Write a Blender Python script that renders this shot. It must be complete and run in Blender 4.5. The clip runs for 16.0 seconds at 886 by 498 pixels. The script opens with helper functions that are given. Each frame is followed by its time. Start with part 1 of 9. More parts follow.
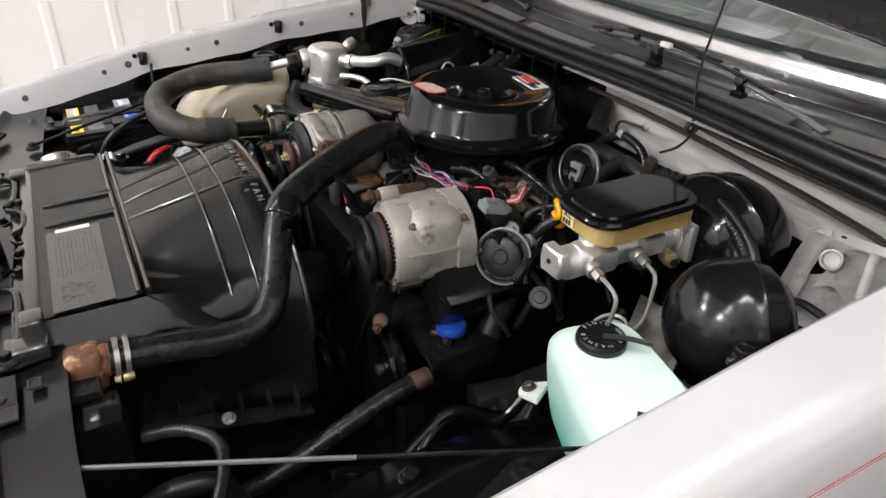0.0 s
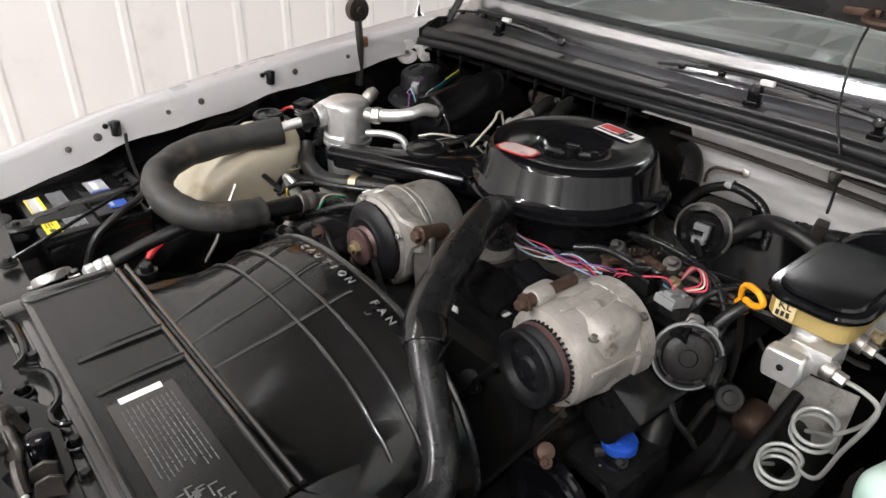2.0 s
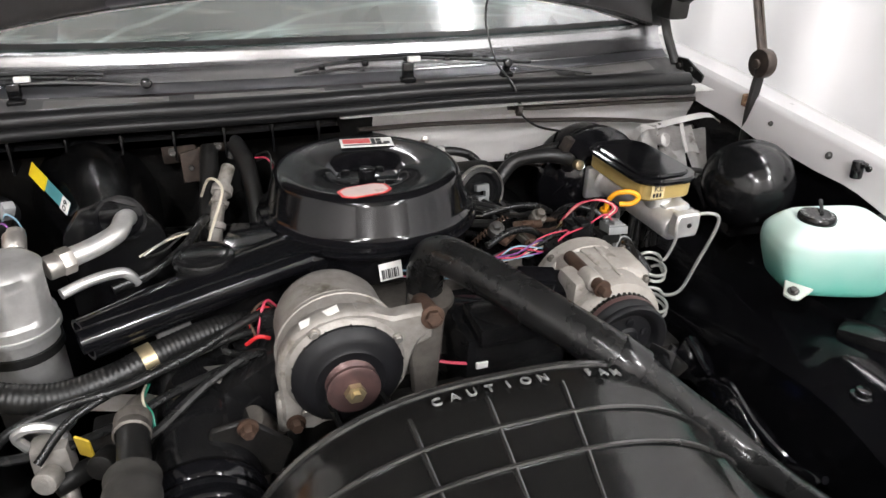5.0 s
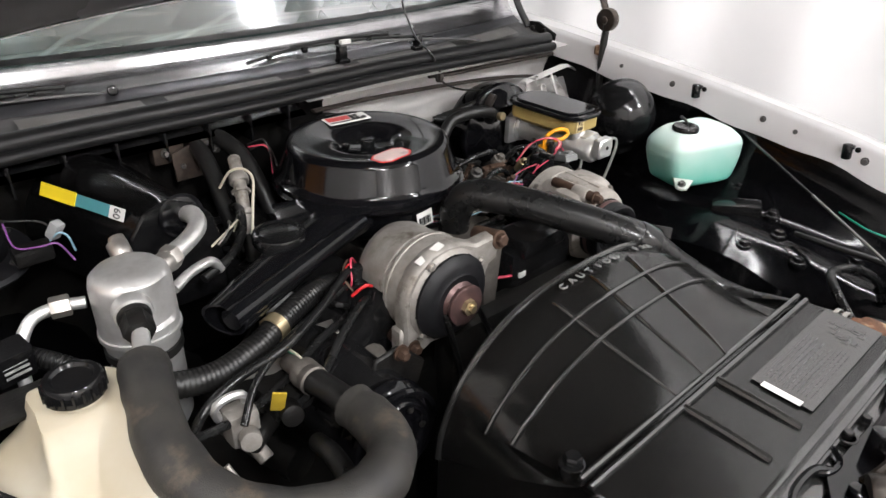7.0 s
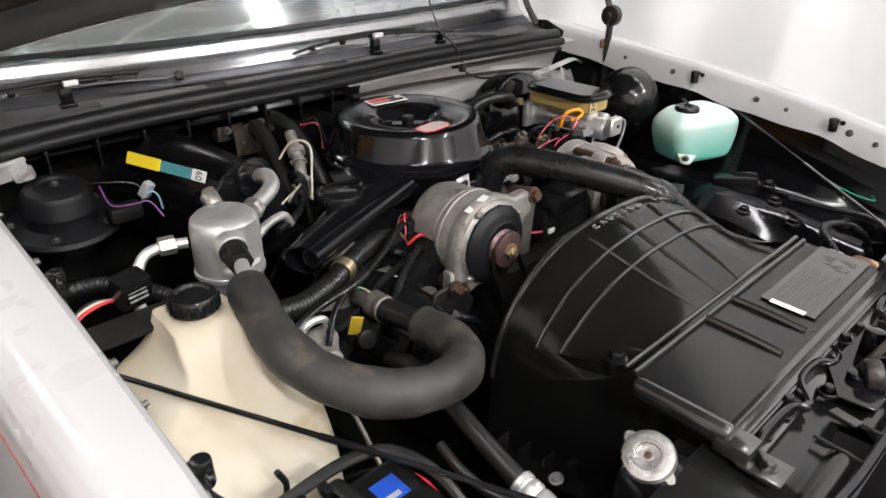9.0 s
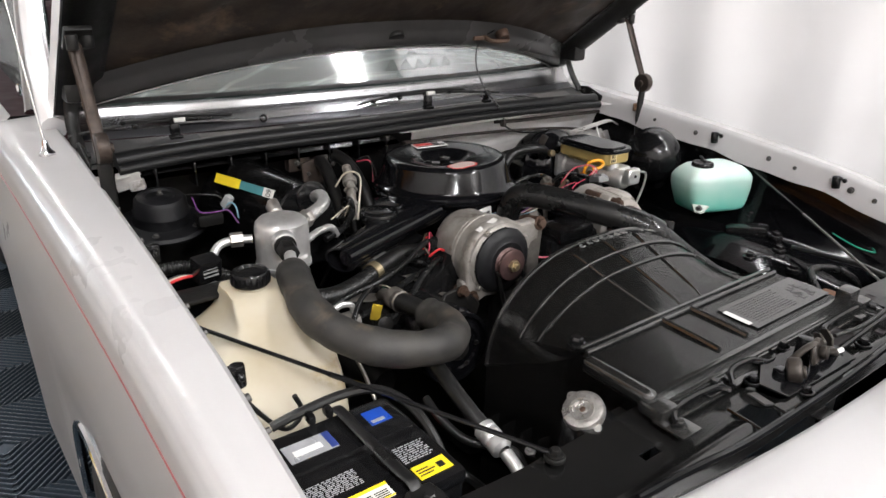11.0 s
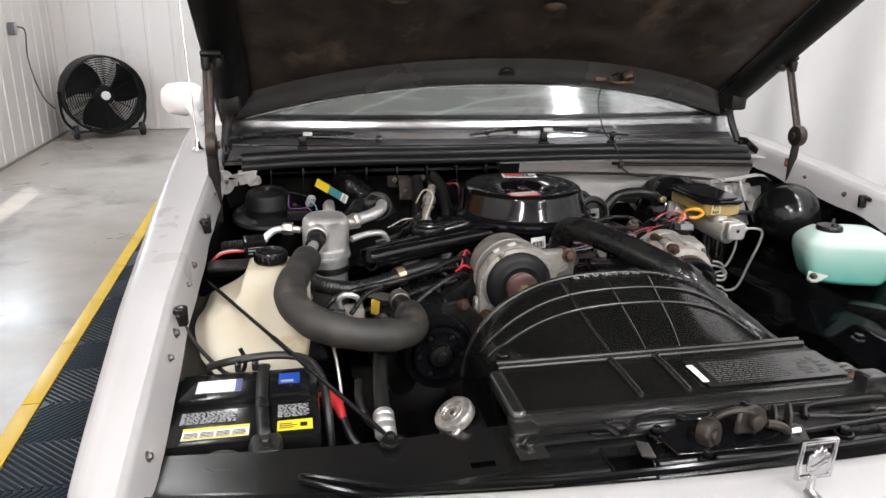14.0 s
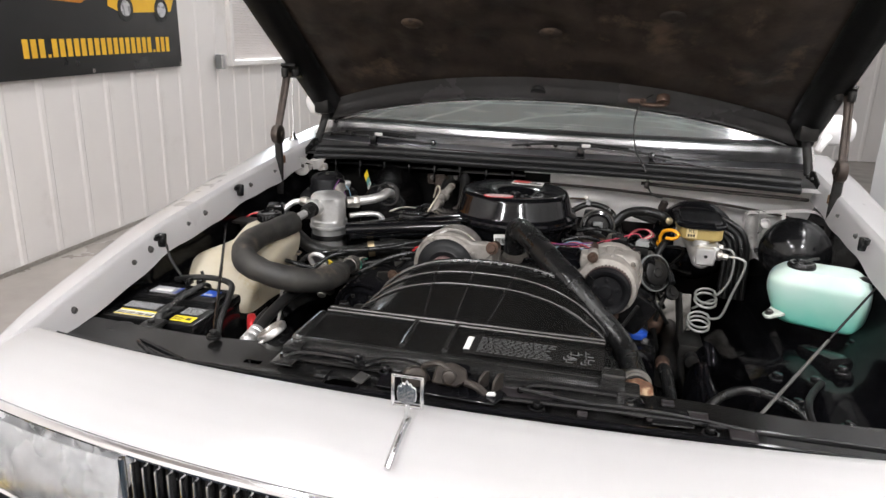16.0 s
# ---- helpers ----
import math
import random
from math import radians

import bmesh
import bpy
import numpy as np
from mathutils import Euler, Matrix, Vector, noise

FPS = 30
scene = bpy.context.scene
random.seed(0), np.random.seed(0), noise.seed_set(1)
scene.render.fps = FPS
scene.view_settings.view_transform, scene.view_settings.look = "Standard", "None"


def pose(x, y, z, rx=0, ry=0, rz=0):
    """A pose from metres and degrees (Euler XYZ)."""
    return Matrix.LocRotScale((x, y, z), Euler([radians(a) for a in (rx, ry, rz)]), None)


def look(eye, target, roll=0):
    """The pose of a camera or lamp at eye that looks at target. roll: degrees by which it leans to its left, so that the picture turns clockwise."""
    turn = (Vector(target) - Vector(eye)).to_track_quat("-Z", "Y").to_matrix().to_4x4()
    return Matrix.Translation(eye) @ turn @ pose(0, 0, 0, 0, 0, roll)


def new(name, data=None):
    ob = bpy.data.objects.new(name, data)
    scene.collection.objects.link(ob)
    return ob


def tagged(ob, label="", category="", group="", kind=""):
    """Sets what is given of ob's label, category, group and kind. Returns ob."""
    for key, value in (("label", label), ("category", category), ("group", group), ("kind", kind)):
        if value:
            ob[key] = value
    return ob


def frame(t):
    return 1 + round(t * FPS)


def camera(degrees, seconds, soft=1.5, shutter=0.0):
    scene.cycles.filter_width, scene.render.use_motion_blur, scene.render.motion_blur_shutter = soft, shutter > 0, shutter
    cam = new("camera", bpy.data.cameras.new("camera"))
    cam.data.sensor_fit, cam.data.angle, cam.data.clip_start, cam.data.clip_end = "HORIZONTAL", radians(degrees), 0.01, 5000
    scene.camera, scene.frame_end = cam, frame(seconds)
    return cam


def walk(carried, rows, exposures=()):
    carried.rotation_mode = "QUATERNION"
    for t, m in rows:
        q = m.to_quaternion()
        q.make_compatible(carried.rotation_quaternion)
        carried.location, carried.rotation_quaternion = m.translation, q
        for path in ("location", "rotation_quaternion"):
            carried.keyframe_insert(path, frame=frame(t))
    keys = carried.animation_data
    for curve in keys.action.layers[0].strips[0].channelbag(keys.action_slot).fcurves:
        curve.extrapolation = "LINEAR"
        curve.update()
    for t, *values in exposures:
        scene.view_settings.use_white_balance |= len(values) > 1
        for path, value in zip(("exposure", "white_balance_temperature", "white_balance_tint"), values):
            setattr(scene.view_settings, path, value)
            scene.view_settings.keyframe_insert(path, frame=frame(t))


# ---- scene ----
cam = camera(65.8, 16.0)
PATH = [
    (0, (1.034, 0.161, 1.379), (-0.463, 1.003, 0.354), 1.4),
    (0.5, (1.023, 0.095, 1.367), (-0.474, 0.965, 0.366), 1.3),
    (1, (0.948, 0.0, 1.36), (-0.532, 0.915, 0.373), 0.9),
    (1.5, (0.816, -0.012, 1.371), (-0.604, 0.992, 0.383), 0.8),
    (2, (0.635, -0.006, 1.383), (-0.687, 1.12, 0.39), 1.1),
    (2.5, (0.458, -0.111, 1.388), (-0.734, 1.148, 0.391), 1.4),
    (3, (0.311, -0.177, 1.395), (-0.567, 1.32, 0.402), 1.6),
    (3.5, (0.131, -0.162, 1.379), (-0.448, 1.484, 0.402), 1.7),
    (4, (-0.067, -0.198, 1.366), (-0.256, 1.547, 0.408), 1.5),
    (4.5, (-0.183, -0.151, 1.359), (0.096, 1.585, 0.405), 1.8),
    (4.7, (-0.217, -0.121, 1.353), (0.207, 1.588, 0.405), 1.8),
    (6.8, (-0.645, -0.059, 1.392), (0.547, 1.217, 0.416), 1.7),
    (7, (-0.71, -0.059, 1.389), (0.489, 1.208, 0.411), 1.5),
    (7.5, (-0.802, -0.073, 1.368), (0.42, 1.176, 0.395), 1.3),
    (8, (-0.835, -0.087, 1.361), (0.402, 1.158, 0.4), 1.2),
    (8.5, (-0.86, -0.092, 1.354), (0.387, 1.158, 0.414), 1.1),
    (8.7, (-0.872, -0.099, 1.356), (0.373, 1.154, 0.418), 1.0),
    (10.8, (-0.942, -0.36, 1.371), (0.193, 1.1, 0.609), 1.0),
    (11, (-0.956, -0.377, 1.368), (0.155, 1.107, 0.617), 1.0),
    (11.5, (-0.999, -0.404, 1.352), (0.067, 1.118, 0.613), 0.6),
    (12, (-0.977, -0.499, 1.349), (0.071, 1.036, 0.61), 0.6),
    (12.5, (-0.918, -0.606, 1.356), (-0.014, 1.02, 0.622), 0.9),
    (13, (-0.823, -0.62, 1.335), (-0.123, 1.117, 0.633), 0.8),
    (13.5, (-0.693, -0.587, 1.336), (-0.148, 1.223, 0.683), 0.9),
    (14, (-0.548, -0.667, 1.337), (-0.154, 1.192, 0.714), 1.1),
    (14.5, (-0.4, -0.763, 1.334), (-0.247, 1.137, 0.728), 1.3),
    (15, (-0.228, -0.774, 1.327), (-0.291, 1.132, 0.726), 1.5),
    (15.5, (-0.011, -0.835, 1.34), (-0.249, 1.062, 0.752), 1.6),
    (16, (0.184, -0.915, 1.352), (-0.254, 0.947, 0.767), 1.8),
]
walk(cam, [(t, look(eye, target, roll)) for t, eye, target, roll in PATH],
     [(0.0, -0.34), (1.0, -0.33), (1.5, -0.26), (3.0, -0.14), (4.5, 0.03), (7.5, -0.11), (8.5, -0.16), (11.0, -0.36), (12.5, -0.50), (13.0, -0.53), (14.0, -0.34), (15.0, -0.38), (16.0, -0.44)])

# ---- world, lamps, exposure ----
world = bpy.data.worlds.new("world")
world.use_nodes = True
scene.world = world
_n = world.node_tree.nodes
_sky = _n.new("ShaderNodeTexSky")
_sky.sky_type, _sky.sun_disc = "NISHITA", False
_sky.sun_elevation, _sky.sun_rotation = radians(57), radians(325)
_n["Background"].inputs[1].default_value = 0.12
world.node_tree.links.new(_sky.outputs[0], _n["Background"].inputs[0])

sun_data = bpy.data.lights.new("sun", "SUN")
sun_data.energy, sun_data.angle, sun_data.color = 5.0, radians(0.5), (1.0, 0.98, 0.95)
sun = new("sun", sun_data)
sun.matrix_world = look((-3.6, 5.2, 9.8), (0, 0, 0))     # steep, through the window

ROOM = pose(0, 0, 0, 0, 0, 2.6)          # the garage stands a little askew to the car
CEIL = 4.0
# the pair at y -3.5 is unseen, added and set strong to light the bay
LAMPS = [(-1.5, -3.5, 235.0), (1.5, -3.5, 235.0), (-1.5, -1.5, 60.0), (1.5, -1.5, 44.0), (-1.5, 0.5, 36.0), (1.5, 0.5, 50.0)] + [(-1.5, 3.0, 30.0), (1.5, 1.9, 34.0), (-1.2, 5.4, 48.0), (1.0, 5.4, 26.0), (-1.2, 7.6, 40.0)]
for lx, ly, power in LAMPS:
    ld = bpy.data.lights.new("tube_light", "AREA")
    ld.shape, ld.size, ld.size_y, ld.energy, ld.color = "RECTANGLE", 0.16, 1.25, power, (0.985, 0.985, 1.0)
    lo = new("tube_light", ld)
    lo.matrix_world = ROOM @ pose(lx, ly, CEIL - 0.16)

# ---- materials ----
def links(m):
    return m.node_tree.nodes, m.node_tree.links


def material(name, color, rough=0.5, metal=0.0, dark=None, scale=18.0, amount=0.35, stain=None, stain_scale=5.0,
             stain_at=0.62, bump=0.0, bump_scale=250.0, coat=0.0, rough_var=0.12, spec=0.5, transmission=0.0,
             ior=1.45, alpha=1.0, subsurface=0.0, vary=0.0, island=0.0):
    """A surface: base colour with fine grain, broad stains, uneven gloss and fine relief, in metres."""
    m = bpy.data.materials.new(name)
    m.use_nodes = True
    n, l = links(m)
    b = n["Principled BSDF"]
    co = n.new("ShaderNodeTexCoord")
    geo = n.new("ShaderNodeNewGeometry")
    rnd = n.new("ShaderNodeObjectInfo")
    shift = n.new("ShaderNodeVectorMath")
    shift.operation = "ADD"
    l.new(geo.outputs["Position"], shift.inputs[0])
    l.new(rnd.outputs["Random"], shift.inputs[1])

    def noise_tex(s, detail=4.0, rough_=0.6):
        t = n.new("ShaderNodeTexNoise")
        t.inputs["Scale"].default_value, t.inputs["Detail"].default_value, t.inputs["Roughness"].default_value = s, detail, rough_
        l.new(shift.outputs[0], t.inputs["Vector"])
        return t

    def mix(fac, a, c):
        x = n.new("ShaderNodeMix")
        x.data_type = "RGBA"
        if hasattr(fac, "links"):
            l.new(fac, x.inputs[0])
        else:
            x.inputs[0].default_value = fac
        for s, v in ((x.inputs[6], a), (x.inputs[7], c)):
            if hasattr(v, "links"):
                l.new(v, s)
            else:
                s.default_value = (*v, 1)
        return x.outputs[2]

    def ramp(src, lo, hi, a=0.0, c=1.0):
        r = n.new("ShaderNodeMapRange")
        r.inputs[1].default_value, r.inputs[2].default_value, r.inputs[3].default_value, r.inputs[4].default_value = lo, hi, a, c
        l.new(src, r.inputs[0])
        return r.outputs[0]

    dark = dark or tuple(c * 0.6 for c in color)
    grain = noise_tex(scale)
    col = mix(ramp(grain.outputs[0], 0.35, 0.7, 0.0, amount), color, dark)
    if stain:
        st = noise_tex(stain_scale, 6.0, 0.65)
        col = mix(ramp(st.outputs[0], stain_at, stain_at + 0.12), col, stain)
    if vary or island:
        hv = n.new("ShaderNodeHueSaturation")
        src = geo.outputs["Random Per Island"] if island else rnd.outputs["Random"]
        l.new(ramp(src, 0, 1, 1 - (vary or island), 1 + (vary or island)), hv.inputs["Value"])
        l.new(col, hv.inputs["Color"])
        col = hv.outputs[0]
    l.new(col, b.inputs["Base Color"])
    rn = noise_tex(scale * 0.45, 5.0)
    l.new(ramp(rn.outputs[0], 0.3, 0.72, max(0.02, rough - rough_var), min(1.0, rough + rough_var)), b.inputs["Roughness"])
    b.inputs["Metallic"].default_value = metal
    b.inputs["Specular IOR Level"].default_value = spec
    b.inputs["Coat Weight"].default_value = coat
    b.inputs["Coat Roughness"].default_value = 0.06
    b.inputs["Transmission Weight"].default_value = transmission
    b.inputs["IOR"].default_value = ior
    b.inputs["Alpha"].default_value = alpha
    if subsurface:
        b.inputs["Subsurface Weight"].default_value = subsurface
        b.inputs["Subsurface Radius"].default_value = (0.02, 0.018, 0.014)
        b.inputs["Subsurface Scale"].default_value = 1.0
    if bump:
        bt = noise_tex(bump_scale, 3.0)
        bn = n.new("ShaderNodeBump")
        bn.inputs["Strength"].default_value, bn.inputs["Distance"].default_value = bump, 0.002
        l.new(bt.outputs[0], bn.inputs["Height"])
        l.new(bn.outputs[0], b.inputs["Normal"])
    return m


PAINT = material("white_car_paint", (0.80, 0.785, 0.785), 0.32, dark=(0.76, 0.745, 0.745), scale=6, amount=0.4, coat=0.9, rough_var=0.06)
links(PAINT)[0]["Principled BSDF"].inputs["Coat Roughness"].default_value = 0.2
BLACK_BALL = material("satin_black_canister", (0.005, 0.005, 0.0055), 0.20, spec=0.4, scale=30, rough_var=0.05, dark=(0.010, 0.010, 0.010))
BLACK_GLOSS = material("gloss_black_enamel", (0.004, 0.004, 0.005), 0.11, spec=0.4, scale=30, rough_var=0.04, dark=(0.007, 0.007, 0.007))
BLACK_SATIN = material("satin_black_paint", (0.006, 0.006, 0.0065), 0.15, spec=0.4, dark=(0.013, 0.0125, 0.012), scale=22, amount=0.5, bump=0.03, rough_var=0.12)
SUPPORT_BLACK = material("worn_black_support_paint", (0.006, 0.006, 0.006), 0.22, spec=0.5, dark=(0.010, 0.0095, 0.009), scale=9, amount=0.7, stain=(0.024, 0.021, 0.019), stain_scale=16, stain_at=0.66, bump=0.03, rough_var=0.08)
PUMP_ALLOY = material("pale_cast_pump_alloy", (0.36, 0.335, 0.305), 0.55, metal=0.3, dark=(0.24, 0.22, 0.195), scale=40, amount=0.6, stain=(0.11, 0.09, 0.072), stain_scale=26, stain_at=0.58, bump=0.5, bump_scale=160)
SHROUD = material("black_moulded_plastic", (0.013, 0.0128, 0.0125), 0.22, spec=1.0, coat=0.25, dark=(0.022, 0.021, 0.020), scale=5, amount=0.6, rough_var=0.08)
SOOT = material("sooty_underhood_steel", (0.007, 0.007, 0.007), 0.42, spec=0.3, dark=(0.016, 0.014, 0.012), scale=26, amount=0.6, stain=(0.03, 0.022, 0.016), stain_scale=9, stain_at=0.66, bump=0.3, bump_scale=180)
RUBBER = material("black_rubber", (0.007, 0.007, 0.007), 0.36, dark=(0.018, 0.017, 0.016), scale=40, amount=0.5, bump=0.12, bump_scale=500)
RUBBER_SHINY = material("dressed_black_rubber", (0.008, 0.008, 0.008), 0.27, spec=0.4, dark=(0.02, 0.02, 0.02), scale=40, amount=0.4, rough_var=0.1)
FOAM = material("dusty_black_foam", (0.018, 0.0175, 0.017), 0.55, dark=(0.046, 0.042, 0.036), scale=22, amount=0.7, stain=(0.095, 0.074, 0.054), stain_scale=13, stain_at=0.58, bump=0.3, bump_scale=600)
SEAL = material("weatherstrip_rubber", (0.007, 0.007, 0.0075), 0.38, spec=0.3, dark=(0.02, 0.02, 0.02), scale=12, amount=0.4)
ALLOY = material("dull_cast_aluminium", (0.33, 0.31, 0.285), 0.55, metal=0.45, dark=(0.20, 0.182, 0.165), scale=45, amount=0.8, stain=(0.11, 0.09, 0.07), stain_scale=20, stain_at=0.58, bump=0.35, bump_scale=420)
ALLOY_DARK = material("oily_cast_aluminium", (0.16, 0.145, 0.13), 0.55, metal=0.6, dark=(0.07, 0.062, 0.055), scale=40, amount=0.7, bump=0.35, bump_scale=350)
BRIGHT_ALLOY = material("bright_spun_aluminium", (0.74, 0.735, 0.725), 0.42, metal=0.8, dark=(0.5, 0.49, 0.47), scale=60, amount=0.5, rough_var=0.1, bump=0.1, bump_scale=300)
STEEL = material("zinc_plated_steel", (0.46, 0.44, 0.41), 0.4, metal=0.85, dark=(0.3, 0.27, 0.24), scale=60, amount=0.6)
STEEL_DULL = material("dull_dark_steel", (0.10, 0.096, 0.092), 0.4, metal=0.6, dark=(0.05, 0.047, 0.044), scale=40, amount=0.7)
TUBE_GREY = material("grey_coated_steel_line", (0.33, 0.335, 0.315), 0.42, metal=0.35, dark=(0.3, 0.29, 0.27), scale=50, amount=0.5)
ROD_GREY = material("worn_grey_rod", (0.12, 0.115, 0.11), 0.45, metal=0.5, dark=(0.08, 0.075, 0.07), scale=30, amount=0.8)
WIPER_GREY = material("dusty_grey_wiper_steel", (0.16, 0.155, 0.155), 0.4, metal=0.3, dark=(0.09, 0.088, 0.088), scale=30, amount=0.7)
LOOM_BROWN = material("brown_taped_loom", (0.030, 0.023, 0.019), 0.6, dark=(0.014, 0.011, 0.010), scale=40, amount=0.8, bump=0.3, bump_scale=200)
LINK_BROWN = material("grimy_brown_link_steel", (0.055, 0.040, 0.032), 0.5, metal=0.5, dark=(0.022, 0.018, 0.016), scale=50, amount=0.8, bump=0.2)
BRASS = material("brass", (0.50, 0.41, 0.26), 0.42, metal=0.85, dark=(0.30, 0.24, 0.15), scale=60)
RUST = material("rusty_iron", (0.19, 0.085, 0.045), 0.8, metal=0.2, dark=(0.065, 0.034, 0.022), scale=55, amount=0.8, stain=(0.46, 0.33, 0.21), stain_scale=32, stain_at=0.54, bump=0.5, bump_scale=250)
BROWN_STEEL = material("rust_browned_steel", (0.10, 0.06, 0.042), 0.55, metal=0.55, dark=(0.045, 0.03, 0.024), scale=60, amount=0.7, bump=0.2)
PULLEY_RED = material("worn_reddish_pulley_steel", (0.13, 0.075, 0.07), 0.42, metal=0.5, dark=(0.055, 0.04, 0.04), scale=50, amount=0.6)
GREASE = material("greasy_brown_latch_steel", (0.050, 0.042, 0.036), 0.42, metal=0.4, dark=(0.018, 0.015, 0.013), scale=45, amount=0.8, bump=0.3, bump_scale=150)
CHROME = material("chrome", (0.78, 0.78, 0.79), 0.08, metal=1.0, dark=(0.66, 0.66, 0.67), scale=40, rough_var=0.04)
BRUSHED = material("polished_moulding", (0.66, 0.66, 0.67), 0.22, metal=1.0, dark=(0.6, 0.6, 0.62), scale=20, rough_var=0.07)
CREAM = material("aged_translucent_polythene", (0.50, 0.455, 0.36), 0.42, dark=(0.43, 0.365, 0.25), scale=9, amount=0.8, stain=(0.34, 0.25, 0.12), stain_scale=6, stain_at=0.60, subsurface=0.25, rough_var=0.08)
WASHER_WHITE = material("milky_polythene_over_green_fluid", (0.57, 0.635, 0.60), 0.34, dark=(0.51, 0.595, 0.555), scale=6, amount=0.4, subsurface=0.25, rough_var=0.06)
def fluid(m, tint, level, soft):
    """Fluid seen through the wall of a tank: tinted below its level, with a soft uneven edge."""
    n, l = links(m)
    b = n["Principled BSDF"]
    src = b.inputs["Base Color"].links[0].from_socket
    geo = n.new("ShaderNodeNewGeometry")
    sep = n.new("ShaderNodeSeparateXYZ")
    l.new(geo.outputs["Position"], sep.inputs[0])
    nt = n.new("ShaderNodeTexNoise")
    nt.inputs["Scale"].default_value = 14.0
    l.new(geo.outputs["Position"], nt.inputs["Vector"])
    ad = n.new("ShaderNodeMath")
    ad.operation = "MULTIPLY_ADD"
    ad.inputs[1].default_value = 0.05
    l.new(nt.outputs[0], ad.inputs[0])
    l.new(sep.outputs[2], ad.inputs[2])
    r = n.new("ShaderNodeMapRange")
    r.inputs[1].default_value, r.inputs[2].default_value, r.inputs[3].default_value, r.inputs[4].default_value = level + 0.025 - soft, level + 0.025 + soft, 1.0, 0.0
    l.new(ad.outputs[0], r.inputs[0])
    x = n.new("ShaderNodeMix")
    x.data_type = "RGBA"
    l.new(r.outputs[0], x.inputs[0])
    l.new(src, x.inputs[6])
    x.inputs[7].default_value = (*tint, 1)
    l.new(x.outputs[2], b.inputs["Base Color"])
    return m


fluid(WASHER_WHITE, (0.07, 0.40, 0.31), 0.862, 0.070)
MILK = material("milky_polythene", (0.50, 0.54, 0.49), 0.4, scale=8, amount=0.3)
AMBER = material("amber_nylon", (0.36, 0.27, 0.10), 0.38, dark=(0.25, 0.18, 0.06), scale=16, amount=0.5, subsurface=0.15)
BLUE = material("blue_plastic", (0.012, 0.06, 0.36), 0.35, dark=(0.02, 0.05, 0.2), scale=50)
ORANGE = material("yellow_orange_plastic", (0.78, 0.34, 0.015), 0.35, dark=(0.55, 0.2, 0.01), scale=40)
RED = material("red_rubber", (0.55, 0.02, 0.025), 0.38, dark=(0.35, 0.012, 0.015), scale=40)
PINK_WIRE = material("red_wire_jacket", (0.50, 0.05, 0.09), 0.4, scale=60)
PURPLE_WIRE = material("purple_wire_jacket", (0.20, 0.07, 0.24), 0.4, scale=60)
GREEN_WIRE = material("green_wire_jacket", (0.02, 0.24, 0.16), 0.4, scale=60)
PALE_WIRE = material("cream_wire_jacket", (0.55, 0.50, 0.40), 0.45, scale=60)
BLUE_WIRE = material("pale_blue_wire_jacket", (0.25, 0.42, 0.52), 0.45, scale=60)
GREY_PLASTIC = material("grey_plastic", (0.17, 0.175, 0.175), 0.45, dark=(0.10, 0.10, 0.10), scale=40)
PLUG_GREY = material("pale_grey_plastic", (0.30, 0.305, 0.305), 0.45, dark=(0.2, 0.2, 0.2), scale=40)
PAPER = material("printed_white_label", (0.72, 0.71, 0.69), 0.5, dark=(0.6, 0.58, 0.55), scale=40, amount=0.4)
PAPER_PINK = material("faded_white_label", (0.62, 0.50, 0.47), 0.35, dark=(0.55, 0.38, 0.36), scale=50, amount=0.5)
TAG_CREAM = material("cream_tag", (0.62, 0.50, 0.27), 0.45, dark=(0.5, 0.4, 0.2), scale=50, amount=0.4)
TAG_AMBER = material("aged_yellow_tag", (0.46, 0.32, 0.03), 0.45, dark=(0.30, 0.20, 0.02), scale=40, amount=0.5)
YELLOW = material("yellow_label", (0.78, 0.60, 0.02), 0.42, dark=(0.66, 0.48, 0.02), scale=40, amount=0.3)
LABEL_RED = material("red_label", (0.56, 0.03, 0.03), 0.35, scale=40, amount=0.3)
TEAL = material("teal_label", (0.06, 0.24, 0.27), 0.45, scale=40, amount=0.3)
STRIPE_RED = material("dark_red_stripe_vinyl", (0.34, 0.09, 0.09), 0.4, scale=40, amount=0.3)
NAVY = material("navy_print", (0.03, 0.05, 0.2), 0.4, scale=40, amount=0.3)
WHITE_PRINT = material("white_print", (0.36, 0.36, 0.37), 0.5, scale=60, amount=0.3)
LIP_GREY = material("dusty_dark_grey_lip", (0.10, 0.096, 0.095), 0.26, dark=(0.055, 0.052, 0.050), scale=5, amount=0.6, coat=0.5)
CAP_METAL = material("dull_plated_cap", (0.56, 0.55, 0.53), 0.34, metal=0.85, dark=(0.20, 0.18, 0.16), scale=60, amount=0.8, stain=(0.16, 0.13, 0.10), stain_scale=45, stain_at=0.60, bump=0.25, bump_scale=300)
DECAL_PRINT = material("faded_grey_print", (0.11, 0.11, 0.11), 0.45, dark=(0.04, 0.04, 0.04), scale=70, amount=0.8)
INK = material("black_ink", (0.012, 0.012, 0.012), 0.5, scale=40)
LETTER_WHITE = material("chipped_white_lettering", (0.27, 0.27, 0.265), 0.5, dark=(0.03, 0.03, 0.03), scale=130, amount=1.0)
WHITE_INK = material("worn_white_print", (0.26, 0.26, 0.255), 0.5, dark=(0.06, 0.06, 0.06), scale=90, amount=0.9)
SILVER_INK = material("silver_label", (0.50, 0.50, 0.52), 0.3, metal=0.4, scale=40, amount=0.4)
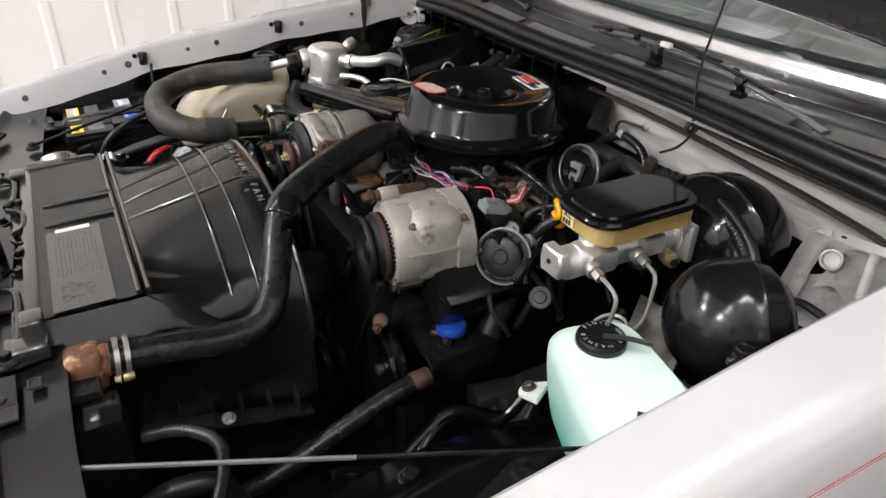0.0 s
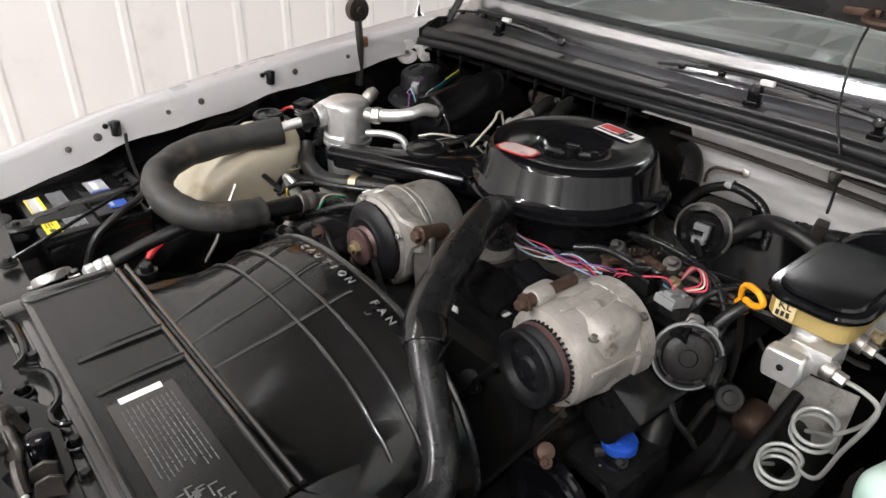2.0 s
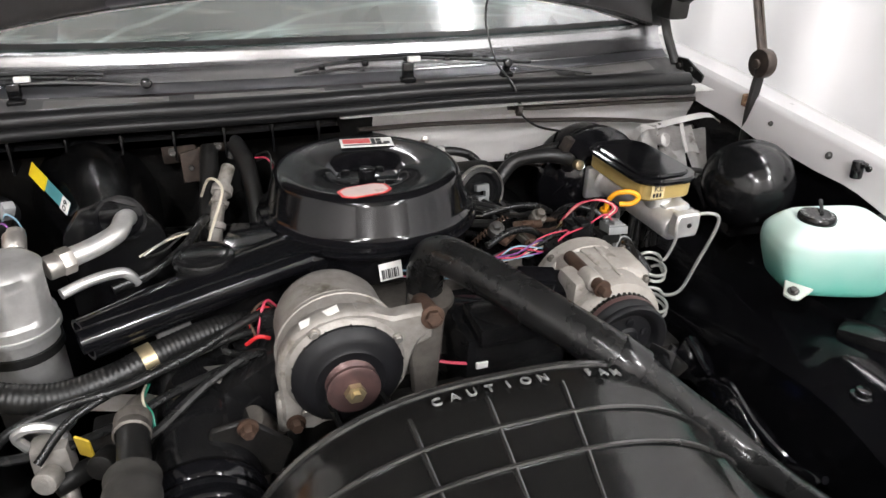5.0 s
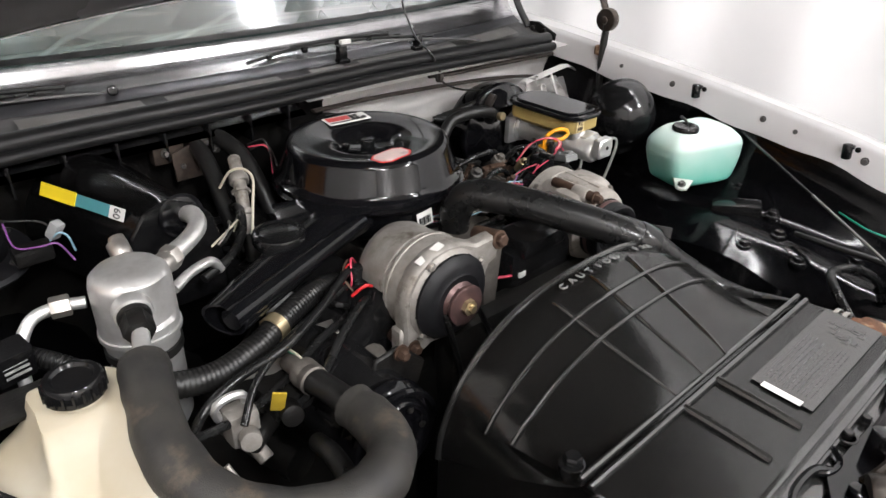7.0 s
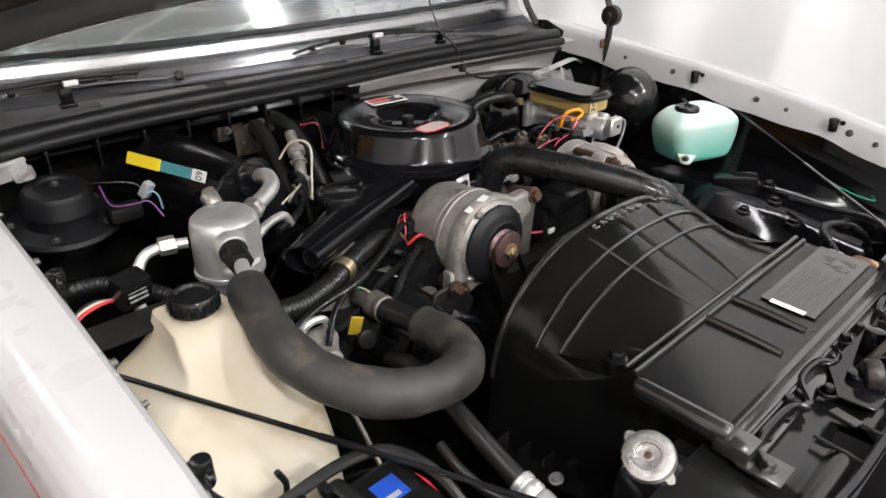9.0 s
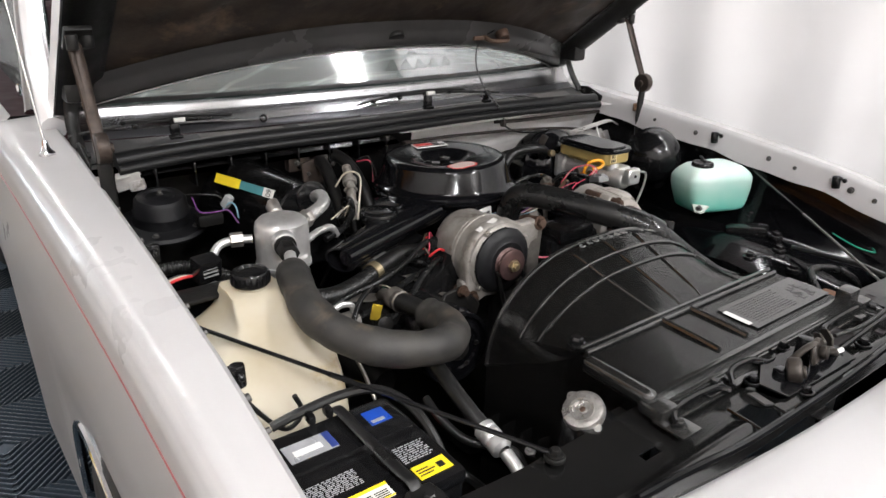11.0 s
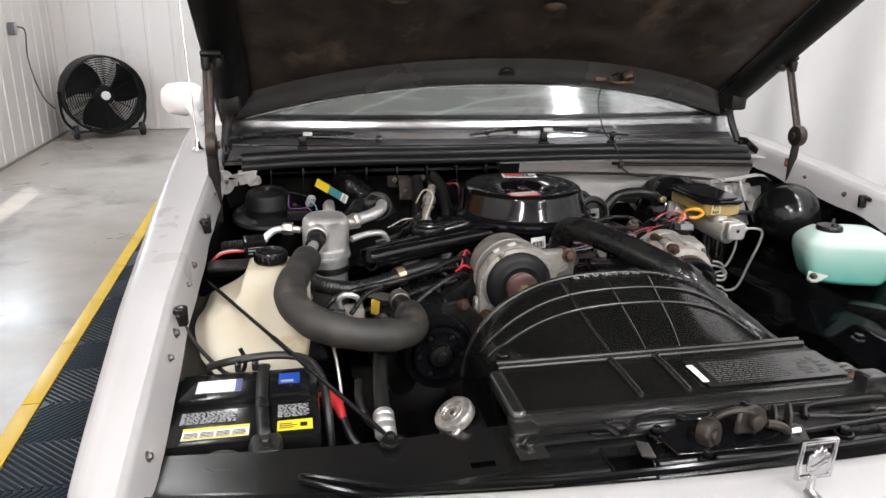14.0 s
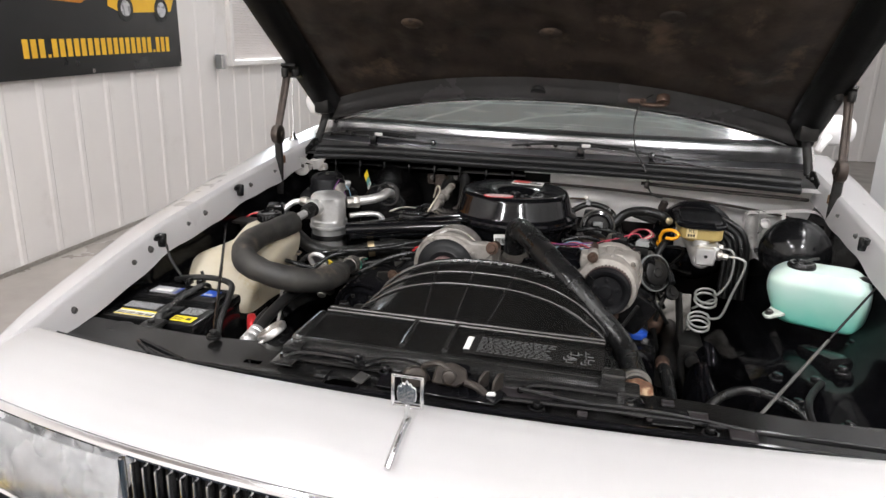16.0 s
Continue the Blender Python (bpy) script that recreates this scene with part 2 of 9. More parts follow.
HOOD_PAD = material("heat_browned_hood_underside", (0.015, 0.011, 0.009), 0.6, dark=(0.046, 0.033, 0.024), scale=11, amount=0.9, spec=0.25, stain=(0.095, 0.064, 0.043), stain_scale=6.5, stain_at=0.57, bump=0.9, bump_scale=22, rough_var=0.2)
BRACKET_PALE = material("grimy_pale_bracket_paint", (0.46, 0.445, 0.43), 0.45, dark=(0.25, 0.235, 0.22), scale=22, amount=0.8, stain=(0.10, 0.085, 0.07), stain_scale=26, stain_at=0.58)
COWL_PALE = material("dull_grey_painted_steel", (0.30, 0.29, 0.28), 0.5, dark=(0.18, 0.17, 0.16), scale=12, amount=0.6)
# darker copy of the moulding metal: the dark hood reflection is in the colour
COWL_SILVER_DIM = material("scuffed_dimmed_silver_cowl", (0.24, 0.24, 0.26), 0.36, metal=0.8, dark=(0.15, 0.15, 0.16), scale=9, amount=0.7, rough_var=0.12)
COWL = material("dusty_grey_cowl_paint", (0.17, 0.165, 0.165), 0.42, dark=(0.08, 0.078, 0.078), scale=14, amount=0.8, stain=(0.05, 0.045, 0.042), stain_scale=9, stain_at=0.6)
FW_WHITE = material("grubby_white_firewall_paint", (0.86, 0.84, 0.825), 0.34, dark=(0.72, 0.69, 0.665), scale=10, amount=0.6, stain=(0.34, 0.26, 0.20), stain_scale=9, stain_at=0.68, rough_var=0.12, coat=0.2)
GLASS_DARK = material("tinted_windscreen_glass", (0.05, 0.075, 0.07), 0.09, dark=(0.045, 0.068, 0.063), scale=3, rough_var=0.01, transmission=0.5, ior=1.5)
LAMP_SILVER = material("bright_lamp_reflector", (0.86, 0.86, 0.87), 0.30, metal=0.55, dark=(0.74, 0.74, 0.75), scale=30, amount=0.5, rough_var=0.15)
LENS = material("clear_lamp_glass", (0.93, 0.94, 0.95), 0.10, dark=(0.85, 0.86, 0.87), scale=14, transmission=0.9, rough_var=0.06, bump=0.5, bump_scale=60)
def smear_and_sheen(m):
    """Wiper smears: arcs of thin pale film, plus level streaks painted as reflections."""
    n, l = links(m)
    b = n["Principled BSDF"]
    geo = n.new("ShaderNodeNewGeometry")
    mp = n.new("ShaderNodeVectorMath")
    mp.operation = "SUBTRACT"
    mp.inputs[1].default_value = (0.2, 1.0, -0.2)
    l.new(geo.outputs["Position"], mp.inputs[0])
    st = n.new("ShaderNodeVectorMath")
    st.operation = "MULTIPLY"
    st.inputs[1].default_value = (0.9, 16.0, 16.0)
    l.new(mp.outputs[0], st.inputs[0])
    nz = n.new("ShaderNodeTexNoise")
    nz.inputs["Scale"].default_value, nz.inputs["Detail"].default_value, nz.inputs["Distortion"].default_value = 2.2, 5.0, 0.5
    l.new(st.outputs[0], nz.inputs["Vector"])
    w = n.new("ShaderNodeTexWave")
    w.wave_type, w.rings_direction, w.wave_profile = "RINGS", "SPHERICAL", "SIN"
    w.inputs["Scale"].default_value, w.inputs["Distortion"].default_value, w.inputs["Detail"].default_value, w.inputs["Detail Scale"].default_value = 4.0, 1.2, 3.0, 1.2
    l.new(mp.outputs[0], w.inputs["Vector"])
    # level streaks: pale colour standing in for ceiling reflections
    r1 = n.new("ShaderNodeMapRange")
    r1.inputs[1].default_value, r1.inputs[2].default_value, r1.inputs[3].default_value, r1.inputs[4].default_value = 0.54, 0.70, 0.0, 0.32
    l.new(nz.outputs[0], r1.inputs[0])
    r2 = n.new("ShaderNodeMapRange")
    r2.inputs[1].default_value, r2.inputs[2].default_value, r2.inputs[3].default_value, r2.inputs[4].default_value = 0.965, 1.0, 0.0, 0.14
    l.new(w.outputs["Fac"], r2.inputs[0])
    r = n.new("ShaderNodeMath")
    r.operation = "ADD"
    l.new(r1.outputs[0], r.inputs[0])
    l.new(r2.outputs[0], r.inputs[1])
    film = n.new("ShaderNodeBsdfDiffuse")
    film.inputs["Color"].default_value = (0.40, 0.48, 0.45, 1)
    mx = n.new("ShaderNodeMixShader")
    l.new(r.outputs[0], mx.inputs[0])
    l.new(b.outputs[0], mx.inputs[1])
    l.new(film.outputs[0], mx.inputs[2])
    l.new(mx.outputs[0], n["Material Output"].inputs[0])
    return m


smear_and_sheen(GLASS_DARK)
MAROON = material("maroon_trim", (0.045, 0.012, 0.016), 0.5, scale=20)
CABIN = material("dark_cabin_trim", (0.012, 0.009, 0.01), 0.7, scale=20)
TYRE = material("tyre_rubber", (0.012, 0.012, 0.012), 0.65, scale=30, bump=0.2)
WALL_WHITE = material("white_painted_sheet_metal", (0.71, 0.68, 0.658), 0.38, dark=(0.67, 0.64, 0.622), scale=3, amount=0.5, stain=(0.60, 0.57, 0.54), stain_scale=1.5, stain_at=0.6, rough_var=0.08)
CONCRETE = material("polished_concrete", (0.38, 0.35, 0.32), 0.36, dark=(0.26, 0.235, 0.212), scale=2.6, amount=0.8, stain=(0.20, 0.178, 0.158), stain_scale=1.1, stain_at=0.56, bump=0.06, bump_scale=60, rough_var=0.14)
TILE = material("black_garage_tile", (0.004, 0.0048, 0.0065), 0.36, dark=(0.007, 0.008, 0.010), scale=6, amount=0.4, vary=0.15, spec=0.5)
# blue daylight sheen is put into the specular tint; the tile is black
links(TILE)[0]["Principled BSDF"].inputs["Specular Tint"].default_value = (0.50, 0.75, 1.0, 1)
TILE_YELLOW = material("yellow_edge_tile", (0.66, 0.44, 0.02), 0.42, dark=(0.55, 0.35, 0.02), scale=8, amount=0.4)
CURTAIN = material("white_curtain_cloth", (0.82, 0.81, 0.81), 0.75, dark=(0.78, 0.77, 0.77), scale=4, amount=0.4, bump=0.1, bump_scale=300)
FAN_BLACK = material("black_fan_enamel", (0.006, 0.006, 0.007), 0.5, spec=0.3, scale=12)
BLIND = material("white_blind_slat", (0.82, 0.80, 0.79), 0.5, scale=8, amount=0.2)


def translucent(m, share):
    """Thin plastic that lets daylight glow through it."""
    n, l = links(m)
    b = n["Principled BSDF"]
    t = n.new("ShaderNodeBsdfTranslucent")
    t.inputs["Color"].default_value = (0.85, 0.80, 0.78, 1)
    mx = n.new("ShaderNodeMixShader")
    mx.inputs[0].default_value = share
    l.new(b.outputs[0], mx.inputs[1])
    l.new(t.outputs[0], mx.inputs[2])
    l.new(mx.outputs[0], n["Material Output"].inputs[0])
    return m


translucent(BLIND, 0.6)
BANNER_YELLOW = material("yellow_banner_print", (0.75, 0.44, 0.03), 0.45, dark=(0.6, 0.3, 0.02), scale=5, amount=0.4)
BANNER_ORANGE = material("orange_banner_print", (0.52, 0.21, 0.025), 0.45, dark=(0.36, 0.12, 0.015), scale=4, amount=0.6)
BANNER_BLACK = material("black_banner_vinyl", (0.016, 0.016, 0.016), 0.35, scale=5)

# ---- builders ----
AT = {}


def part(name, bm, mat, parent=None, label="", smooth=40, extra=()):
    """One mesh object, with its origin in its middle, under a thing or a part."""
    me = bpy.data.meshes.new(name)
    vs = [v.co for v in bm.verts]
    lo = Vector([min(v[i] for v in vs) for i in range(3)])
    hi = Vector([max(v[i] for v in vs) for i in range(3)])
    c = (lo + hi) / 2
    for v in bm.verts:
        v.co -= c
    bmesh.ops.recalc_face_normals(bm, faces=bm.faces[:])
    bm.to_mesh(me)
    bm.free()
    me.materials.append(mat)
    for m in extra:
        me.materials.append(m)
    me.polygons.foreach_set("use_smooth", [True] * len(me.polygons))
    me.set_sharp_from_angle(angle=radians(smooth))
    ob = new(name, me)
    ob.location = c
    AT[ob] = c
    if parent:
        ob.parent = parent
        ob.matrix_parent_inverse = Matrix.Translation(-AT[parent])
    if label:
        tagged(ob, label)
    return ob


def thing(name, base, label, category, group="", kind=""):
    ob = new(name)
    ob.empty_display_size = 0.03
    ob.location = base
    AT[ob] = Vector(base)
    return tagged(ob, label, category, group, kind)


def solo(name, bm, mat, label, category, group="", kind="", smooth=40, extra=()):
    return tagged(part(name, bm, mat, None, "", smooth, extra), label, category, group, kind)


def put(bm, m):
    bmesh.ops.transform(bm, matrix=m, verts=bm.verts[:])
    return bm


def join(*bms):
    out = bms[0]
    for b in bms[1:]:
        me = bpy.data.meshes.new("joined")
        b.to_mesh(me)
        b.free()
        out.from_mesh(me)
        bpy.data.meshes.remove(me)
    return out


def solid(verts, faces):
    bm = bmesh.new()
    vs = [bm.verts.new(v) for v in verts]
    for f in faces:
        bm.faces.new([vs[i] for i in f])
    return bm


def along(p, d, up=(0, 0, 1)):
    """A pose at p whose z axis points along d."""
    d = Vector(d).normalized()
    u = Vector(up)
    if abs(d.dot(u.normalized())) > 0.98:
        u = Vector((0, 1, 0))
    x = u.cross(d).normalized()
    y = d.cross(x)
    m = Matrix((x, y, d)).transposed().to_4x4()
    m.translation = p
    return m


def box(c, s, bev=0.003, seg=2, m=None):
    bm = bmesh.new()
    bmesh.ops.create_cube(bm, size=1.0)
    bmesh.ops.scale(bm, vec=s, verts=bm.verts[:])
    if bev:
        bmesh.ops.bevel(bm, geom=bm.edges[:], offset=min(bev, 0.45 * min(s)), segments=seg, profile=0.6, affect="EDGES")
    put(bm, (m if m else Matrix.Identity(4)) @ Matrix.Translation(c) if m else Matrix.Translation(c))
    return bm


def lathe(profile, m=None, seg=28, squash=1.0):
    """A turned body: (radius, height) pairs along its z axis."""
    bm = bmesh.new()
    rings = []
    for r, h in profile:
        if r < 1e-6:
            rings.append([bm.verts.new((0, 0, h))])
        else:
            rings.append([bm.verts.new((r * math.cos(2 * math.pi * i / seg), squash * r * math.sin(2 * math.pi * i / seg), h)) for i in range(seg)])
    for a, b in zip(rings, rings[1:]):
        for i in range(seg):
            j = (i + 1) % seg
            if len(a) == 1 and len(b) == 1:
                continue
            if len(a) == 1:
                bm.faces.new((a[0], b[i], b[j]))
            elif len(b) == 1:
                bm.faces.new((a[i], a[j], b[0]))
            else:
                bm.faces.new((a[i], a[j], b[j], b[i]))
    return put(bm, m) if m else bm


def disc(p, d, r, h, bev=0.002, seg=24):
    """A rounded solid cylinder from p along d."""
    b = min(bev, r * 0.4, h * 0.4)
    return lathe([(0, 0), (r - b, 0), (r - b * 0.3, b * 0.3), (r, b), (r, h - b), (r - b * 0.3, h - b * 0.3), (r - b, h), (0, h)], along(p, d), seg)


def bolt(p, d, r=0.008, h=0.006, washer=True):
    """A hexagon head on a washer."""
    a = lathe([(0, 0), (r * 1.45, 0), (r * 1.45, h * 0.25), (0, h * 0.25)], along(p, d), 14)
    b = lathe([(0, h * 0.2), (r, h * 0.2), (r, h), (r * 0.8, h * 1.2), (0, h * 1.2)], along(p, d), 6)
    return join(a, b) if washer else (a.free(), b)[1]


def spline(pts, n=8):
    """A smooth line through the points."""
    p = [Vector(q) for q in pts]
    p = [2 * p[0] - p[1]] + p + [2 * p[-1] - p[-2]]
    out = []
    for a, b, c, d in zip(p, p[1:], p[2:], p[3:]):
        for i in range(n):
            t = i / n
            out.append(0.5 * (2 * b + (c - a) * t + (2 * a - 5 * b + 4 * c - d) * t * t + (3 * b - a - 3 * c + d) * t ** 3))
    out.append(p[-2])
    return out


def tube(pts, r, seg=10, n=6, ridge=0.0, pitch=0.0, flat=1.0, hollow=0.0):
    """A hose or bar of radius r through the points; ridge and pitch corrugate it."""
    line = spline(pts, n) if n else [Vector(q) for q in pts]
    if ridge:
        fine, step = [line[0]], pitch / 4
        for a, b in zip(line, line[1:]):
            k = max(1, round((b - a).length / step))
            fine += [a.lerp(b, (i + 1) / k) for i in range(k)]
        line = fine
    bm = bmesh.new()
    up, rings = Vector((0.02, 0.01, 1)), []
    for i, p in enumerate(line):
        t = (line[min(i + 1, len(line) - 1)] - line[max(i - 1, 0)]).normalized()
        x = up.cross(t)
        if x.length < 0.15:
            x = Vector((0, 1, 0)).cross(t)
        x.normalize()
        y = t.cross(x)
        up = y if rings else up
        rr = r(i / (len(line) - 1)) if callable(r) else r
        if ridge and i % 4 in (0, 1):
            rr -= ridge
        rings.append([bm.verts.new(p + rr * (math.cos(2 * math.pi * k / seg) * x + flat * math.sin(2 * math.pi * k / seg) * y)) for k in range(seg)])
    for a, b in zip(rings, rings[1:]):
        for i in range(seg):
            j = (i + 1) % seg
            bm.faces.new((a[i], a[j], b[j], b[i]))
    if hollow:
        for ring, q in ((rings[0], line[1] - line[0]), (rings[-1], line[-2] - line[-1])):
            c = sum((v.co for v in ring), Vector()) / seg
            inner = [bm.verts.new(c + (v.co - c) * hollow) for v in ring]
            deep = [bm.verts.new(c + (v.co - c) * hollow + q.normalized() * 0.03) for v in ring]
            for i in range(seg):
                j = (i + 1) % seg
                bm.faces.new((ring[i], ring[j], inner[j], inner[i]))
                bm.faces.new((inner[i], inner[j], deep[j], deep[i]))
            bm.faces.new(deep)
    else:
        bm.faces.new(rings[0])
        bm.faces.new(rings[-1][::-1])
    return bm


def plate(poly, h, m=None, bev=0.0015, hole=None):
    """A flat plate: its outline in x and y, pushed up by h in z."""
    bm = bmesh.new()
    vs = [bm.verts.new((x, y, 0)) for x, y in poly]
    f = bm.faces.new(vs)
    ex = bmesh.ops.extrude_face_region(bm, geom=[f])
    bmesh.ops.translate(bm, vec=(0, 0, h), verts=[v for v in ex["geom"] if isinstance(v, bmesh.types.BMVert)])
    if bev:
        bmesh.ops.bevel(bm, geom=bm.edges[:], offset=bev, segments=1, affect="EDGES")
    return put(bm, m) if m else bm


def sheet(f, nu, nv, thick=0.0, closed=False):
    """A sheet f(u, v) with u and v from 0 to 1, given a thickness."""
    bm = bmesh.new()
    g = [[bm.verts.new(f(i / nu, j / nv)) for j in range(nv + 1)] for i in range(nu + 1)]
    for i in range(nu):
        for j in range(nv):
            bm.faces.new((g[i][j], g[i + 1][j], g[i + 1][j + 1], g[i][j + 1]))
    if thick:
        bmesh.ops.solidify(bm, geom=bm.faces[:], thickness=thick)
    return bm


def lerp_table(table, x):
    for (a, b), (c, d) in zip(table, table[1:]):
        if x <= c:
            return b + (d - b) * (x - a) / (c - a) if x > a else b
    return table[-1][1]


def words(name, text, size, m, mat, parent, depth=0.0006, label=""):
    """Lettering, as a mesh, on its own pose."""
    cu = bpy.data.curves.new(name, "FONT")
    cu.body, cu.size, cu.extrude, cu.align_x, cu.align_y = text, size, depth, "CENTER", "CENTER"
    ob = new(name, cu)
    me = bpy.data.meshes.new_from_object(ob.evaluated_get(bpy.context.evaluated_depsgraph_get()))
    bpy.data.objects.remove(ob)
    bpy.data.curves.remove(cu)
    bm = bmesh.new()
    bm.from_mesh(me)
    bpy.data.meshes.remove(me)
    return part(name, put(bm, m), mat, parent, label)


def bars(rows, m, h=0.0008):
    """Plain bars for print that cannot be read: (x, y, width, height) on a pose."""
    out = None
    for x, y, w, t in rows:
        b = solid([(x, y, 0), (x + w, y, 0), (x + w, y + t, 0), (x, y + t, 0), (x, y, h), (x + w, y, h), (x + w, y + t, h), (x, y + t, h)],
                  [(0, 3, 2, 1), (4, 5, 6, 7), (0, 1, 5, 4), (1, 2, 6, 5), (2, 3, 7, 6), (3, 0, 4, 7)])
        out = join(out, b) if out else b
    return put(out, m)

# ---- the garage ----
WALL_X, BACK_Y, FRONT_Y, FAR_X = -2.98, 8.8, -4.5, 4.2


def wall_run(length, top, pitch=0.30, rib=0.06, depth=0.008, cut=None):
    """Ribbed sheet-metal cladding in x (along) and z, facing +y, with an opening (x0, x1, z0, z1)."""
    xs = [0.0]
    x = 0.1
    while x < length - 0.05:
        xs += [x, x + 0.015, x + rib - 0.015, x + rib]
        x += pitch
    xs += [length]
    if cut:
        xs = sorted(xs + [cut[0], cut[1]])

    def off(x):
        q = (x - 0.1) % pitch
        if x < 0.1 or q > rib:
            return 0.0
        return depth * min(1.0, q / 0.015, (rib - q) / 0.015)
    zs = [0.0, 0.06, 1.0, 2.0, top]
    if cut:
        zs = sorted(zs + [cut[2], cut[3]])
    bm = bmesh.new()
    g = {}
    for i, x in enumerate(xs):
        for j, z in enumerate(zs):
            g[i, j] = bm.verts.new((x, off(x), z))
            g[i, j, 1] = bm.verts.new((x, -0.12, z))
    for i in range(len(xs) - 1):
        for j in range(len(zs) - 1):
            mx, mz = (xs[i] + xs[i + 1]) / 2, (zs[j] + zs[j + 1]) / 2
            if cut and cut[0] < mx < cut[1] and cut[2] < mz < cut[3]:
                continue
            if xs[i + 1] - xs[i] < 1e-6 or zs[j + 1] - zs[j] < 1e-6:
                continue
            bm.faces.new((g[i, j], g[i + 1, j], g[i + 1, j + 1], g[i, j + 1]))
            bm.faces.new((g[i, j, 1], g[i, j + 1, 1], g[i + 1, j + 1, 1], g[i + 1, j, 1]))
    bmesh.ops.dissolve_degenerate(bm, dist=1e-5, edges=bm.edges[:])
    # close the rim of the slab and the reveal of the opening
    rim = [e for e in bm.edges if e.is_boundary]
    for e in rim:
        a, b = e.verts
        if a.co.y > -0.1 and b.co.y > -0.1:
            pa = next((v for v in bm.verts if abs(v.co.x - a.co.x) < 1e-6 and abs(v.co.z - a.co.z) < 1e-6 and v.co.y < -0.1), None)
            pb = next((v for v in bm.verts if abs(v.co.x - b.co.x) < 1e-6 and abs(v.co.z - b.co.z) < 1e-6 and v.co.y < -0.1), None)
            if pa and pb:
                bm.faces.new((a, b, pb, pa))
    return bm


WIN = (5.02, 6.54, 1.10, 2.10)      # along the wall, and up
L = BACK_Y - FRONT_Y
# cladding along x, facing +y, turned to face +x on the wall beside the car
m_west = ROOM @ Matrix(((0, 1, 0, WALL_X), (-1, 0, 0, BACK_Y), (0, 0, 1, 0), (0, 0, 0, 1)))
tagged(part("wall_west", put(wall_run(L, CEIL, cut=(BACK_Y - WIN[1], BACK_Y - WIN[0], WIN[2], WIN[3])), m_west), WALL_WHITE, smooth=20),
       "white ribbed sheet-metal garage wall", "wall", kind="structure")
m_back = ROOM @ Matrix(((-1, 0, 0, FAR_X), (0, -1, 0, BACK_Y), (0, 0, 1, 0), (0, 0, 0, 1)))
tagged(part("wall_north", put(wall_run(FAR_X - WALL_X, CEIL), m_back), WALL_WHITE, smooth=20), "white ribbed sheet-metal garage end wall", "wall", kind="structure")
tagged(part("wall_east", put(box((FAR_X + 0.08, (BACK_Y + FRONT_Y) / 2, CEIL / 2), (0.15, L, CEIL), 0), ROOM), WALL_WHITE), "plain white garage wall", "wall", kind="structure")
tagged(part("wall_south", put(box(((FAR_X + WALL_X) / 2, FRONT_Y - 0.08, CEIL / 2), (FAR_X - WALL_X, 0.15, CEIL), 0), ROOM), WALL_WHITE), "plain white garage front wall", "wall", kind="structure")
tagged(part("ceiling", put(box(((FAR_X + WALL_X) / 2, (BACK_Y + FRONT_Y) / 2, CEIL + 0.08), (FAR_X - WALL_X + 0.3, L + 0.3, 0.14), 0), ROOM), WALL_WHITE), "white garage ceiling", "ceiling", kind="structure")
tagged(part("floor", put(box(((FAR_X + WALL_X) / 2, (BACK_Y + FRONT_Y) / 2, -0.11), (FAR_X - WALL_X + 0.3, L + 0.3, 0.2), 0), ROOM), CONCRETE), "worn polished grey concrete garage floor", "floor", kind="structure")
# base trim along the clad wall
tagged(part("baseboard", put(box((WALL_X + 0.022, (BACK_Y + FRONT_Y) / 2, 0.0), (0.012, L - 0.1, 0.03), 0.002), ROOM), STEEL), "thin metal base trim along the ribbed wall", "trim", kind="structure")

# a housing above each lamp, the added front pair included
for lx, ly, power in LAMPS:
    fx = thing("ceiling_light", ROOM @ Vector((lx, ly, CEIL)), "long white ceiling strip light", "light", "ceiling strip lights")
    part("housing", put(box((lx, ly, CEIL - 0.06), (0.2, 1.32, 0.10), 0.01), ROOM), WALL_WHITE, fx)

# window with a closed blind
win = tagged(part("window_1", put(join(
    box((WALL_X - 0.03, (WIN[0] + WIN[1]) / 2, WIN[2] - 0.012), (0.17, WIN[1] - WIN[0] + 0.14, 0.05), 0.006),
    box((WALL_X - 0.03, (WIN[0] + WIN[1]) / 2, WIN[3] + 0.03), (0.14, WIN[1] - WIN[0] + 0.14, 0.06), 0.006),
    box((WALL_X - 0.03, WIN[0] - 0.03, (WIN[2] + WIN[3]) / 2), (0.14, 0.06, WIN[3] - WIN[2]), 0.006),
    box((WALL_X - 0.03, WIN[1] + 0.03, (WIN[2] + WIN[3]) / 2), (0.14, 0.06, WIN[3] - WIN[2]), 0.006)), ROOM), WALL_WHITE),
    "white framed window with a lowered white blind", "window", kind="structure")
pane = part("pane", put(box((WALL_X - 0.10, (WIN[0] + WIN[1]) / 2, (WIN[2] + WIN[3]) / 2), (0.006, WIN[1] - WIN[0], WIN[3] - WIN[2]), 0), ROOM), LENS, win, "clear window glass")
pane.visible_shadow = False
slat0 = None
z = WIN[2] + 0.03
while z < WIN[3]:
    b = put(box((0, 0, 0), (0.024, WIN[1] - WIN[0] - 0.03, 0.0008), 0), ROOM @ pose(WALL_X - 0.02, (WIN[0] + WIN[1]) / 2, z, 0, 69, 0))
    if slat0 is None:
        slat0 = part("slat", b, BLIND, win)
        z0 = z
    else:
        b.free()
        c = slat0.copy()
        scene.collection.objects.link(c)
        c.location = slat0.location + Vector((0, 0, z - z0))
    z += 0.024
wl = bpy.data.lights.new("window_daylight", "AREA")
wl.shape, wl.size, wl.size_y, wl.energy, wl.color = "RECTANGLE", 0.95, 1.45, 85.0, (0.78, 0.90, 1.0)
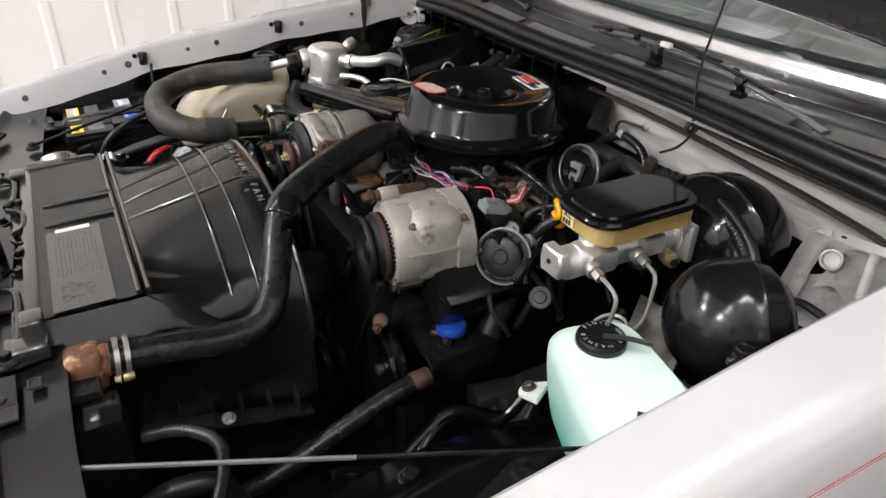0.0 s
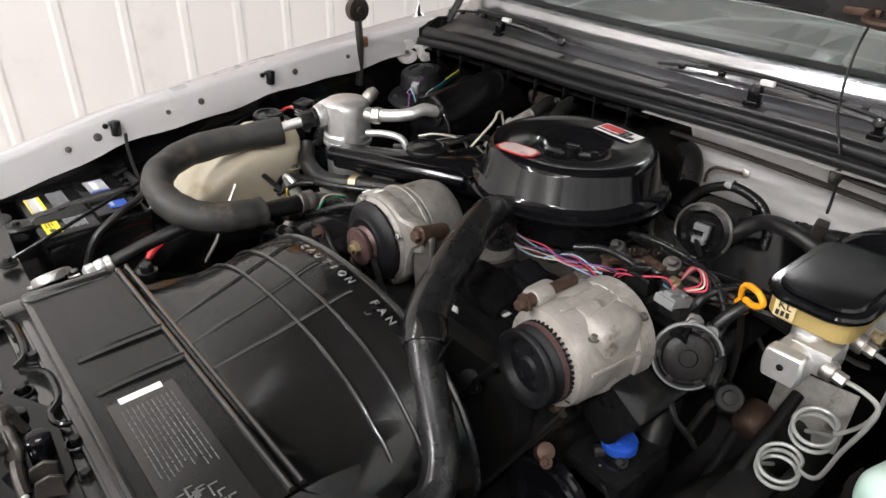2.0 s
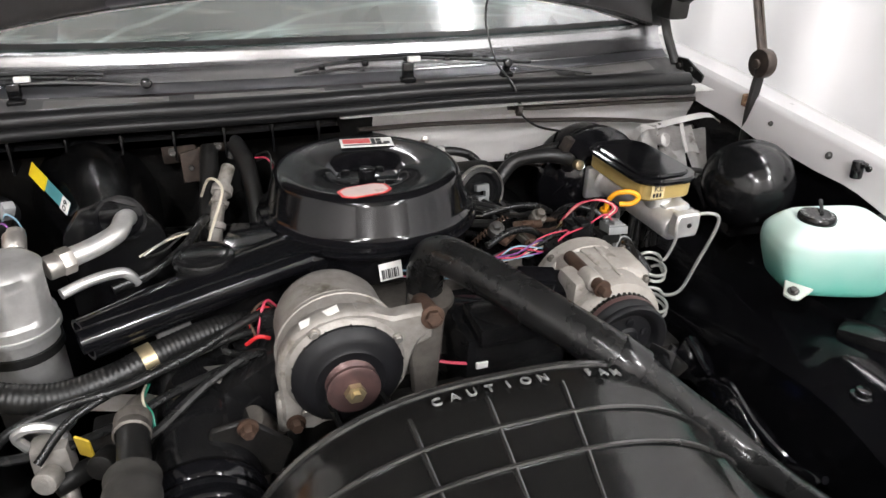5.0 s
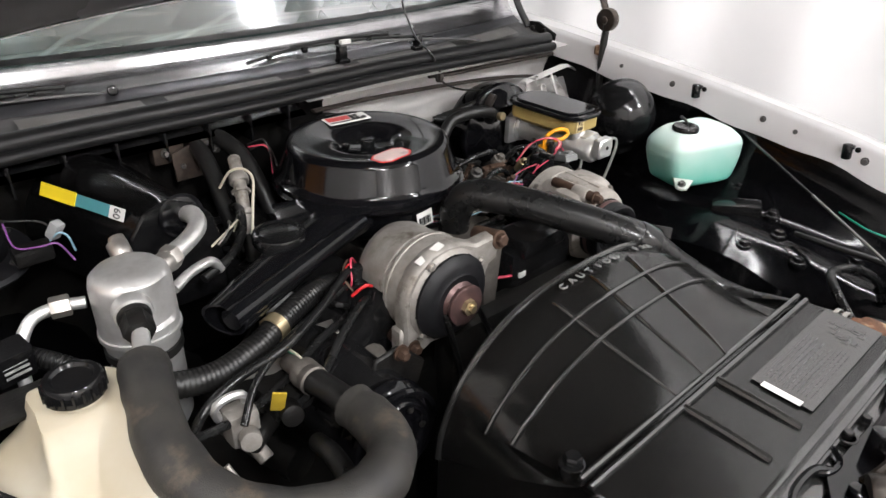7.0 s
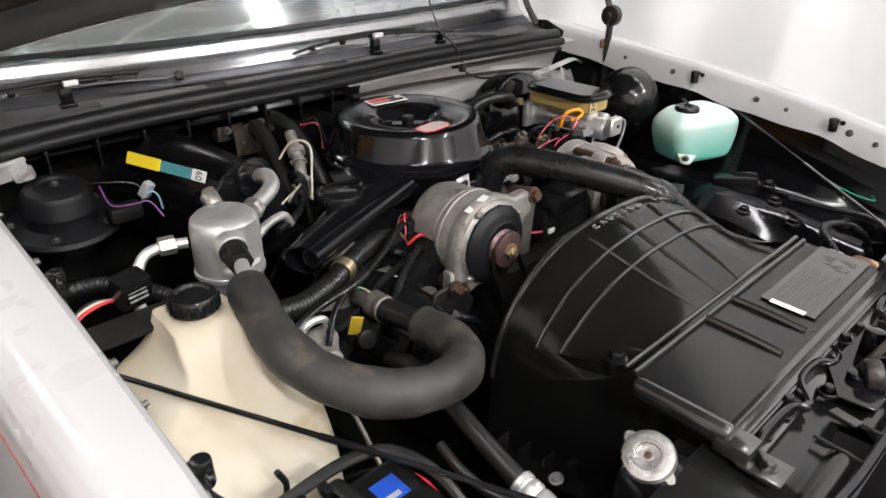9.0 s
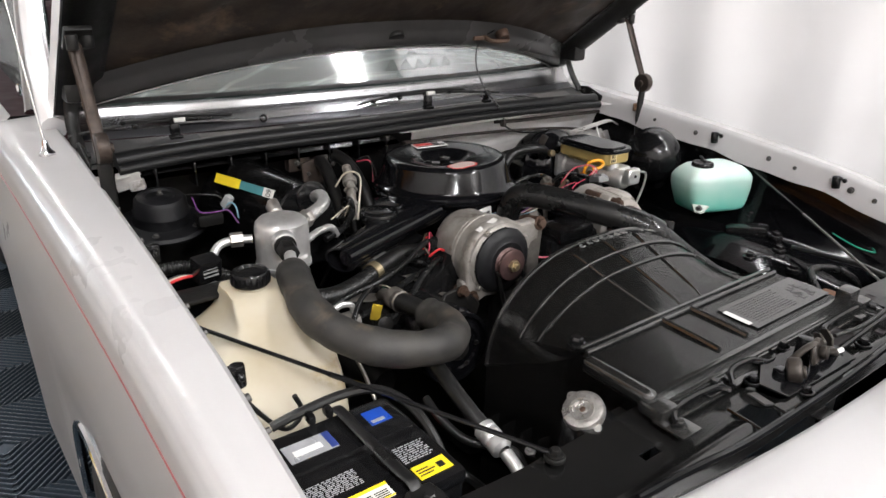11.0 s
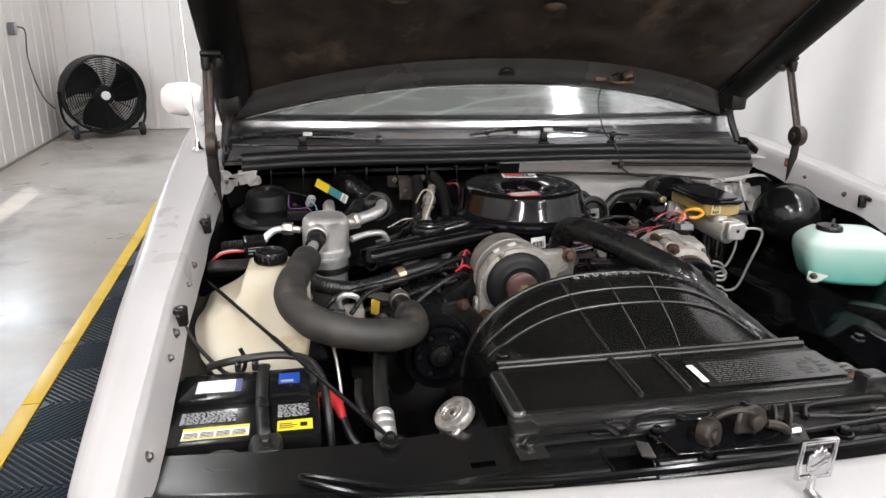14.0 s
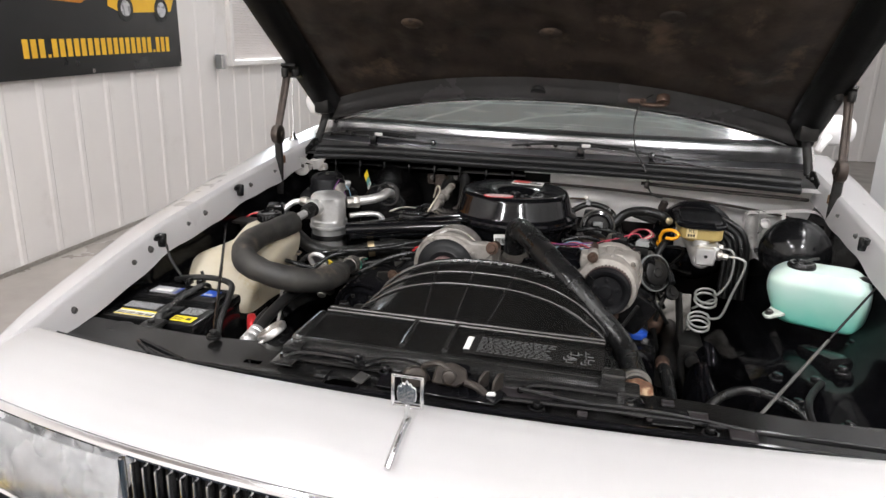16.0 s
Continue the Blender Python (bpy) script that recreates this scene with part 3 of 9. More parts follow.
wlo = new("window_daylight", wl)
wlo.matrix_world = ROOM @ Matrix.Translation((WALL_X + 0.03, (WIN[0] + WIN[1]) / 2, (WIN[2] + WIN[3]) / 2)) @ pose(0, 0, 0, 0, -90, 0)

# curtain beside the car
def curtain_at(u, v):
    y = -2.6 + 6.3 * u
    w = 0.022 * math.sin(11 * u * 6.3 + 1.8 * math.sin(9 * u)) + 0.040 * noise.noise(Vector((u * 9 + v * 0.8, v * 1.2, 3))) + 0.020 * noise.noise(Vector((u * 30 + v * 3, v * 4, 9))) + 0.010 * abs(noise.noise(Vector((u * 46 + v * 9, v * 12, 5))))
    return ROOM @ Vector((1.95 + w * (0.35 + 0.65 * (1 - v)), y, 0.03 + (CEIL - 0.25) * v))


solo("curtain", sheet(curtain_at, 260, 90, 0.0), CURTAIN, "white cloth curtain hanging in soft folds beside the car", "curtain")
rail = solo("curtain_rail", put(tube([(1.95, -2.7, CEIL - 0.2), (1.95, 0.5, CEIL - 0.2), (1.95, 3.8, CEIL - 0.2)], 0.014), ROOM), STEEL, "steel rail carrying the white curtain", "rail")

# outlets and cord
def outlet_box(y, z):
    o = thing("outlet_box", ROOM @ Vector((WALL_X, y, z)), "small grey electrical outlet box on the ribbed wall", "outlet", "outlet boxes")
    part("body", put(box((WALL_X + 0.045, y, z), (0.055, 0.075, 0.12), 0.006), ROOM), GREY_PLASTIC, o)
    part("cover", put(box((WALL_X + 0.076, y, z), (0.008, 0.066, 0.105), 0.003), ROOM), BLIND, o, "pale cover plate")
    return o


outlet_box(7.23, 1.22)
outlet_box(4.74, 1.11)
solo("power_cord", put(tube([(WALL_X + 0.08, 7.25, 1.24), (WALL_X + 0.12, 7.34, 1.20), (WALL_X + 0.06, 7.5, 0.95), (WALL_X + 0.06, 7.62, 0.7), (WALL_X + 0.1, 7.7, 0.5), (WALL_X + 0.12, 7.95, 0.36)], 0.007, 6), ROOM), RUBBER, "grey fan cord plugged into the wall outlet", "cord")

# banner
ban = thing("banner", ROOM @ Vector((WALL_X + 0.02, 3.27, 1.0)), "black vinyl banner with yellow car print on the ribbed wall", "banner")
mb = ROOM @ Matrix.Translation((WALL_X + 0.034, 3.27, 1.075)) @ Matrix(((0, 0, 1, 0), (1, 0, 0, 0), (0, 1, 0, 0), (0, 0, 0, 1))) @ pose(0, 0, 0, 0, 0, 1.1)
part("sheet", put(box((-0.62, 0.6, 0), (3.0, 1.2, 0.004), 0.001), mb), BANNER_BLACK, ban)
letters = []
random.seed(4)
x = -0.72
for k in range(24):
    wdt = 0.032 if k in (3, 20) else 0.055
    hgt = 0.018 if k in (3, 20) else 0.105
    letters.append((x, 0.115, wdt * 0.78, hgt))
    x += wdt + 0.008
part("lettering", bars(letters, mb @ Matrix.Translation((0, 0, 0.003))), BANNER_YELLOW, ban, "yellow bars of lettering")
# mostly unseen stretch, widened and coloured for the orange reflections in the bay
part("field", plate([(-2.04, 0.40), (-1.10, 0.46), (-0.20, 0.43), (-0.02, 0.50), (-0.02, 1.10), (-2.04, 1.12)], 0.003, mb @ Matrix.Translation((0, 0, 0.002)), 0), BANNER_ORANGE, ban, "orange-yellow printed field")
body = part("field", plate([(0.06, 0.42), (0.20, 0.38), (0.78, 0.40), (0.84, 0.50), (0.80, 0.66), (0.62, 0.72), (0.50, 0.90), (0.28, 0.92), (0.10, 0.72)], 0.003, mb @ Matrix.Translation((0, 0, 0.002)), 0), BANNER_YELLOW, ban, "yellow printed car body")
for wx in (0.24, 0.66):
    part("printed_wheel", lathe([(0, 0), (0.085, 0), (0.085, 0.002), (0, 0.002)], mb @ Matrix.Translation((wx, 0.41, 0.0045)), 24), BANNER_BLACK, body)
    part("printed_rim", lathe([(0, 0), (0.052, 0), (0.052, 0.002), (0, 0.002)], mb @ Matrix.Translation((wx, 0.41, 0.0068)), 24), SILVER_INK, body, "silver printed wheel")
for gx, gy in ((-2.08, 0.02), (0.86, 0.02), (-0.15, 0.02)):
    part("grommet", lathe([(0.006, 0), (0.013, 0.0), (0.013, 0.003), (0.006, 0.003)], mb @ Matrix.Translation((gx, gy, 0.002)), 12), STEEL, ban)

# drum fan
FC = Vector((-2.80, 8.20, 0.482))
FD = Vector((0.42, -0.9, 0)).normalized()
fan = thing("drum_fan", (FC.x, FC.y, 0), "large black drum fan on wheels by the wall", "fan")
mf = along(FC, FD) @ Matrix.Scale(1.06, 4)
part("drum", lathe([(0.40, -0.17), (0.42, -0.165), (0.425, 0), (0.42, 0.165), (0.40, 0.17), (0.405, 0.0), (0.40, -0.17)], mf, 40), FAN_BLACK, fan)
for s in (-1, 1):
    rings = None
    for r in (0.06, 0.085, 0.11, 0.135, 0.16, 0.185, 0.21, 0.235, 0.26, 0.285, 0.31, 0.335, 0.36, 0.385):
        pts = [mf @ Vector((r * math.cos(a), r * math.sin(a), s * (0.165 - 0.02 * r))) for a in [i * math.pi / 16 for i in range(33)]]
        t = tube(pts, 0.0042, 5, 0)
        rings = join(rings, t) if rings else t
    for i in range(12):
        a = i * math.pi / 6
        rings = join(rings, tube([mf @ Vector((0.05 * math.cos(a), 0.05 * math.sin(a), s * 0.165)), mf @ Vector((0.41 * math.cos(a), 0.41 * math.sin(a), s * 0.157))], 0.004, 5, 0))
    part("grille", rings, FAN_BLACK, fan)
for i in range(3):
    def blade(u, v, a=i * 2 * math.pi / 3):
        r = 0.06 + 0.32 * u
        th = a + (v - 0.5) * (1.5 - 0.25 * u) + 0.5 * u
        return mf @ Vector((r * math.cos(th), r * math.sin(th), (v - 0.5) * 0.12))
    part("blade", sheet(blade, 8, 6, 0.004), FAN_BLACK, fan)
part("hub", disc(mf @ Vector((0, 0, 0.14)), FD, 0.05, 0.035), PAPER, fan, "white round hub badge")
part("motor", disc(mf @ Vector((0, 0, -0.1)), FD, 0.11, 0.2), FAN_BLACK, fan)
side = FD.cross(Vector((0, 0, 1)))
for s in (-1, 1):
    part("stand_leg", tube([FC + side * s * 0.46 + Vector((0, 0, 0.05)), FC + side * s * 0.45 + Vector((0, 0, -0.25)), FC + side * s * 0.36 + Vector((0, 0, -0.40)) + FD * 0.14], 0.016, 8), FAN_BLACK, fan)
    wc = FC + side * s * 0.36 + FD * 0.16
    w = part("wheel", lathe([(0.03, -0.025), (0.075, -0.025), (0.08, -0.015), (0.08, 0.015), (0.075, 0.025), (0.03, 0.025), (0.03, -0.025)], along((wc.x, wc.y, 0.081), side), 20), TYRE, fan)
    part("rim", disc(Vector((wc.x, wc.y, 0.081)) - side * 0.028, side, 0.03, 0.056), STEEL, w, "bright wheel hub")
part("axle", tube([FC + side * 0.38 + FD * 0.16 + Vector((0, 0, -0.40)), FC - side * 0.38 + FD * 0.16 + Vector((0, 0, -0.40))], 0.012, 8, 0), FAN_BLACK, fan)

# ---- the car ----
car = thing("car", (0, 1.2, 0), "white coupe with its long hood raised over the engine bay", "car")
TOP = [(-0.17, 0.829), (-0.06, 0.858), (0.0, 0.874), (0.1, 0.898), (0.33, 0.948), (0.66, 0.990), (1.1, 1.03), (1.4, 1.046), (1.6, 1.05)]
ARCH_Y, ARCH_Z, ARCH_R, ARCH_H = 0.60, 0.31, 0.42, 0.29


def fender_line(y):
    t = lerp_table(TOP, y)
    g = 0.042 * y - 0.10 * max(0.0, 0.02 - y)
    lip = 0.003 * math.sin(19 * y + 1.0) + 0.002 * math.sin(41 * y)
    return [(0.728, t - 0.064 + lip), (0.732, t - 0.05), (0.739, t - 0.026), (0.745, t - 0.007), (0.752, t), (0.775, t - 0.002),
            (0.795 + g, t - 0.009), (0.808 + g, t - 0.022), (0.8145 + g, t - 0.042), (0.8175 + g, t - 0.075), (0.824 + g, t - 0.15), (0.830 + g, t - 0.23), (0.832 + g, t - 0.33)]


def fender_sheet(side):
    def f(u, v):
        y = -0.165 + 1.615 * u
        line = fender_line(y)
        k = v * 13
        if k <= 12:
            i = min(int(k), 11)
            a, b = line[i], line[i + 1]
            q = k - i
            return Vector((side * (a[0] + (b[0] - a[0]) * q), y, a[1] + (b[1] - a[1]) * q))
        d = abs(y - ARCH_Y)
        low = ARCH_Z + ARCH_H * max(0.0, 1 - (d / ARCH_R) ** 3) ** (1 / 3) if d < ARCH_R else 0.24
        return Vector((side * (line[12][0] - 0.01 * (k - 12)), y, line[12][1] + (min(low, line[12][1] - 0.02) - line[12][1]) * (k - 12)))
    return sheet(f, 54, 39, 0.0012)


for s, nm in ((-1, "passenger"), (1, "driver")):
    fd = part("fender", fender_sheet(s), PAINT, car, "glossy white front fender")
    # pinstripe
    for off, w in ((-0.078, 0.0006), (-0.083, 0.0004)):
        part("pinstripe", tube([(s * (0.8186 + 0.042 * y - 0.10 * max(0.0, 0.02 - y)), y, lerp_table(TOP, y) + off) for y in (-0.16, -0.04, 0.2, 0.5, 0.8, 1.1, 1.4)], w, 6, 4), STRIPE_RED, fd, "thin dark red pinstripe")
    arch = [(s * 0.858, ARCH_Y + ARCH_R * math.copysign(abs(math.cos(a)) ** 0.667, math.cos(a)), ARCH_Z + ARCH_H * math.sin(a) ** 0.667) for a in [math.pi * i / 24 for i in range(25)]]
    part("arch_moulding", tube(arch, 0.009, 8, 3), CHROME, fd, "bright wheel-arch moulding")
    # bolts and clips on the inner flange
    for y, r in ((-0.03, 0.0060), (0.062, 0.0048), (0.235, 0.0040), (0.29, 0.0055), (0.43, 0.0034), (0.50, 0.0046), (0.72, 0.0046), (0.86, 0.0034)):
        part("bolt", bolt((s * 0.7370, y, lerp_table(TOP, y) - 0.032), (-s, 0, 0.3), r, 0.005), STEEL_DULL, fd)
    for y in (0.323, 0.656):
        t = lerp_table(TOP, y) - 0.028
        part("hood_clip", join(disc((s * 0.732, y, t - 0.014), (0, 0.1, 1), 0.0095, 0.030, 0.003, 14), box((s * 0.735, y, t + 0.010), (0.016, 0.018, 0.008), 0.003),
                               disc((s * 0.737, y - 0.016, t + 0.008), (-s, 0, 0), 0.0055, 0.006)), BLACK_SATIN, fd, "black hood bumper clip")
    # wheel
    wh = part("wheel", lathe([(0.20, -0.1), (0.29, -0.1), (0.32, -0.08), (0.325, 0), (0.32, 0.08), (0.29, 0.1), (0.20, 0.1), (0.20, -0.1)], along((s * 0.76, ARCH_Y, 0.325), (1, 0, 0)), 36), TYRE, car, "black front tyre")
    part("rim", disc((s * 0.70, ARCH_Y, 0.325), (s, 0, 0), 0.195, 0.14, 0.02), CHROME, wh, "bright wheel disc")

# header panel, from the rear edge beside the radiator to the grille
def header_back(x):
    return -0.100 + 0.085 * (abs(x) / 0.75) ** 2.0


def header(u, v):
    x = -0.7515 + 1.503 * u
    yb = header_back(x)
    zb = 0.872 - 0.014 * (abs(x) / 0.75) ** 2
    yf = -0.268 + 0.185 * x * x
    drop = (zb - 0.824) / 0.046
    prof = [(0, -0.03), (0.0, -0.004), (0.04, 0.0), (0.25, -0.002), (0.5, -0.010), (0.75, -0.022), (0.94, -0.038), (1.0, -0.046)]
    k = v * 7
    i = min(int(k), 6)
    a, b = prof[i], prof[i + 1]
    q = k - i
    return Vector((x, yb + (yf - yb) * (a[0] + (b[0] - a[0]) * q), zb + drop * (a[1] + (b[1] - a[1]) * q)))


hp = part("header_panel", sheet(header, 40, 21, 0.0012), PAINT, car, "glossy white header panel above the grille")
part("seam", tube([(x, header_back(x) - 0.004 + 0.002, 0.8735 - 0.014 * (abs(x) / 0.75) ** 2) for x in (-0.47, -0.4, -0.3)], 0.001, 5, 3), SOOT, hp)


def front_edge(x):
    return -0.268 + 0.185 * x * x, 0.823


part("front_moulding", tube([(x, front_edge(x)[0] - 0.006, front_edge(x)[1] - 0.004) for x in [-0.8 + 0.1 * i for i in range(17)]], 0.007, 8, 3), CHROME, hp, "bright moulding along the nose")
# face below the moulding: headlamps and grille
part("nose", sheet(lambda u, v: Vector((-0.8 + 1.6 * u, front_edge(-0.8 + 1.6 * u)[0] + 0.03, front_edge(-0.8 + 1.6 * u)[1] - 0.004 - 0.3 * v)), 24, 6, 0.002), SOOT, car, "dark nose panel behind the grille")
for s in (-1, 1):
    def lamp(u, v, s=s):
        x = 0.405 + 0.36 * u
        y, z = front_edge(x)
        return Vector((s * x, y - 0.010 - 0.012 * math.sin(math.pi * v) - 0.006 * math.sin(math.pi * u) + (0.03 * max(0, u - 0.8) / 0.2), z - 0.02 - 0.13 * v))
    hl = part("headlamp", sheet(lamp, 18, 10, 0.003), LENS, car, "clear rectangular headlamp")
    part("reflector", sheet(lambda u, v, s=s: Vector((s * (0.41 + 0.35 * u), front_edge(0.41 + 0.35 * u)[0] + 0.012 + 0.012 * math.sin(23 * u + 3 * v) * math.sin(9 * v) + 0.006 * math.sin(41 * u), front_edge(0.41 + 0.35 * u)[1] - 0.022 - 0.126 * v)), 60, 24, 0.002), LAMP_SILVER, hl, "bright faceted lamp reflector")
    for xx in (0.400, 0.772):
        part("bezel", tube([(s * xx, front_edge(xx)[0] - 0.012, front_edge(xx)[1] - 0.012), (s * xx, front_edge(xx)[0] - 0.012, front_edge(xx)[1] - 0.155)], 0.005, 6, 0), CHROME, hl)
    part("bezel", tube([(s * x, front_edge(x)[0] - 0.012, front_edge(x)[1] - 0.155) for x in (0.4, 0.5, 0.6, 0.7, 0.77)], 0.005, 6, 2), CHROME, hl)
gr = part("grille", tube([(x, front_edge(x)[0] - 0.008, front_edge(x)[1] - 0.155) for x in (-0.39, -0.2, 0, 0.2, 0.39)], 0.007, 8, 3), CHROME, car, "black grille with bright vertical bars")
for i in range(39):
    x = -0.385 + 0.77 * i / 38
    y, z = front_edge(x)
    part("grille_bar", box((x, y - 0.004, z - 0.085), (0.0032, 0.018, 0.135), 0.001), BRUSHED, gr)
    part("grille_slot", box((x + 0.010, y + 0.008, z - 0.085), (0.010, 0.010, 0.135), 0.003), BLACK_SATIN, gr)
part("bumper", sheet(lambda u, v: Vector((-0.86 + 1.72 * u, -0.31 + 0.07 * (abs(-0.86 + 1.72 * u) / 0.86) ** 3 - 0.02 * math.sin(math.pi * v), 0.60 - 0.17 * v)), 24, 6, 0.01), CHROME, car, "chrome front bumper")

# hood ornament
orn = part("hood_ornament", join(
    box((-0.037, -0.150, 0.936), (0.040, 0.0045, 0.0045), 0.001), box((-0.037, -0.150, 0.893), (0.040, 0.0045, 0.0045), 0.001),
    box((-0.0565, -0.150, 0.9145), (0.0045, 0.0045, 0.047), 0.001), box((-0.0175, -0.150, 0.9145), (0.0045, 0.0045, 0.047), 0.001)), BRUSHED, car, "square chrome stand-up hood ornament")
me0 = along((-0.037, -0.1515, 0.9145), (0, -1, 0))
em = part("emblem", join(plate([(-0.006, -0.017), (0.006, -0.017), (0.012, -0.012), (0.0135, -0.004), (0.0125, 0.007), (0.010, 0.010), (0.0075, 0.009), (0.006, 0.015), (0.003, 0.0125), (0.0, 0.019), (-0.003, 0.0125), (-0.006, 0.015), (-0.0075, 0.009), (-0.010, 0.010), (-0.0125, 0.007), (-0.0135, -0.004), (-0.012, -0.012)], 0.004, me0, 0.001),
                         tube([(-0.037, -0.150, 0.899), (-0.037, -0.150, 0.862)], 0.004, 8, 0)), BRUSHED, orn)
for dz in (0.0, -0.006):
    part("emblem_wave", tube([me0 @ Vector((a, dz + 0.55 * a + 0.0012 * math.sin(500 * a), 0.0042)) for a in (-0.010, -0.005, 0.0, 0.005, 0.010)], 0.0007, 6, 4), STEEL_DULL, em, "dark wavy line")
part("spear", tube([(-0.037, -0.148, 0.874), (-0.037, -0.17, 0.872), (-0.037, -0.205, 0.864), (-0.037, -0.235, 0.854)], lambda q: 0.0055 - 0.001 * q, 8, 4), BRUSHED, orn)

# ---- hood ----
def hood_rear(x):
    return 1.112 + 0.165 * (abs(x) / 0.73) ** 2.2


HS = 0.70                                # rise for each metre forward
HN = Vector((0, HS, 1)).normalized()


def hood_pt(x, y, off=0.0):
    return Vector((x, y, 1.072 + HS * (1.277 - y))) + off * HN


def hood_sheet(x0, x1, y0, y1, off, nu=40, nv=40, rough_=0.0, seed=0):
    def f(u, v):
        x = x0 + (x1 - x0) * u
        ya = y0(x) if callable(y0) else y0
        y = ya + (y1 - ya) * v
        d = off + min(1.0, v * 9, (1 - v) * 9) * min(1.0, u * 12, (1 - u) * 12) * rough_ * (noise.noise(Vector((x * 6, y * 6, seed))) + 0.4 * noise.noise(Vector((x * 19, y * 19, seed))))
        return hood_pt(x, y, d)
    return sheet(f, nu, nv, 0.0)


hood = part("hood", join(hood_sheet(-0.755, 0.755, hood_rear, 0.10, 0.045, 24, 24),
                         sheet(lambda u, v: hood_pt(-0.755, hood_rear(0.755) + (0.10 - hood_rear(0.755)) * u, 0.0 + 0.045 * v), 20, 2),
                         sheet(lambda u, v: hood_pt(0.755, hood_rear(0.755) + (0.10 - hood_rear(0.755)) * u, 0.0 + 0.045 * v), 20, 2),
                         sheet(lambda u, v: hood_pt(-0.755 + 1.51 * u, hood_rear(-0.755 + 1.51 * u), 0.045 * v), 24, 2),
                         sheet(lambda u, v: hood_pt(-0.755 + 1.51 * u, 0.10, 0.045 * v), 24, 2)), PAINT, car, "raised white hood, dark underneath")
part("inner_panel", hood_sheet(-0.67, 0.67, lambda x: hood_rear(x) - 0.060, 0.13, 0.027, 70, 70, 0.020, 5), HOOD_PAD, hood, "heat-browned black hood underside")
part("rear_lip", sheet(lambda u, v: hood_pt(-0.735 + 1.47 * u, hood_rear(-0.735 + 1.47 * u) - 0.076 * v - 0.001, 0.002 - 0.010 * math.sin(math.pi * min(1.0, v * 1.5)) + 0.020 * v ** 2), 48, 16, 0.002), LIP_GREY, hood, "smooth grey painted rear lip of the hood")
for s in (-1, 1):
    part("side_rail", sheet(lambda u, v, s=s: hood_pt(s * (0.752 - 0.09 * v), hood_rear(0.7) + 0.01 + (0.12 - hood_rear(0.7)) * u, -0.002 - 0.012 * math.sin(math.pi * min(1, v * 1.2)) + 0.02 * v), 30, 6, 0.002), SOOT, hood, "dark folded side rail")
part("latch_loop", join(tube([hood_pt(0.265, 1.09, 0.01), hood_pt(0.265, 1.07, -0.02), hood_pt(0.30, 1.065, -0.026), hood_pt(0.325, 1.07, -0.018), hood_pt(0.325, 1.085, 0.012)], 0.006, 8), disc(hood_pt(0.318, 1.075, 0.01), -HN, 0.018, 0.022),
                        box(hood_pt(0.25, 1.09, 0.004), (0.05, 0.03, 0.012), 0.004)), BROWN_STEEL, hood, "rusty under-hood lamp bracket")
part("drain_hole", disc(hood_pt(-0.022, 1.072, 0.012), -HN, 0.022, 0.012), SOOT, hood, "oval hole in the hood panel")
for x, y in ((-0.33, 0.84), (0.02, 0.86), (0.3, 0.80), (-0.31, 0.55)):
    part("pad_scar", put(lathe([(0, 0), (0.025, 0.002), (0.03, 0.006), (0.0, 0.010)], None, 12, 0.7), Matrix.Translation(hood_pt(x, y, 0.008)) @ along((0, 0, 0), HN)), HOOD_PAD, hood)

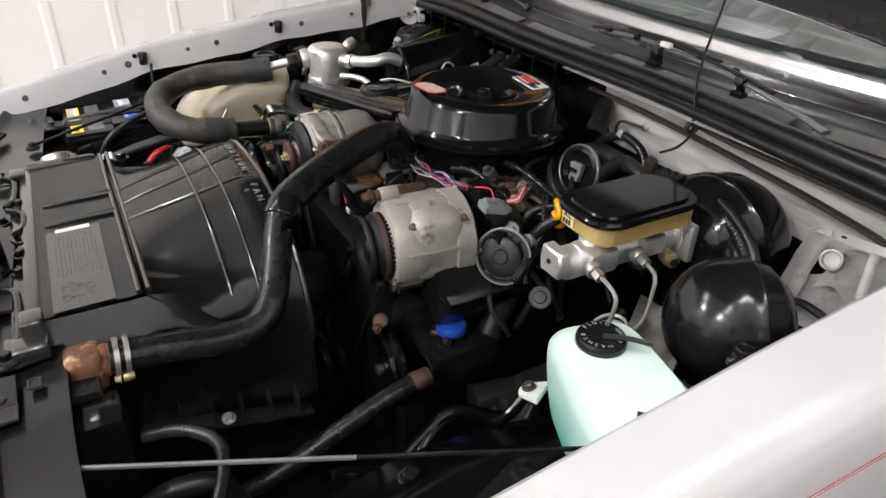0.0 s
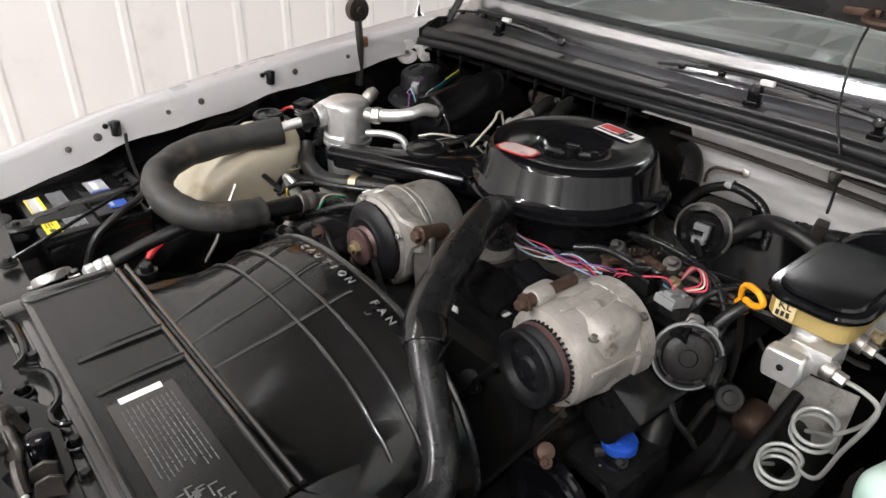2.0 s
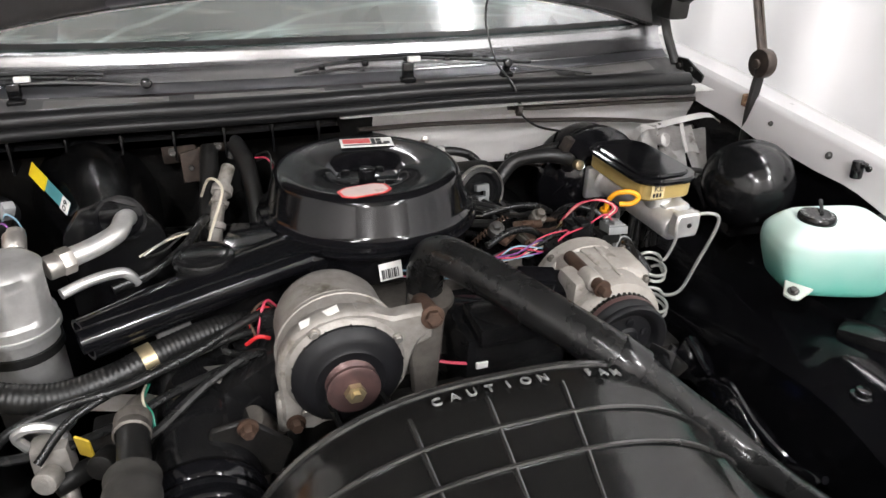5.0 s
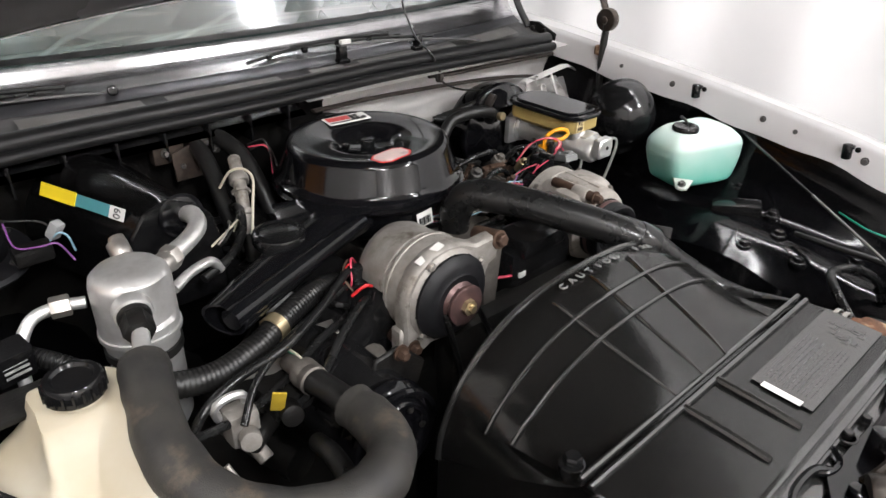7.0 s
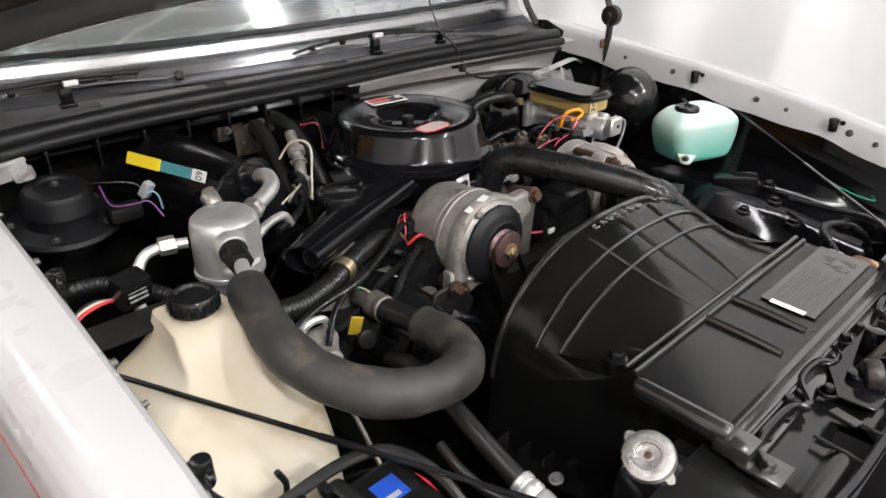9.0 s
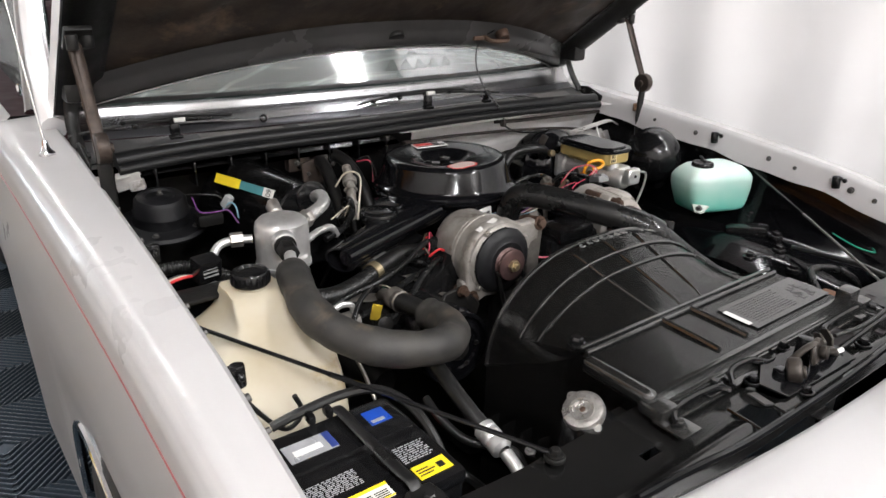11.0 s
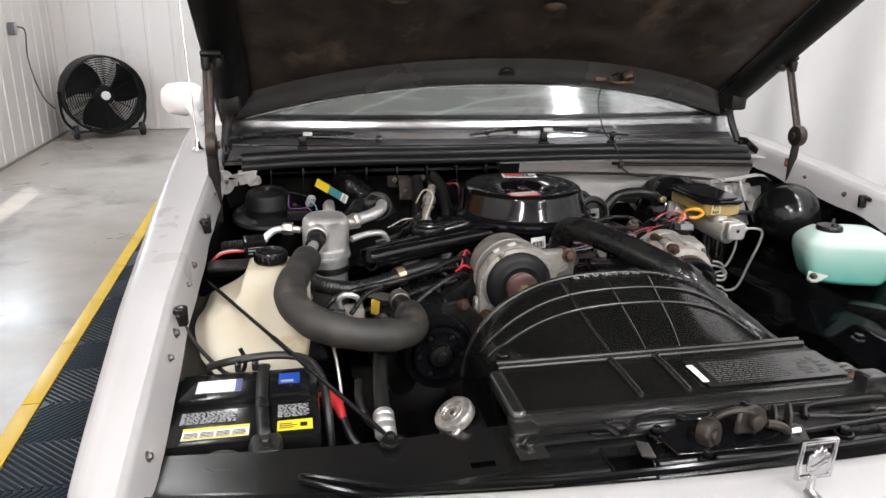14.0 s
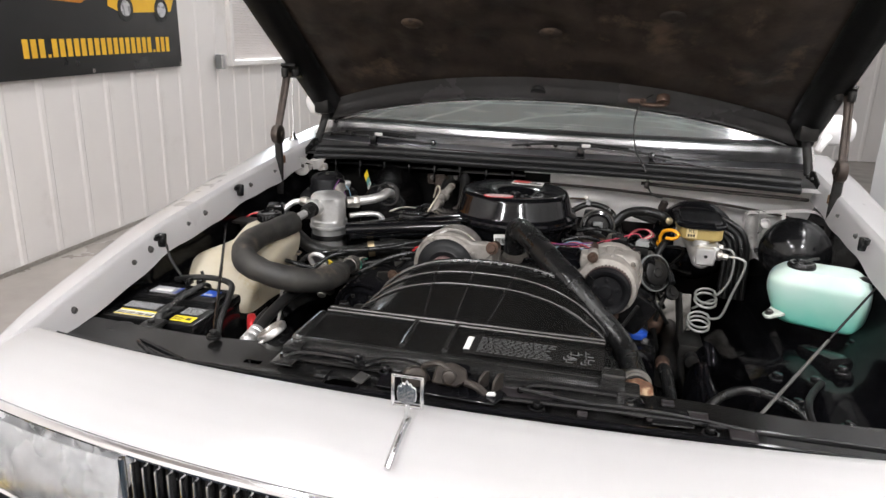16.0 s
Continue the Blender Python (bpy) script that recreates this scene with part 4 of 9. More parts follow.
# hood lift links with their round pivots
for s, top, piv, bot in ((-1, (-0.738, 0.968, 1.240), (-0.738, 0.892, 1.078), (-0.738, 0.888, 0.905)), (1, (0.752, 1.010, 1.240), (0.741, 0.920, 1.074), (0.741, 0.918, 0.905))):
    ln = part("lift_link", join(tube([(top[0], top[1] + 0.02, top[2] + 0.006), top, (top[0], top[1] - 0.02, top[2] - 0.045), piv], 0.0095, 8, 0, flat=0.55), tube([(top[0] + 0.010 * s, top[1], top[2]), (piv[0] + 0.008 * s, piv[1], piv[2])], 0.0045, 6, 0)), LINK_BROWN, car, "dark brown steel hood lift link")
    part("pivot", join(disc((piv[0] - 0.011, piv[1], piv[2]), (1, 0, 0), 0.027, 0.022, 0.004), disc((piv[0] - s * 0.012, piv[1], piv[2]), (-s, 0, 0), 0.009, 0.006)), LINK_BROWN, ln)
    part("lower_link", tube([piv, (piv[0], piv[1] + 0.004, piv[2] - 0.08), bot], 0.0125, 8, 0, flat=0.55), SOOT, ln, "black lower link")
    part("spring_tip", disc((piv[0] - s * 0.004, piv[1] + 0.012, piv[2] - 0.062), (0, 0, -1), 0.010, 0.022), RUST, ln, "orange rusty link end")
    part("bracket", join(put(box((0, 0, 0), (0.045, 0.065, 0.010), 0.003), pose(top[0] - s * 0.006, top[1] + 0.016, top[2] + 0.012, -35, 0, 0)), disc((top[0] - s * 0.02, top[1] + 0.012, top[2] - 0.004), (0, 0, 1), 0.012, 0.028), disc((top[0] + s * 0.006, top[1] - 0.006, top[2] - 0.006), (0, 0, 1), 0.010, 0.026)), SOOT, ln)
    # rear hinge
    hg = part("hinge", join(plate([(-0.06, -0.03), (0.02, -0.04), (0.04, -0.02), (0.03, 0.01), (0.0, 0.012), (-0.06, -0.01)], 0.006, along((s * 0.738, 1.13, 1.025), (1, 0, 0), (0, 0, 1))),
                            tube([(s * 0.735, 1.16, 1.02), (s * 0.733, 1.20, 1.07), (s * 0.722, 1.22, 1.13)], 0.013, 8, 4, flat=0.5),
                            box((s * 0.718, 1.185, 1.135), (0.05, 0.06, 0.045), 0.010)), SOOT, car, "sooty hood hinge")
    for q in ((1.10, 1.02), (1.14, 1.02)):
        part("hinge_bolt", bolt((s * 0.732, q[0], q[1]), (-s, 0, 0), 0.007, 0.006), SOOT, hg)

# ---- firewall and cowl ----
def fw(x0, x1, zlo, zhi, y, mat, name, label):
    def f(u, v):
        x = x0 + (x1 - x0) * u
        z = zlo + (zhi - zlo) * v
        return Vector((x, y + 0.012 * noise.noise(Vector((x * 7, z * 9, 2))) + 0.02 * (1 - v), z))
    return part(name, sheet(f, 30, 14, 0.002), mat, car, label)


fw(-0.76, 0.03, 0.50, 1.005, 1.09, SOOT, "firewall", "sooty black firewall half")
FWP = [(0.0, 1.112, 0.850), (0.35, 1.108, 0.905), (0.62, 1.098, 0.945), (0.82, 1.083, 0.972), (0.94, 1.078, 0.988), (1.0, 1.10, 1.002)]


def white_fw(u, v):
    x = 0.03 + 0.73 * u
    y, z = lerp_table([(a, b) for a, b, c in FWP], v), lerp_table([(a, c) for a, b, c in FWP], v)
    w = 0.007 * noise.noise(Vector((x * 7, v * 6, 2))) + 0.003 * noise.noise(Vector((x * 17, v * 11, 6)))
    return Vector((x, y - w, z))


part("upper_firewall", sheet(white_fw, 40, 30, 0.002), FW_WHITE, car, "grubby white painted upper firewall")
fw(0.03, 0.76, 0.50, 0.862, 1.095, SOOT, "firewall", "sooty black firewall half")
part("cowl_ledge", sheet(lambda u, v: Vector((-0.04 + 0.78 * u, 1.026 + 0.075 * v, 0.996 + 0.004 * v)), 20, 4, 0.003), FW_WHITE, car, "white painted ledge under the cowl seal")
part("cowl_ledge", sheet(lambda u, v: Vector((-0.75 + 0.71 * u, 1.035 + 0.06 * v, 1.000 - 0.03 * (1 - v))), 20, 4, 0.003), BLACK_SATIN, car, "black ribbed cowl ledge")
for i in range(9):
    part("ledge_rib", box((-0.70 + 0.078 * i, 1.062, 0.968), (0.004, 0.05, 0.05), 0.001), BLACK_SATIN, car)
SEAL_Z = 1.022
cs = part("cowl_seal", tube([(x, 1.058 + 0.006 * math.sin(9 * x), SEAL_Z - 0.012 * (abs(x) / 0.72) ** 4) for x in [-0.69 + 0.115 * i for i in range(13)]], 0.0165, 12, 5), SEAL, car, "long black rubber cowl seal")
part("seal_bead", tube([(x, 1.036 + 0.006 * math.sin(9 * x), SEAL_Z - 0.014 - 0.012 * (abs(x) / 0.72) ** 4) for x in [-0.69 + 0.115 * i for i in range(13)]], 0.010, 10, 5), SEAL, cs)
def trim_y(x):
    return 1.122 + 0.060 * (abs(x) / 0.7) ** 2.4


def moulding(u, v):
    x = -0.735 + 1.47 * u
    run = lerp_table([(0, 0.0), (0.12, 0.011), (0.3, 0.027), (0.5, 0.041), (0.62, 0.0475), (0.72, 0.0515), (0.82, 0.0545), (0.92, 0.0568), (0.96, 0.0585), (1, 0.076)], v)
    rise = lerp_table([(0, 0.0), (0.12, 0.003), (0.3, 0.013), (0.5, 0.025), (0.62, 0.032), (0.72, 0.0385), (0.82, 0.046), (0.92, 0.0535), (0.96, 0.0565), (1, 0.0575)], v)
    return Vector((x, trim_y(x) + run, 1.030 + rise))


part("cowl_panel", sheet(lambda u, v: Vector((-0.74 + 1.48 * u, 1.07 + (trim_y(-0.74 + 1.48 * u) - 1.058) * v, 0.998 + 0.028 * v)), 40, 10, 0.002), COWL, car, "dusty grey cowl vent panel")
# lower run of the same metal sheet, dimmed by colour as if mirroring the hood
part("cowl_top", sheet(lambda u, v: moulding(u, 0.34 * v), 40, 10, 0.002), COWL_SILVER_DIM, car, "scuffed silver cowl top below the wipers, coloured darker for the hood it mirrors")
part("windscreen_moulding", sheet(lambda u, v: moulding(u, 0.28 + 0.72 * v) + Vector((0, -0.003, 0.001)), 40, 30, 0.003), BRUSHED, car, "polished moulding at the foot of the windscreen")
for x0, x1 in ((-0.50, -0.31), (-0.27, -0.05), (0.02, 0.10), (0.14, 0.42), (0.46, 0.66)):
    part("vent_plate", sheet(lambda u, v, x0=x0, x1=x1: Vector((x0 + (x1 - x0) * u, trim_y(x0 + (x1 - x0) * u) - 0.044 + 0.038 * v, 1.0185 + 0.009 * v + 0.002 * math.sin(math.pi * v))), 8, 4, 0.002), COWL_PALE, car, "pale grey cowl vent plate")


def glass_at(u, v):
    x = -0.72 + 1.44 * u
    xx = x * (1 - 0.16 * v)
    return Vector((xx, trim_y(x) + 0.082 + 0.76 * v - 0.05 * math.sin(math.pi * v), 1.086 + 0.412 * v + 0.02 * math.sin(math.pi * v)))


gl = part("windscreen", sheet(glass_at, 30, 16, 0.005), GLASS_DARK, car, "tinted raked windscreen with wiper smears and painted reflection streaks")
gl.visible_shadow = False
part("dashboard", sheet(lambda u, v: Vector((-0.70 + 1.40 * u, 1.27 + 0.48 * v, 1.05 + 0.05 * math.sin(1.5 * v))), 16, 6, 0.01), CABIN, car, "dark dashboard top behind the glass")
part("glass_band", sheet(lambda u, v: glass_at(u, 0.016 * v) + Vector((0, -0.003, 0.005)), 30, 2, 0.001), INK, gl, "black rubber edge of the glass")
# A pillars, roof, doors and side glass
for s in (-1, 1):
    pl = part("windscreen_pillar", tube([(s * 0.755, 1.30, 1.04), (s * 0.735, 1.50, 1.18), (s * 0.69, 1.76, 1.34), (s * 0.62, 2.04, 1.47)], 0.026, 10, 6, flat=1.3), PAINT, car, "white windscreen pillar")
    part("pillar_moulding", tube([(s * 0.735, 1.285, 1.07), (s * 0.712, 1.49, 1.20), (s * 0.668, 1.75, 1.36), (s * 0.60, 2.03, 1.49)], 0.010, 8, 6), CHROME, pl, "bright pillar moulding")
    dr = part("door", sheet(lambda u, v, s=s: Vector((s * (0.868 + 0.018 * math.sin(math.pi * min(1, v * 1.1)) - 0.03 * v * v + 0.012 * u - 0.05 * max(0, 0.06 - v) / 0.06), 1.456 + 1.25 * u, 1.048 - 0.80 * v)), 16, 24, 0.004), PAINT, car, "white door")
    part("door_top", sheet(lambda u, v, s=s: Vector((s * (0.82 - 0.09 * v), 1.456 + 1.25 * u, 1.047 - 0.003 * v)), 10, 3, 0.004), MAROON, dr, "maroon door trim top")
    part("side_glass_frame", tube([(s * 0.775, 1.46, 1.05), (s * 0.745, 1.62, 1.20), (s * 0.69, 1.95, 1.42), (s * 0.66, 2.5, 1.45)], 0.014, 8, 5), CHROME, dr, "bright door window moulding")
    part("side_glass", sheet(lambda u, v, s=s: Vector((s * (0.785 - (0.03 + 0.10 * v) * 1.0 - 0.01 * u), 1.47 + 1.1 * u + 0.40 * v * (1 - u), 1.045 + 0.385 * v)), 10, 6, 0.004), GLASS_DARK, dr, "dark tinted door window")
    part("lock_knob", tube([(s * 0.765, 1.75, 1.045), (s * 0.765, 1.75, 1.075)], 0.005, 8, 0), CHROME, dr)
    mi = part("door_mirror", put(lathe([(0, -0.075), (0.035, -0.07), (0.055, -0.05), (0.062, 0.0), (0.058, 0.05), (0.04, 0.072), (0, 0.078)], None, 22, 0.72), Matrix.Translation((s * 0.892, 1.565, 1.108)) @ pose(0, 0, 0, 0, 90, 8 * s) @ Matrix.Scale(0.82, 4)), PAINT, car, "white door mirror on a stalk")
    part("stalk", tube([(s * 0.845, 1.53, 1.045), (s * 0.86, 1.53, 1.075), (s * 0.885, 1.55, 1.10)], 0.014, 8), PAINT, mi)
part("roof", sheet(lambda u, v: Vector((-0.60 + 1.2 * u, 2.03 + 1.0 * v, 1.49 + 0.03 * math.sin(math.pi * u))), 12, 6, 0.02), PAINT, car, "white roof")
part("cabin_lining", join(box((0, 2.95, 0.95), (1.45, 0.05, 1.1), 0.01), box((0, 2.1, 0.45), (1.6, 1.7, 0.05), 0.01)), CABIN, car, "dark car interior")
part("front_seat", join(box((-0.36, 2.15, 0.62), (0.6, 0.6, 0.25), 0.06), box((-0.36, 2.5, 0.95), (0.6, 0.18, 0.6), 0.06), box((0.36, 2.15, 0.62), (0.6, 0.6, 0.25), 0.06), box((0.36, 2.5, 0.95), (0.6, 0.18, 0.6), 0.06)), MAROON, car, "maroon front bench seat")
# rear of the body
for s in (-1, 1):
    def quarter(u, v, s=s):
        y = 2.706 + 1.75 * u
        k = 1 - 0.10 * u ** 3
        arch = 0.32 + 0.34 * max(0.0, 1 - (abs(y - 3.42) / 0.40) ** 3) ** (1 / 3) if abs(y - 3.42) < 0.40 else 0.26
        z = 1.046 + 0.01 * u + (arch - 1.046) * v
        return Vector((s * k * (0.862 + 0.026 * math.sin(math.pi * min(1.0, v * 1.2)) - 0.02 * v * v), y, z))
    part("rear_quarter", sheet(quarter, 40, 14, 0.003), PAINT, car, "white rear quarter panel")
    rw = part("wheel", lathe([(0.20, -0.1), (0.29, -0.1), (0.32, -0.08), (0.325, 0), (0.32, 0.08), (0.29, 0.1), (0.20, 0.1), (0.20, -0.1)], along((s * 0.76, 3.42, 0.325), (1, 0, 0)), 36), TYRE, car, "black rear tyre")
    part("rim", disc((s * 0.70, 3.42, 0.325), (s, 0, 0), 0.195, 0.14, 0.02), CHROME, rw, "bright wheel disc")
    part("roof_pillar", sheet(lambda u, v, s=s: Vector((s * (0.60 + 0.24 * v), 2.72 + 0.45 * u + 0.30 * v * u, 1.485 - 0.44 * v)), 8, 8, 0.01), PAINT, car, "white rear roof pillar")
part("trunk_lid", sheet(lambda u, v: Vector(((-0.86 + 1.72 * u) * (1 - 0.10 * v ** 3), 3.42 + 1.03 * v, 1.05 + 0.03 * math.sin(math.pi * u) - 0.01 * v)), 16, 10, 0.004), PAINT, car, "white trunk lid")
part("rear_window", sheet(lambda u, v: Vector((-0.58 + 1.16 * u, 3.02 + 0.42 * v, 1.50 - 0.44 * v)), 10, 6, 0.004), GLASS_DARK, car, "dark rear window")
part("tail_panel", sheet(lambda u, v: Vector((-0.775 + 1.55 * u, 4.455 + 0.02 * math.sin(math.pi * u), 1.045 - 0.6 * v)), 10, 6, 0.004), PAINT, car, "white tail panel")
part("rear_bumper", sheet(lambda u, v: Vector((-0.82 + 1.64 * u, 4.56 - 0.07 * (abs(-0.82 + 1.64 * u) / 0.82) ** 3 + 0.02 * math.sin(math.pi * v), 0.60 - 0.17 * v)), 24, 6, 0.01), CHROME, car, "chrome rear bumper")
part("underbody", box((0, 2.4, 0.30), (1.5, 4.1, 0.06), 0.01), SOOT, car, "dark car floor pan")

# antenna
an = part("antenna", tube([(-0.797, 1.115, 1.03), (-0.806, 1.135, 1.20), (-0.825, 1.18, 1.60)], 0.0022, 6, 3), CHROME, car, "thin chrome radio antenna")
part("antenna_base", lathe([(0, 0), (0.015, 0.0), (0.015, 0.004), (0.008, 0.012), (0.004, 0.03), (0, 0.032)], along((-0.797, 1.115, 1.027), (-0.03, 0.08, 1)), 16), CHROME, an)

# wipers
for nx, ny, nz in ((-0.528, 1.166, 1.046), (0.123, 1.131, 1.055)):
    lean = -0.05 * nx
    wp = part("wiper", tube([(nx - 0.02, ny + 0.006, nz + 0.004), (nx + 0.06, ny + 0.004, nz + 0.002), (nx + 0.18, ny - 0.004, nz - 0.006), (nx + 0.30, ny - 0.016 + lean, nz - 0.018), (nx + 0.36, ny - 0.026 + lean, nz - 0.026)], lambda q: 0.0055 + 0.004 * q, 8, 5, flat=0.35), WIPER_GREY, car, "dusty grey wiper arm with a black blade")
    part("blade", join(tube([(nx - 0.22, ny + 0.012, nz - 0.002), (nx - 0.12, ny + 0.020, nz + 0.008), (nx, ny + 0.016, nz + 0.010), (nx + 0.12, ny + 0.010, nz + 0.004), (nx + 0.24, ny - 0.002, nz - 0.006)], 0.0034, 6, 5),
                       tube([(nx - 0.12, ny + 0.019, nz + 0.014), (nx, ny + 0.015, nz + 0.017), (nx + 0.12, ny + 0.009, nz + 0.011)], 0.0038, 6, 5)), RUBBER, wp, "black wiper blade")
    for k in range(5):
        part("claw", box((nx - 0.17 + 0.08 * k, ny + 0.013, nz + 0.008 - 0.003 * abs(k - 2)), (0.012, 0.009, 0.010), 0.002), BLACK_SATIN, wp)
    part("nozzle", box((nx, ny, nz + 0.012), (0.024, 0.010, 0.009), 0.002), PAPER, wp, "white washer nozzle")
    part("clip", join(box((nx - 0.014, ny - 0.006, nz - 0.010), (0.020, 0.016, 0.034), 0.003), box((nx - 0.014, ny - 0.008, nz - 0.024), (0.028, 0.020, 0.010), 0.003)), BLACK_SATIN, wp)
    part("clip", join(box((nx + 0.185, ny - 0.010, nz - 0.010), (0.010, 0.014, 0.026), 0.002), box((nx + 0.185, ny - 0.012, nz - 0.024), (0.024, 0.018, 0.010), 0.003), disc((nx + 0.185, ny - 0.014, nz - 0.002), (0, -1, 0.3), 0.009, 0.008)), BLACK_SATIN, wp)
part("cowl_strip", tube([(-0.70, 1.105, 1.010), (-0.45, 1.098, 1.016), (-0.1, 1.094, 1.018), (0.3, 1.098, 1.016), (0.70, 1.105, 1.008)], 0.009, 8, 6, flat=0.6), RUBBER, car, "black rubber strip along the cowl")

# ---- radiator support and inner fenders ----
def support(u, v):
    x = -0.76 + 1.52 * u
    y0 = -0.060 + 0.06 * max(0.0, (abs(x) - 0.40) / 0.36) ** 1.5
    y = y0 + (0.165 - y0) * v
    z = 0.835 - 0.012 * (1 - v)
    z += 0.008 * min(1.0, max(0.0, (0.50 - abs(x)) / 0.14))
    z += 0.0010 * noise.noise(Vector((x * 5, y * 8, 1)))
    z += 0.012 * math.exp(-((v - 0.12) / 0.06) ** 2)
    return Vector((x, y, z))


sup = sheet(lambda u, v: support(u, v * 0.62), 150, 24, 0.0)
bmesh.ops.delete(sup, geom=[f for f in sup.faces if -0.204 < f.calc_center_median().x < -0.150 and -0.050 < f.calc_center_median().y < -0.002
                              or -0.366 < f.calc_center_median().x < -0.330 and 0.004 < f.calc_center_median().y < 0.014], context="FACES")
bmesh.ops.solidify(sup, geom=sup.faces[:], thickness=0.002)
part("radiator_support", sup, SUPPORT_BLACK, car, "worn black painted radiator support panel")


def inner_fender(side, top_x=0.752):
    def f(u, v):
        y = -0.02 + 1.12 * u
        t = lerp_table(TOP, y) - 0.062
        hump = math.exp(-((y - 0.45) / 0.26) ** 2)
        prof = [(top_x, t), (top_x - 0.012, t - 0.05), (top_x - 0.03, t - 0.10 + 0.02 * hump), (0.66, 0.74 + 0.03 * hump), (0.58, 0.72 + 0.045 * hump), (0.50, 0.66 + 0.07 * hump), (0.46, 0.58 + 0.05 * hump), (0.44, 0.40)]
        k = v * 7
        i = min(int(k), 6)
        a, b = prof[i], prof[i + 1]
        q = k - i
        return Vector((side * (a[0] + (b[0] - a[0]) * q), y, a[1] + (b[1] - a[1]) * q + 0.006 * noise.noise(Vector((y * 8, v * 6, side)))))
    return sheet(f, 48, 28, 0.002)


for s in (-1, 1):
    part("inner_fender", inner_fender(s), BLACK_GLOSS, car, "black inner fender panel")
part("splash_floor", box((0, 0.55, 0.36), (1.5, 1.2, 0.02), 0), SOOT, car, "dark splash pan below the engine")

# ---- engine and big things in the bay ----
random.seed(11)
eng = thing("engine", (0.0, 0.78, 0.40), "sooty V8 engine filling the middle of the bay", "engine")
part("block", join(box((0.02, 0.80, 0.56), (0.42, 0.52, 0.34), 0.03), box((0.02, 0.53, 0.62), (0.34, 0.05, 0.36), 0.02)), SOOT, eng)
part("intake_manifold", join(box((0.0, 0.82, 0.79), (0.26, 0.40, 0.08), 0.02), box((-0.02, 0.84, 0.84), (0.16, 0.18, 0.05), 0.012)), ALLOY_DARK, eng, "oily cast intake manifold")
for s in (-1, 1):
    vc = part("valve_cover", put(box((0, 0, 0), (0.15, 0.52, 0.09), 0.02), pose(s * 0.245, 0.83, 0.795, 0, s * 32, 0)), BLACK_SATIN, eng, "black valve cover")
    for k in range(5):
        part("cover_bolt", bolt((s * 0.305, 0.62 + 0.1 * k, 0.80), (s, 0, 0.6), 0.006, 0.006), SOOT, vc)
    part("exhaust_manifold", tube([(s * 0.36, 0.60, 0.62), (s * 0.39, 0.75, 0.62), (s * 0.39, 0.92, 0.61), (s * 0.36, 1.0, 0.55)], 0.03, 10), SOOT, eng, "rusty exhaust manifold")
for k in range(4):
    for s in (-1, 1):
        part("plug_wire", tube([(s * 0.05, 0.98, 0.87), (s * 0.18, 0.95 - 0.05 * k, 0.86 + 0.01 * k), (s * 0.31, 0.66 + 0.1 * k, 0.80), (s * 0.36, 0.66 + 0.1 * k, 0.73)], 0.0042, 7, 5), RUBBER, eng)
part("oil_filler_cap", join(disc((-0.285, 0.735, 0.865), (0, 0, 1), 0.030, 0.045), disc((-0.285, 0.735, 0.905), (0, 0, 1), 0.039, 0.020, 0.004), lathe([(0.026, 0), (0.030, 0.003), (0.034, 0.0)], along((-0.285, 0.735, 0.924), (0, 0, 1)), 24)), BLACK_SATIN, eng, "black round oil filler cap")
part("fan_hub", disc((-0.02, 0.40, 0.66), (0, 1, 0), 0.06, 0.1), SOOT, eng)
for k in range(5):
    a = 2 * math.pi * k / 5 + 0.4
    part("fan_blade", put(box((0.13, 0, 0), (0.17, 0.08, 0.003), 0.001), Matrix.Translation((-0.02, 0.41, 0.66)) @ along((0, 0, 0), (0, 1, 0)) @ pose(0, 0, 0, 0, 0, math.degrees(a)) @ pose(0, 0, 0, 32, 0, 0)), SOOT, eng)
part("crank_pulley", lathe([(0, 0), (0.08, 0), (0.08, 0.012), (0.068, 0.02), (0.08, 0.028), (0.08, 0.04), (0, 0.04)], along((0, 0.46, 0.48), (0, 1, 0))), SOOT, eng)
for path in ([(-0.118, 0.497, 0.850), (0.07, 0.482, 0.47)], [(-0.174, 0.497, 0.850), (-0.07, 0.482, 0.47)], [(0.165, 0.484, 0.83), (-0.06, 0.482, 0.50)], [(0.278, 0.484, 0.83), (0.078, 0.482, 0.46)]):
    part("drive_belt", tube(path, 0.006, 6, 0, flat=0.7), RUBBER, eng, "black rubber drive belt")
# linkage, brackets and small pieces in front of the air cleaner
part("throttle_spring", tube([(0.105 + 0.0022 * i, 0.765 + 0.0012 * i + 0.006 * math.cos(2.2 * i), 0.866 + 0.0006 * i + 0.006 * math.sin(2.2 * i)) for i in range(36)], 0.0014, 5, 2), BROWN_STEEL, eng, "rusty throttle return spring")
part("throttle_linkage", join(plate([(0, 0), (0.10, 0.01), (0.11, 0.03), (0.05, 0.025), (0.01, 0.04), (-0.01, 0.02)], 0.004, pose(0.20, 0.74, 0.86, 12, 0, 15)), tube([(0.12, 0.74, 0.875), (0.2, 0.77, 0.885), (0.3, 0.8, 0.87)], 0.004, 6)), BROWN_STEEL, eng, "rusty throttle linkage")
part("thermostat_housing", join(disc((-0.005, 0.655, 0.80), (0, -0.2, 1), 0.032, 0.07, 0.006), box((-0.005, 0.66, 0.80), (0.1, 0.06, 0.02), 0.006)), ALLOY_DARK, eng, "oily thermostat housing")
